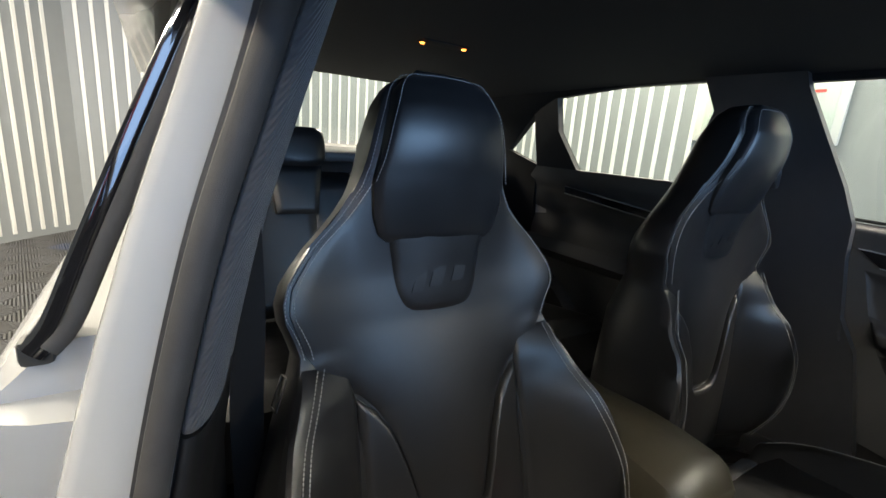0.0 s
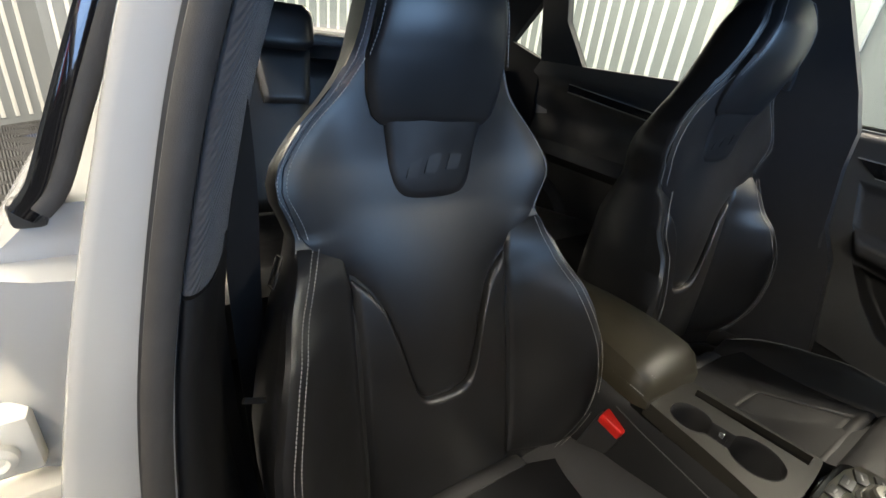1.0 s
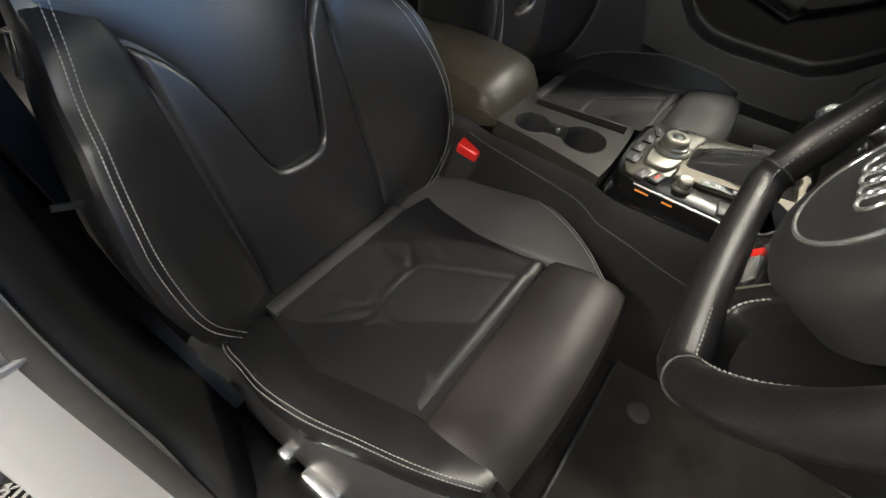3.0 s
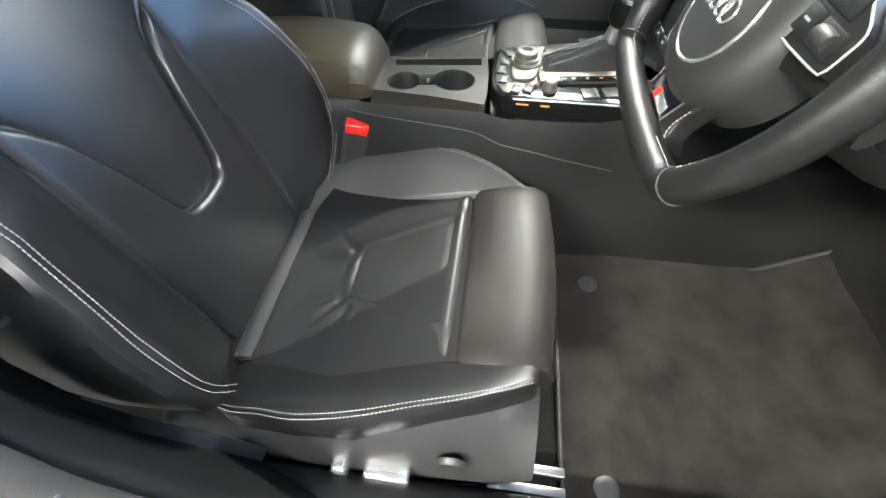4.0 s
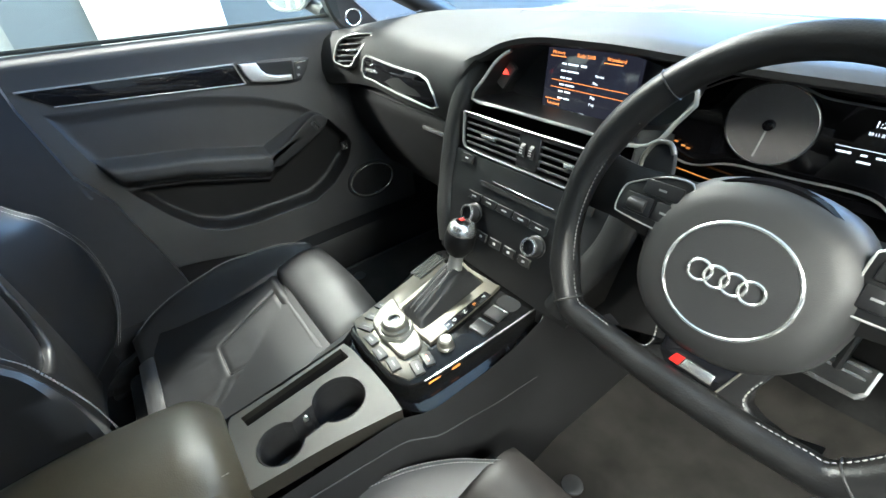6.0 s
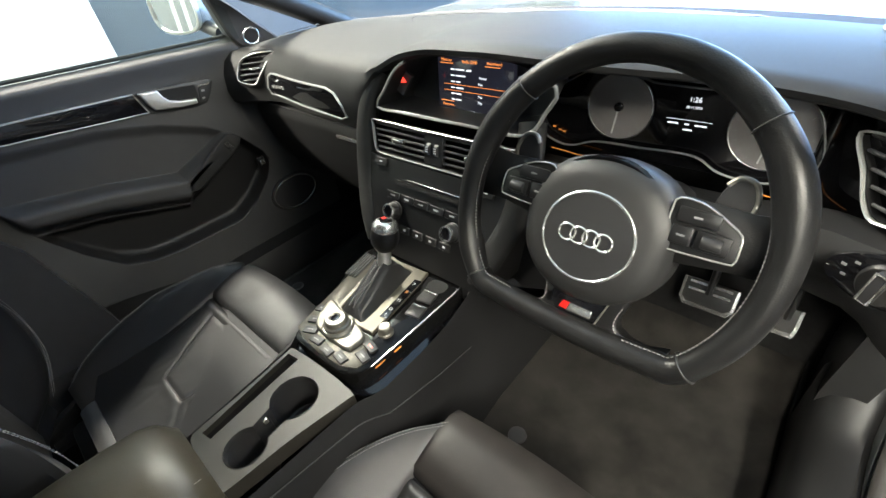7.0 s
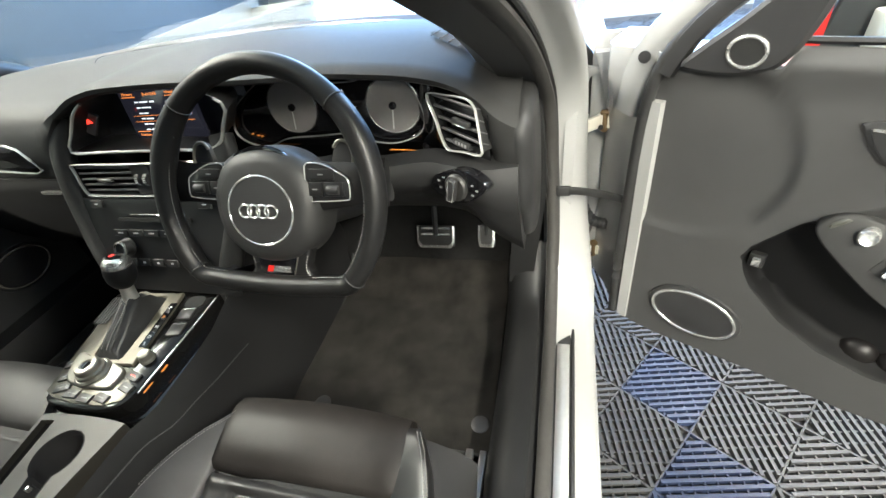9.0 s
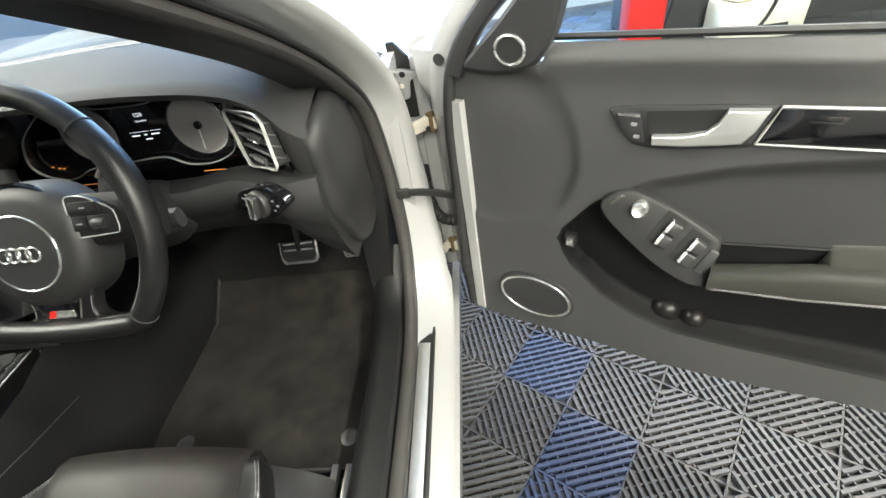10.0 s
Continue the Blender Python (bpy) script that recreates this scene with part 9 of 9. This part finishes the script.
E1, E2 = Vector((0.83, -0.558, 0)).normalized(), Vector((0.558, 0.83, 0)).normalized()
TILE_O = Vector((1.17, 0.659, 0))
TILE_ANG = math.degrees(math.atan2(E1.y, E1.x))


def tile_mesh(name, mat, flip, n=15):
    """A square of raised diagonal ribs over a thin grid."""
    bm = bmesh.new()
    h = TILE_SIDE / 2 - 0.0012
    for k in range(-(n // 2), n // 2 + 1):
        c = k * (2 * h * 1.414 / n)
        half = h * 1.4142 - abs(c) - 0.004
        if half < 0.006:
            continue
        w = 0.0058
        m = Matrix.Rotation(radians(45 if flip else -45), 4, "Z") @ Matrix.Translation((0, c, 0))
        vs = [m @ Vector(p) for p in ((-half - w * 0.6, -w, -0.015), (half + w * 0.6, -w, -0.015), (half, w, -0.015), (-half, w, -0.015))]
        ends = [m @ Vector(p) for p in ((-half, -w * 0.75, 0), (half, -w * 0.75, 0), (half, w * 0.75, 0), (-half, w * 0.75, 0))]
        loft(bm, [vs, ends])
    for c in (-0.105, -0.075, -0.045, -0.015, 0.015, 0.045, 0.075, 0.105):
        m = Matrix.Rotation(radians(-45 if flip else 45), 4, "Z")
        half = h * 1.4142 - abs(c) - 0.006
        box(bm, (-half, c - 0.0022, -0.015), (half, c + 0.0022, -0.0045), 0, 1, m)
    for sx, sy in ((1, 0), (-1, 0), (0, 1), (0, -1)):
        if sx:
            box(bm, (sx * h - 0.0018, -h, -0.016), (sx * h + 0.0008, h, -0.003))
        else:
            box(bm, (-h, sy * h - 0.0018, -0.016), (h, sy * h + 0.0008, -0.003))
    return finish(bm, name, mat, False)


T_BLUE = material("tile_blue", (0.021, 0.031, 0.066), 0.45, vary=0.1, scale=40, piece=0.12)
T_GREY = material("tile_grey", (0.046, 0.046, 0.0475), 0.55, vary=0.12, scale=40, piece=0.15)
T_DARK = material("tile_dark", (0.038, 0.0375, 0.037), 0.55, vary=0.12, scale=40, piece=0.15)
TILES = {(c, f): tile_mesh("tile", mat, f) for c, mat in (("b", T_BLUE), ("g", T_GREY), ("d", T_DARK)) for f in (0, 1)}


def tile_colour(i, j):
    if (i - j) % 2 == 0 and (i + j) % 8 in (0, 6, 2) and i % 4 == 0:
        return "b"
    return ("g", "g", "d", "g", "d")[(i * 2 + j * 3 + (i * j) % 3) % 5]


near, rest = [], {}
for i in range(-26, 40):
    for j in range(-40, 30):
        c = TILE_O + E1 * (TILE_SIDE * (i + 0.5)) + E2 * (TILE_SIDE * (j + 0.5))
        if not (-2.45 < c.x < 4.9 and -6.5 < c.y < 4.95):
            continue
        d = min((Vector((1.5, 0.5, 0)) - c).length, (Vector((1.2, -0.5, 0)) - c).length)
        near.append((d, i, j, c))
near.sort(key=lambda r: r[0])
FIXED = {(-1, 0): "b", (0, -1): "b", (0, 0): "g", (-1, -1): "d", (1, 0): "g", (1, -1): "d", (2, 0): "g", (2, -1): "d", (-2, 0): "d", (-2, -1): "d"}
for n, (d, i, j, c) in enumerate(near):
    col = FIXED.get((i, j)) or tile_colour(i, j)
    f = (i + j) % 2
    m = pose(c.x, c.y, 0, 0, 0, TILE_ANG)
    if n < 290:
        ob = new("tile", TILES[col, f])
        ob.parent = ground
        ob.matrix_basis = m
    else:
        rest.setdefault(col, []).append((c, f))
for col, list_ in rest.items():
    verts, faces = [], []
    for c, f in list_:
        me = TILES[col, f]
        base = len(verts)
        rot = Matrix.Rotation(radians(TILE_ANG), 3, "Z")
        verts += [tuple(rot @ v.co + c) for v in me.vertices]
        faces += [tuple(base + k for k in p.vertices) for p in me.polygons]
    me = bpy.data.meshes.new("tile_field")
    me.from_pydata(verts, [], faces)
    me.materials.append({"b": T_BLUE, "g": T_GREY, "d": T_DARK}[col])
    ob = new("tile_field", me)
    ob.parent = ground
    ob["kind"] = "stuff"
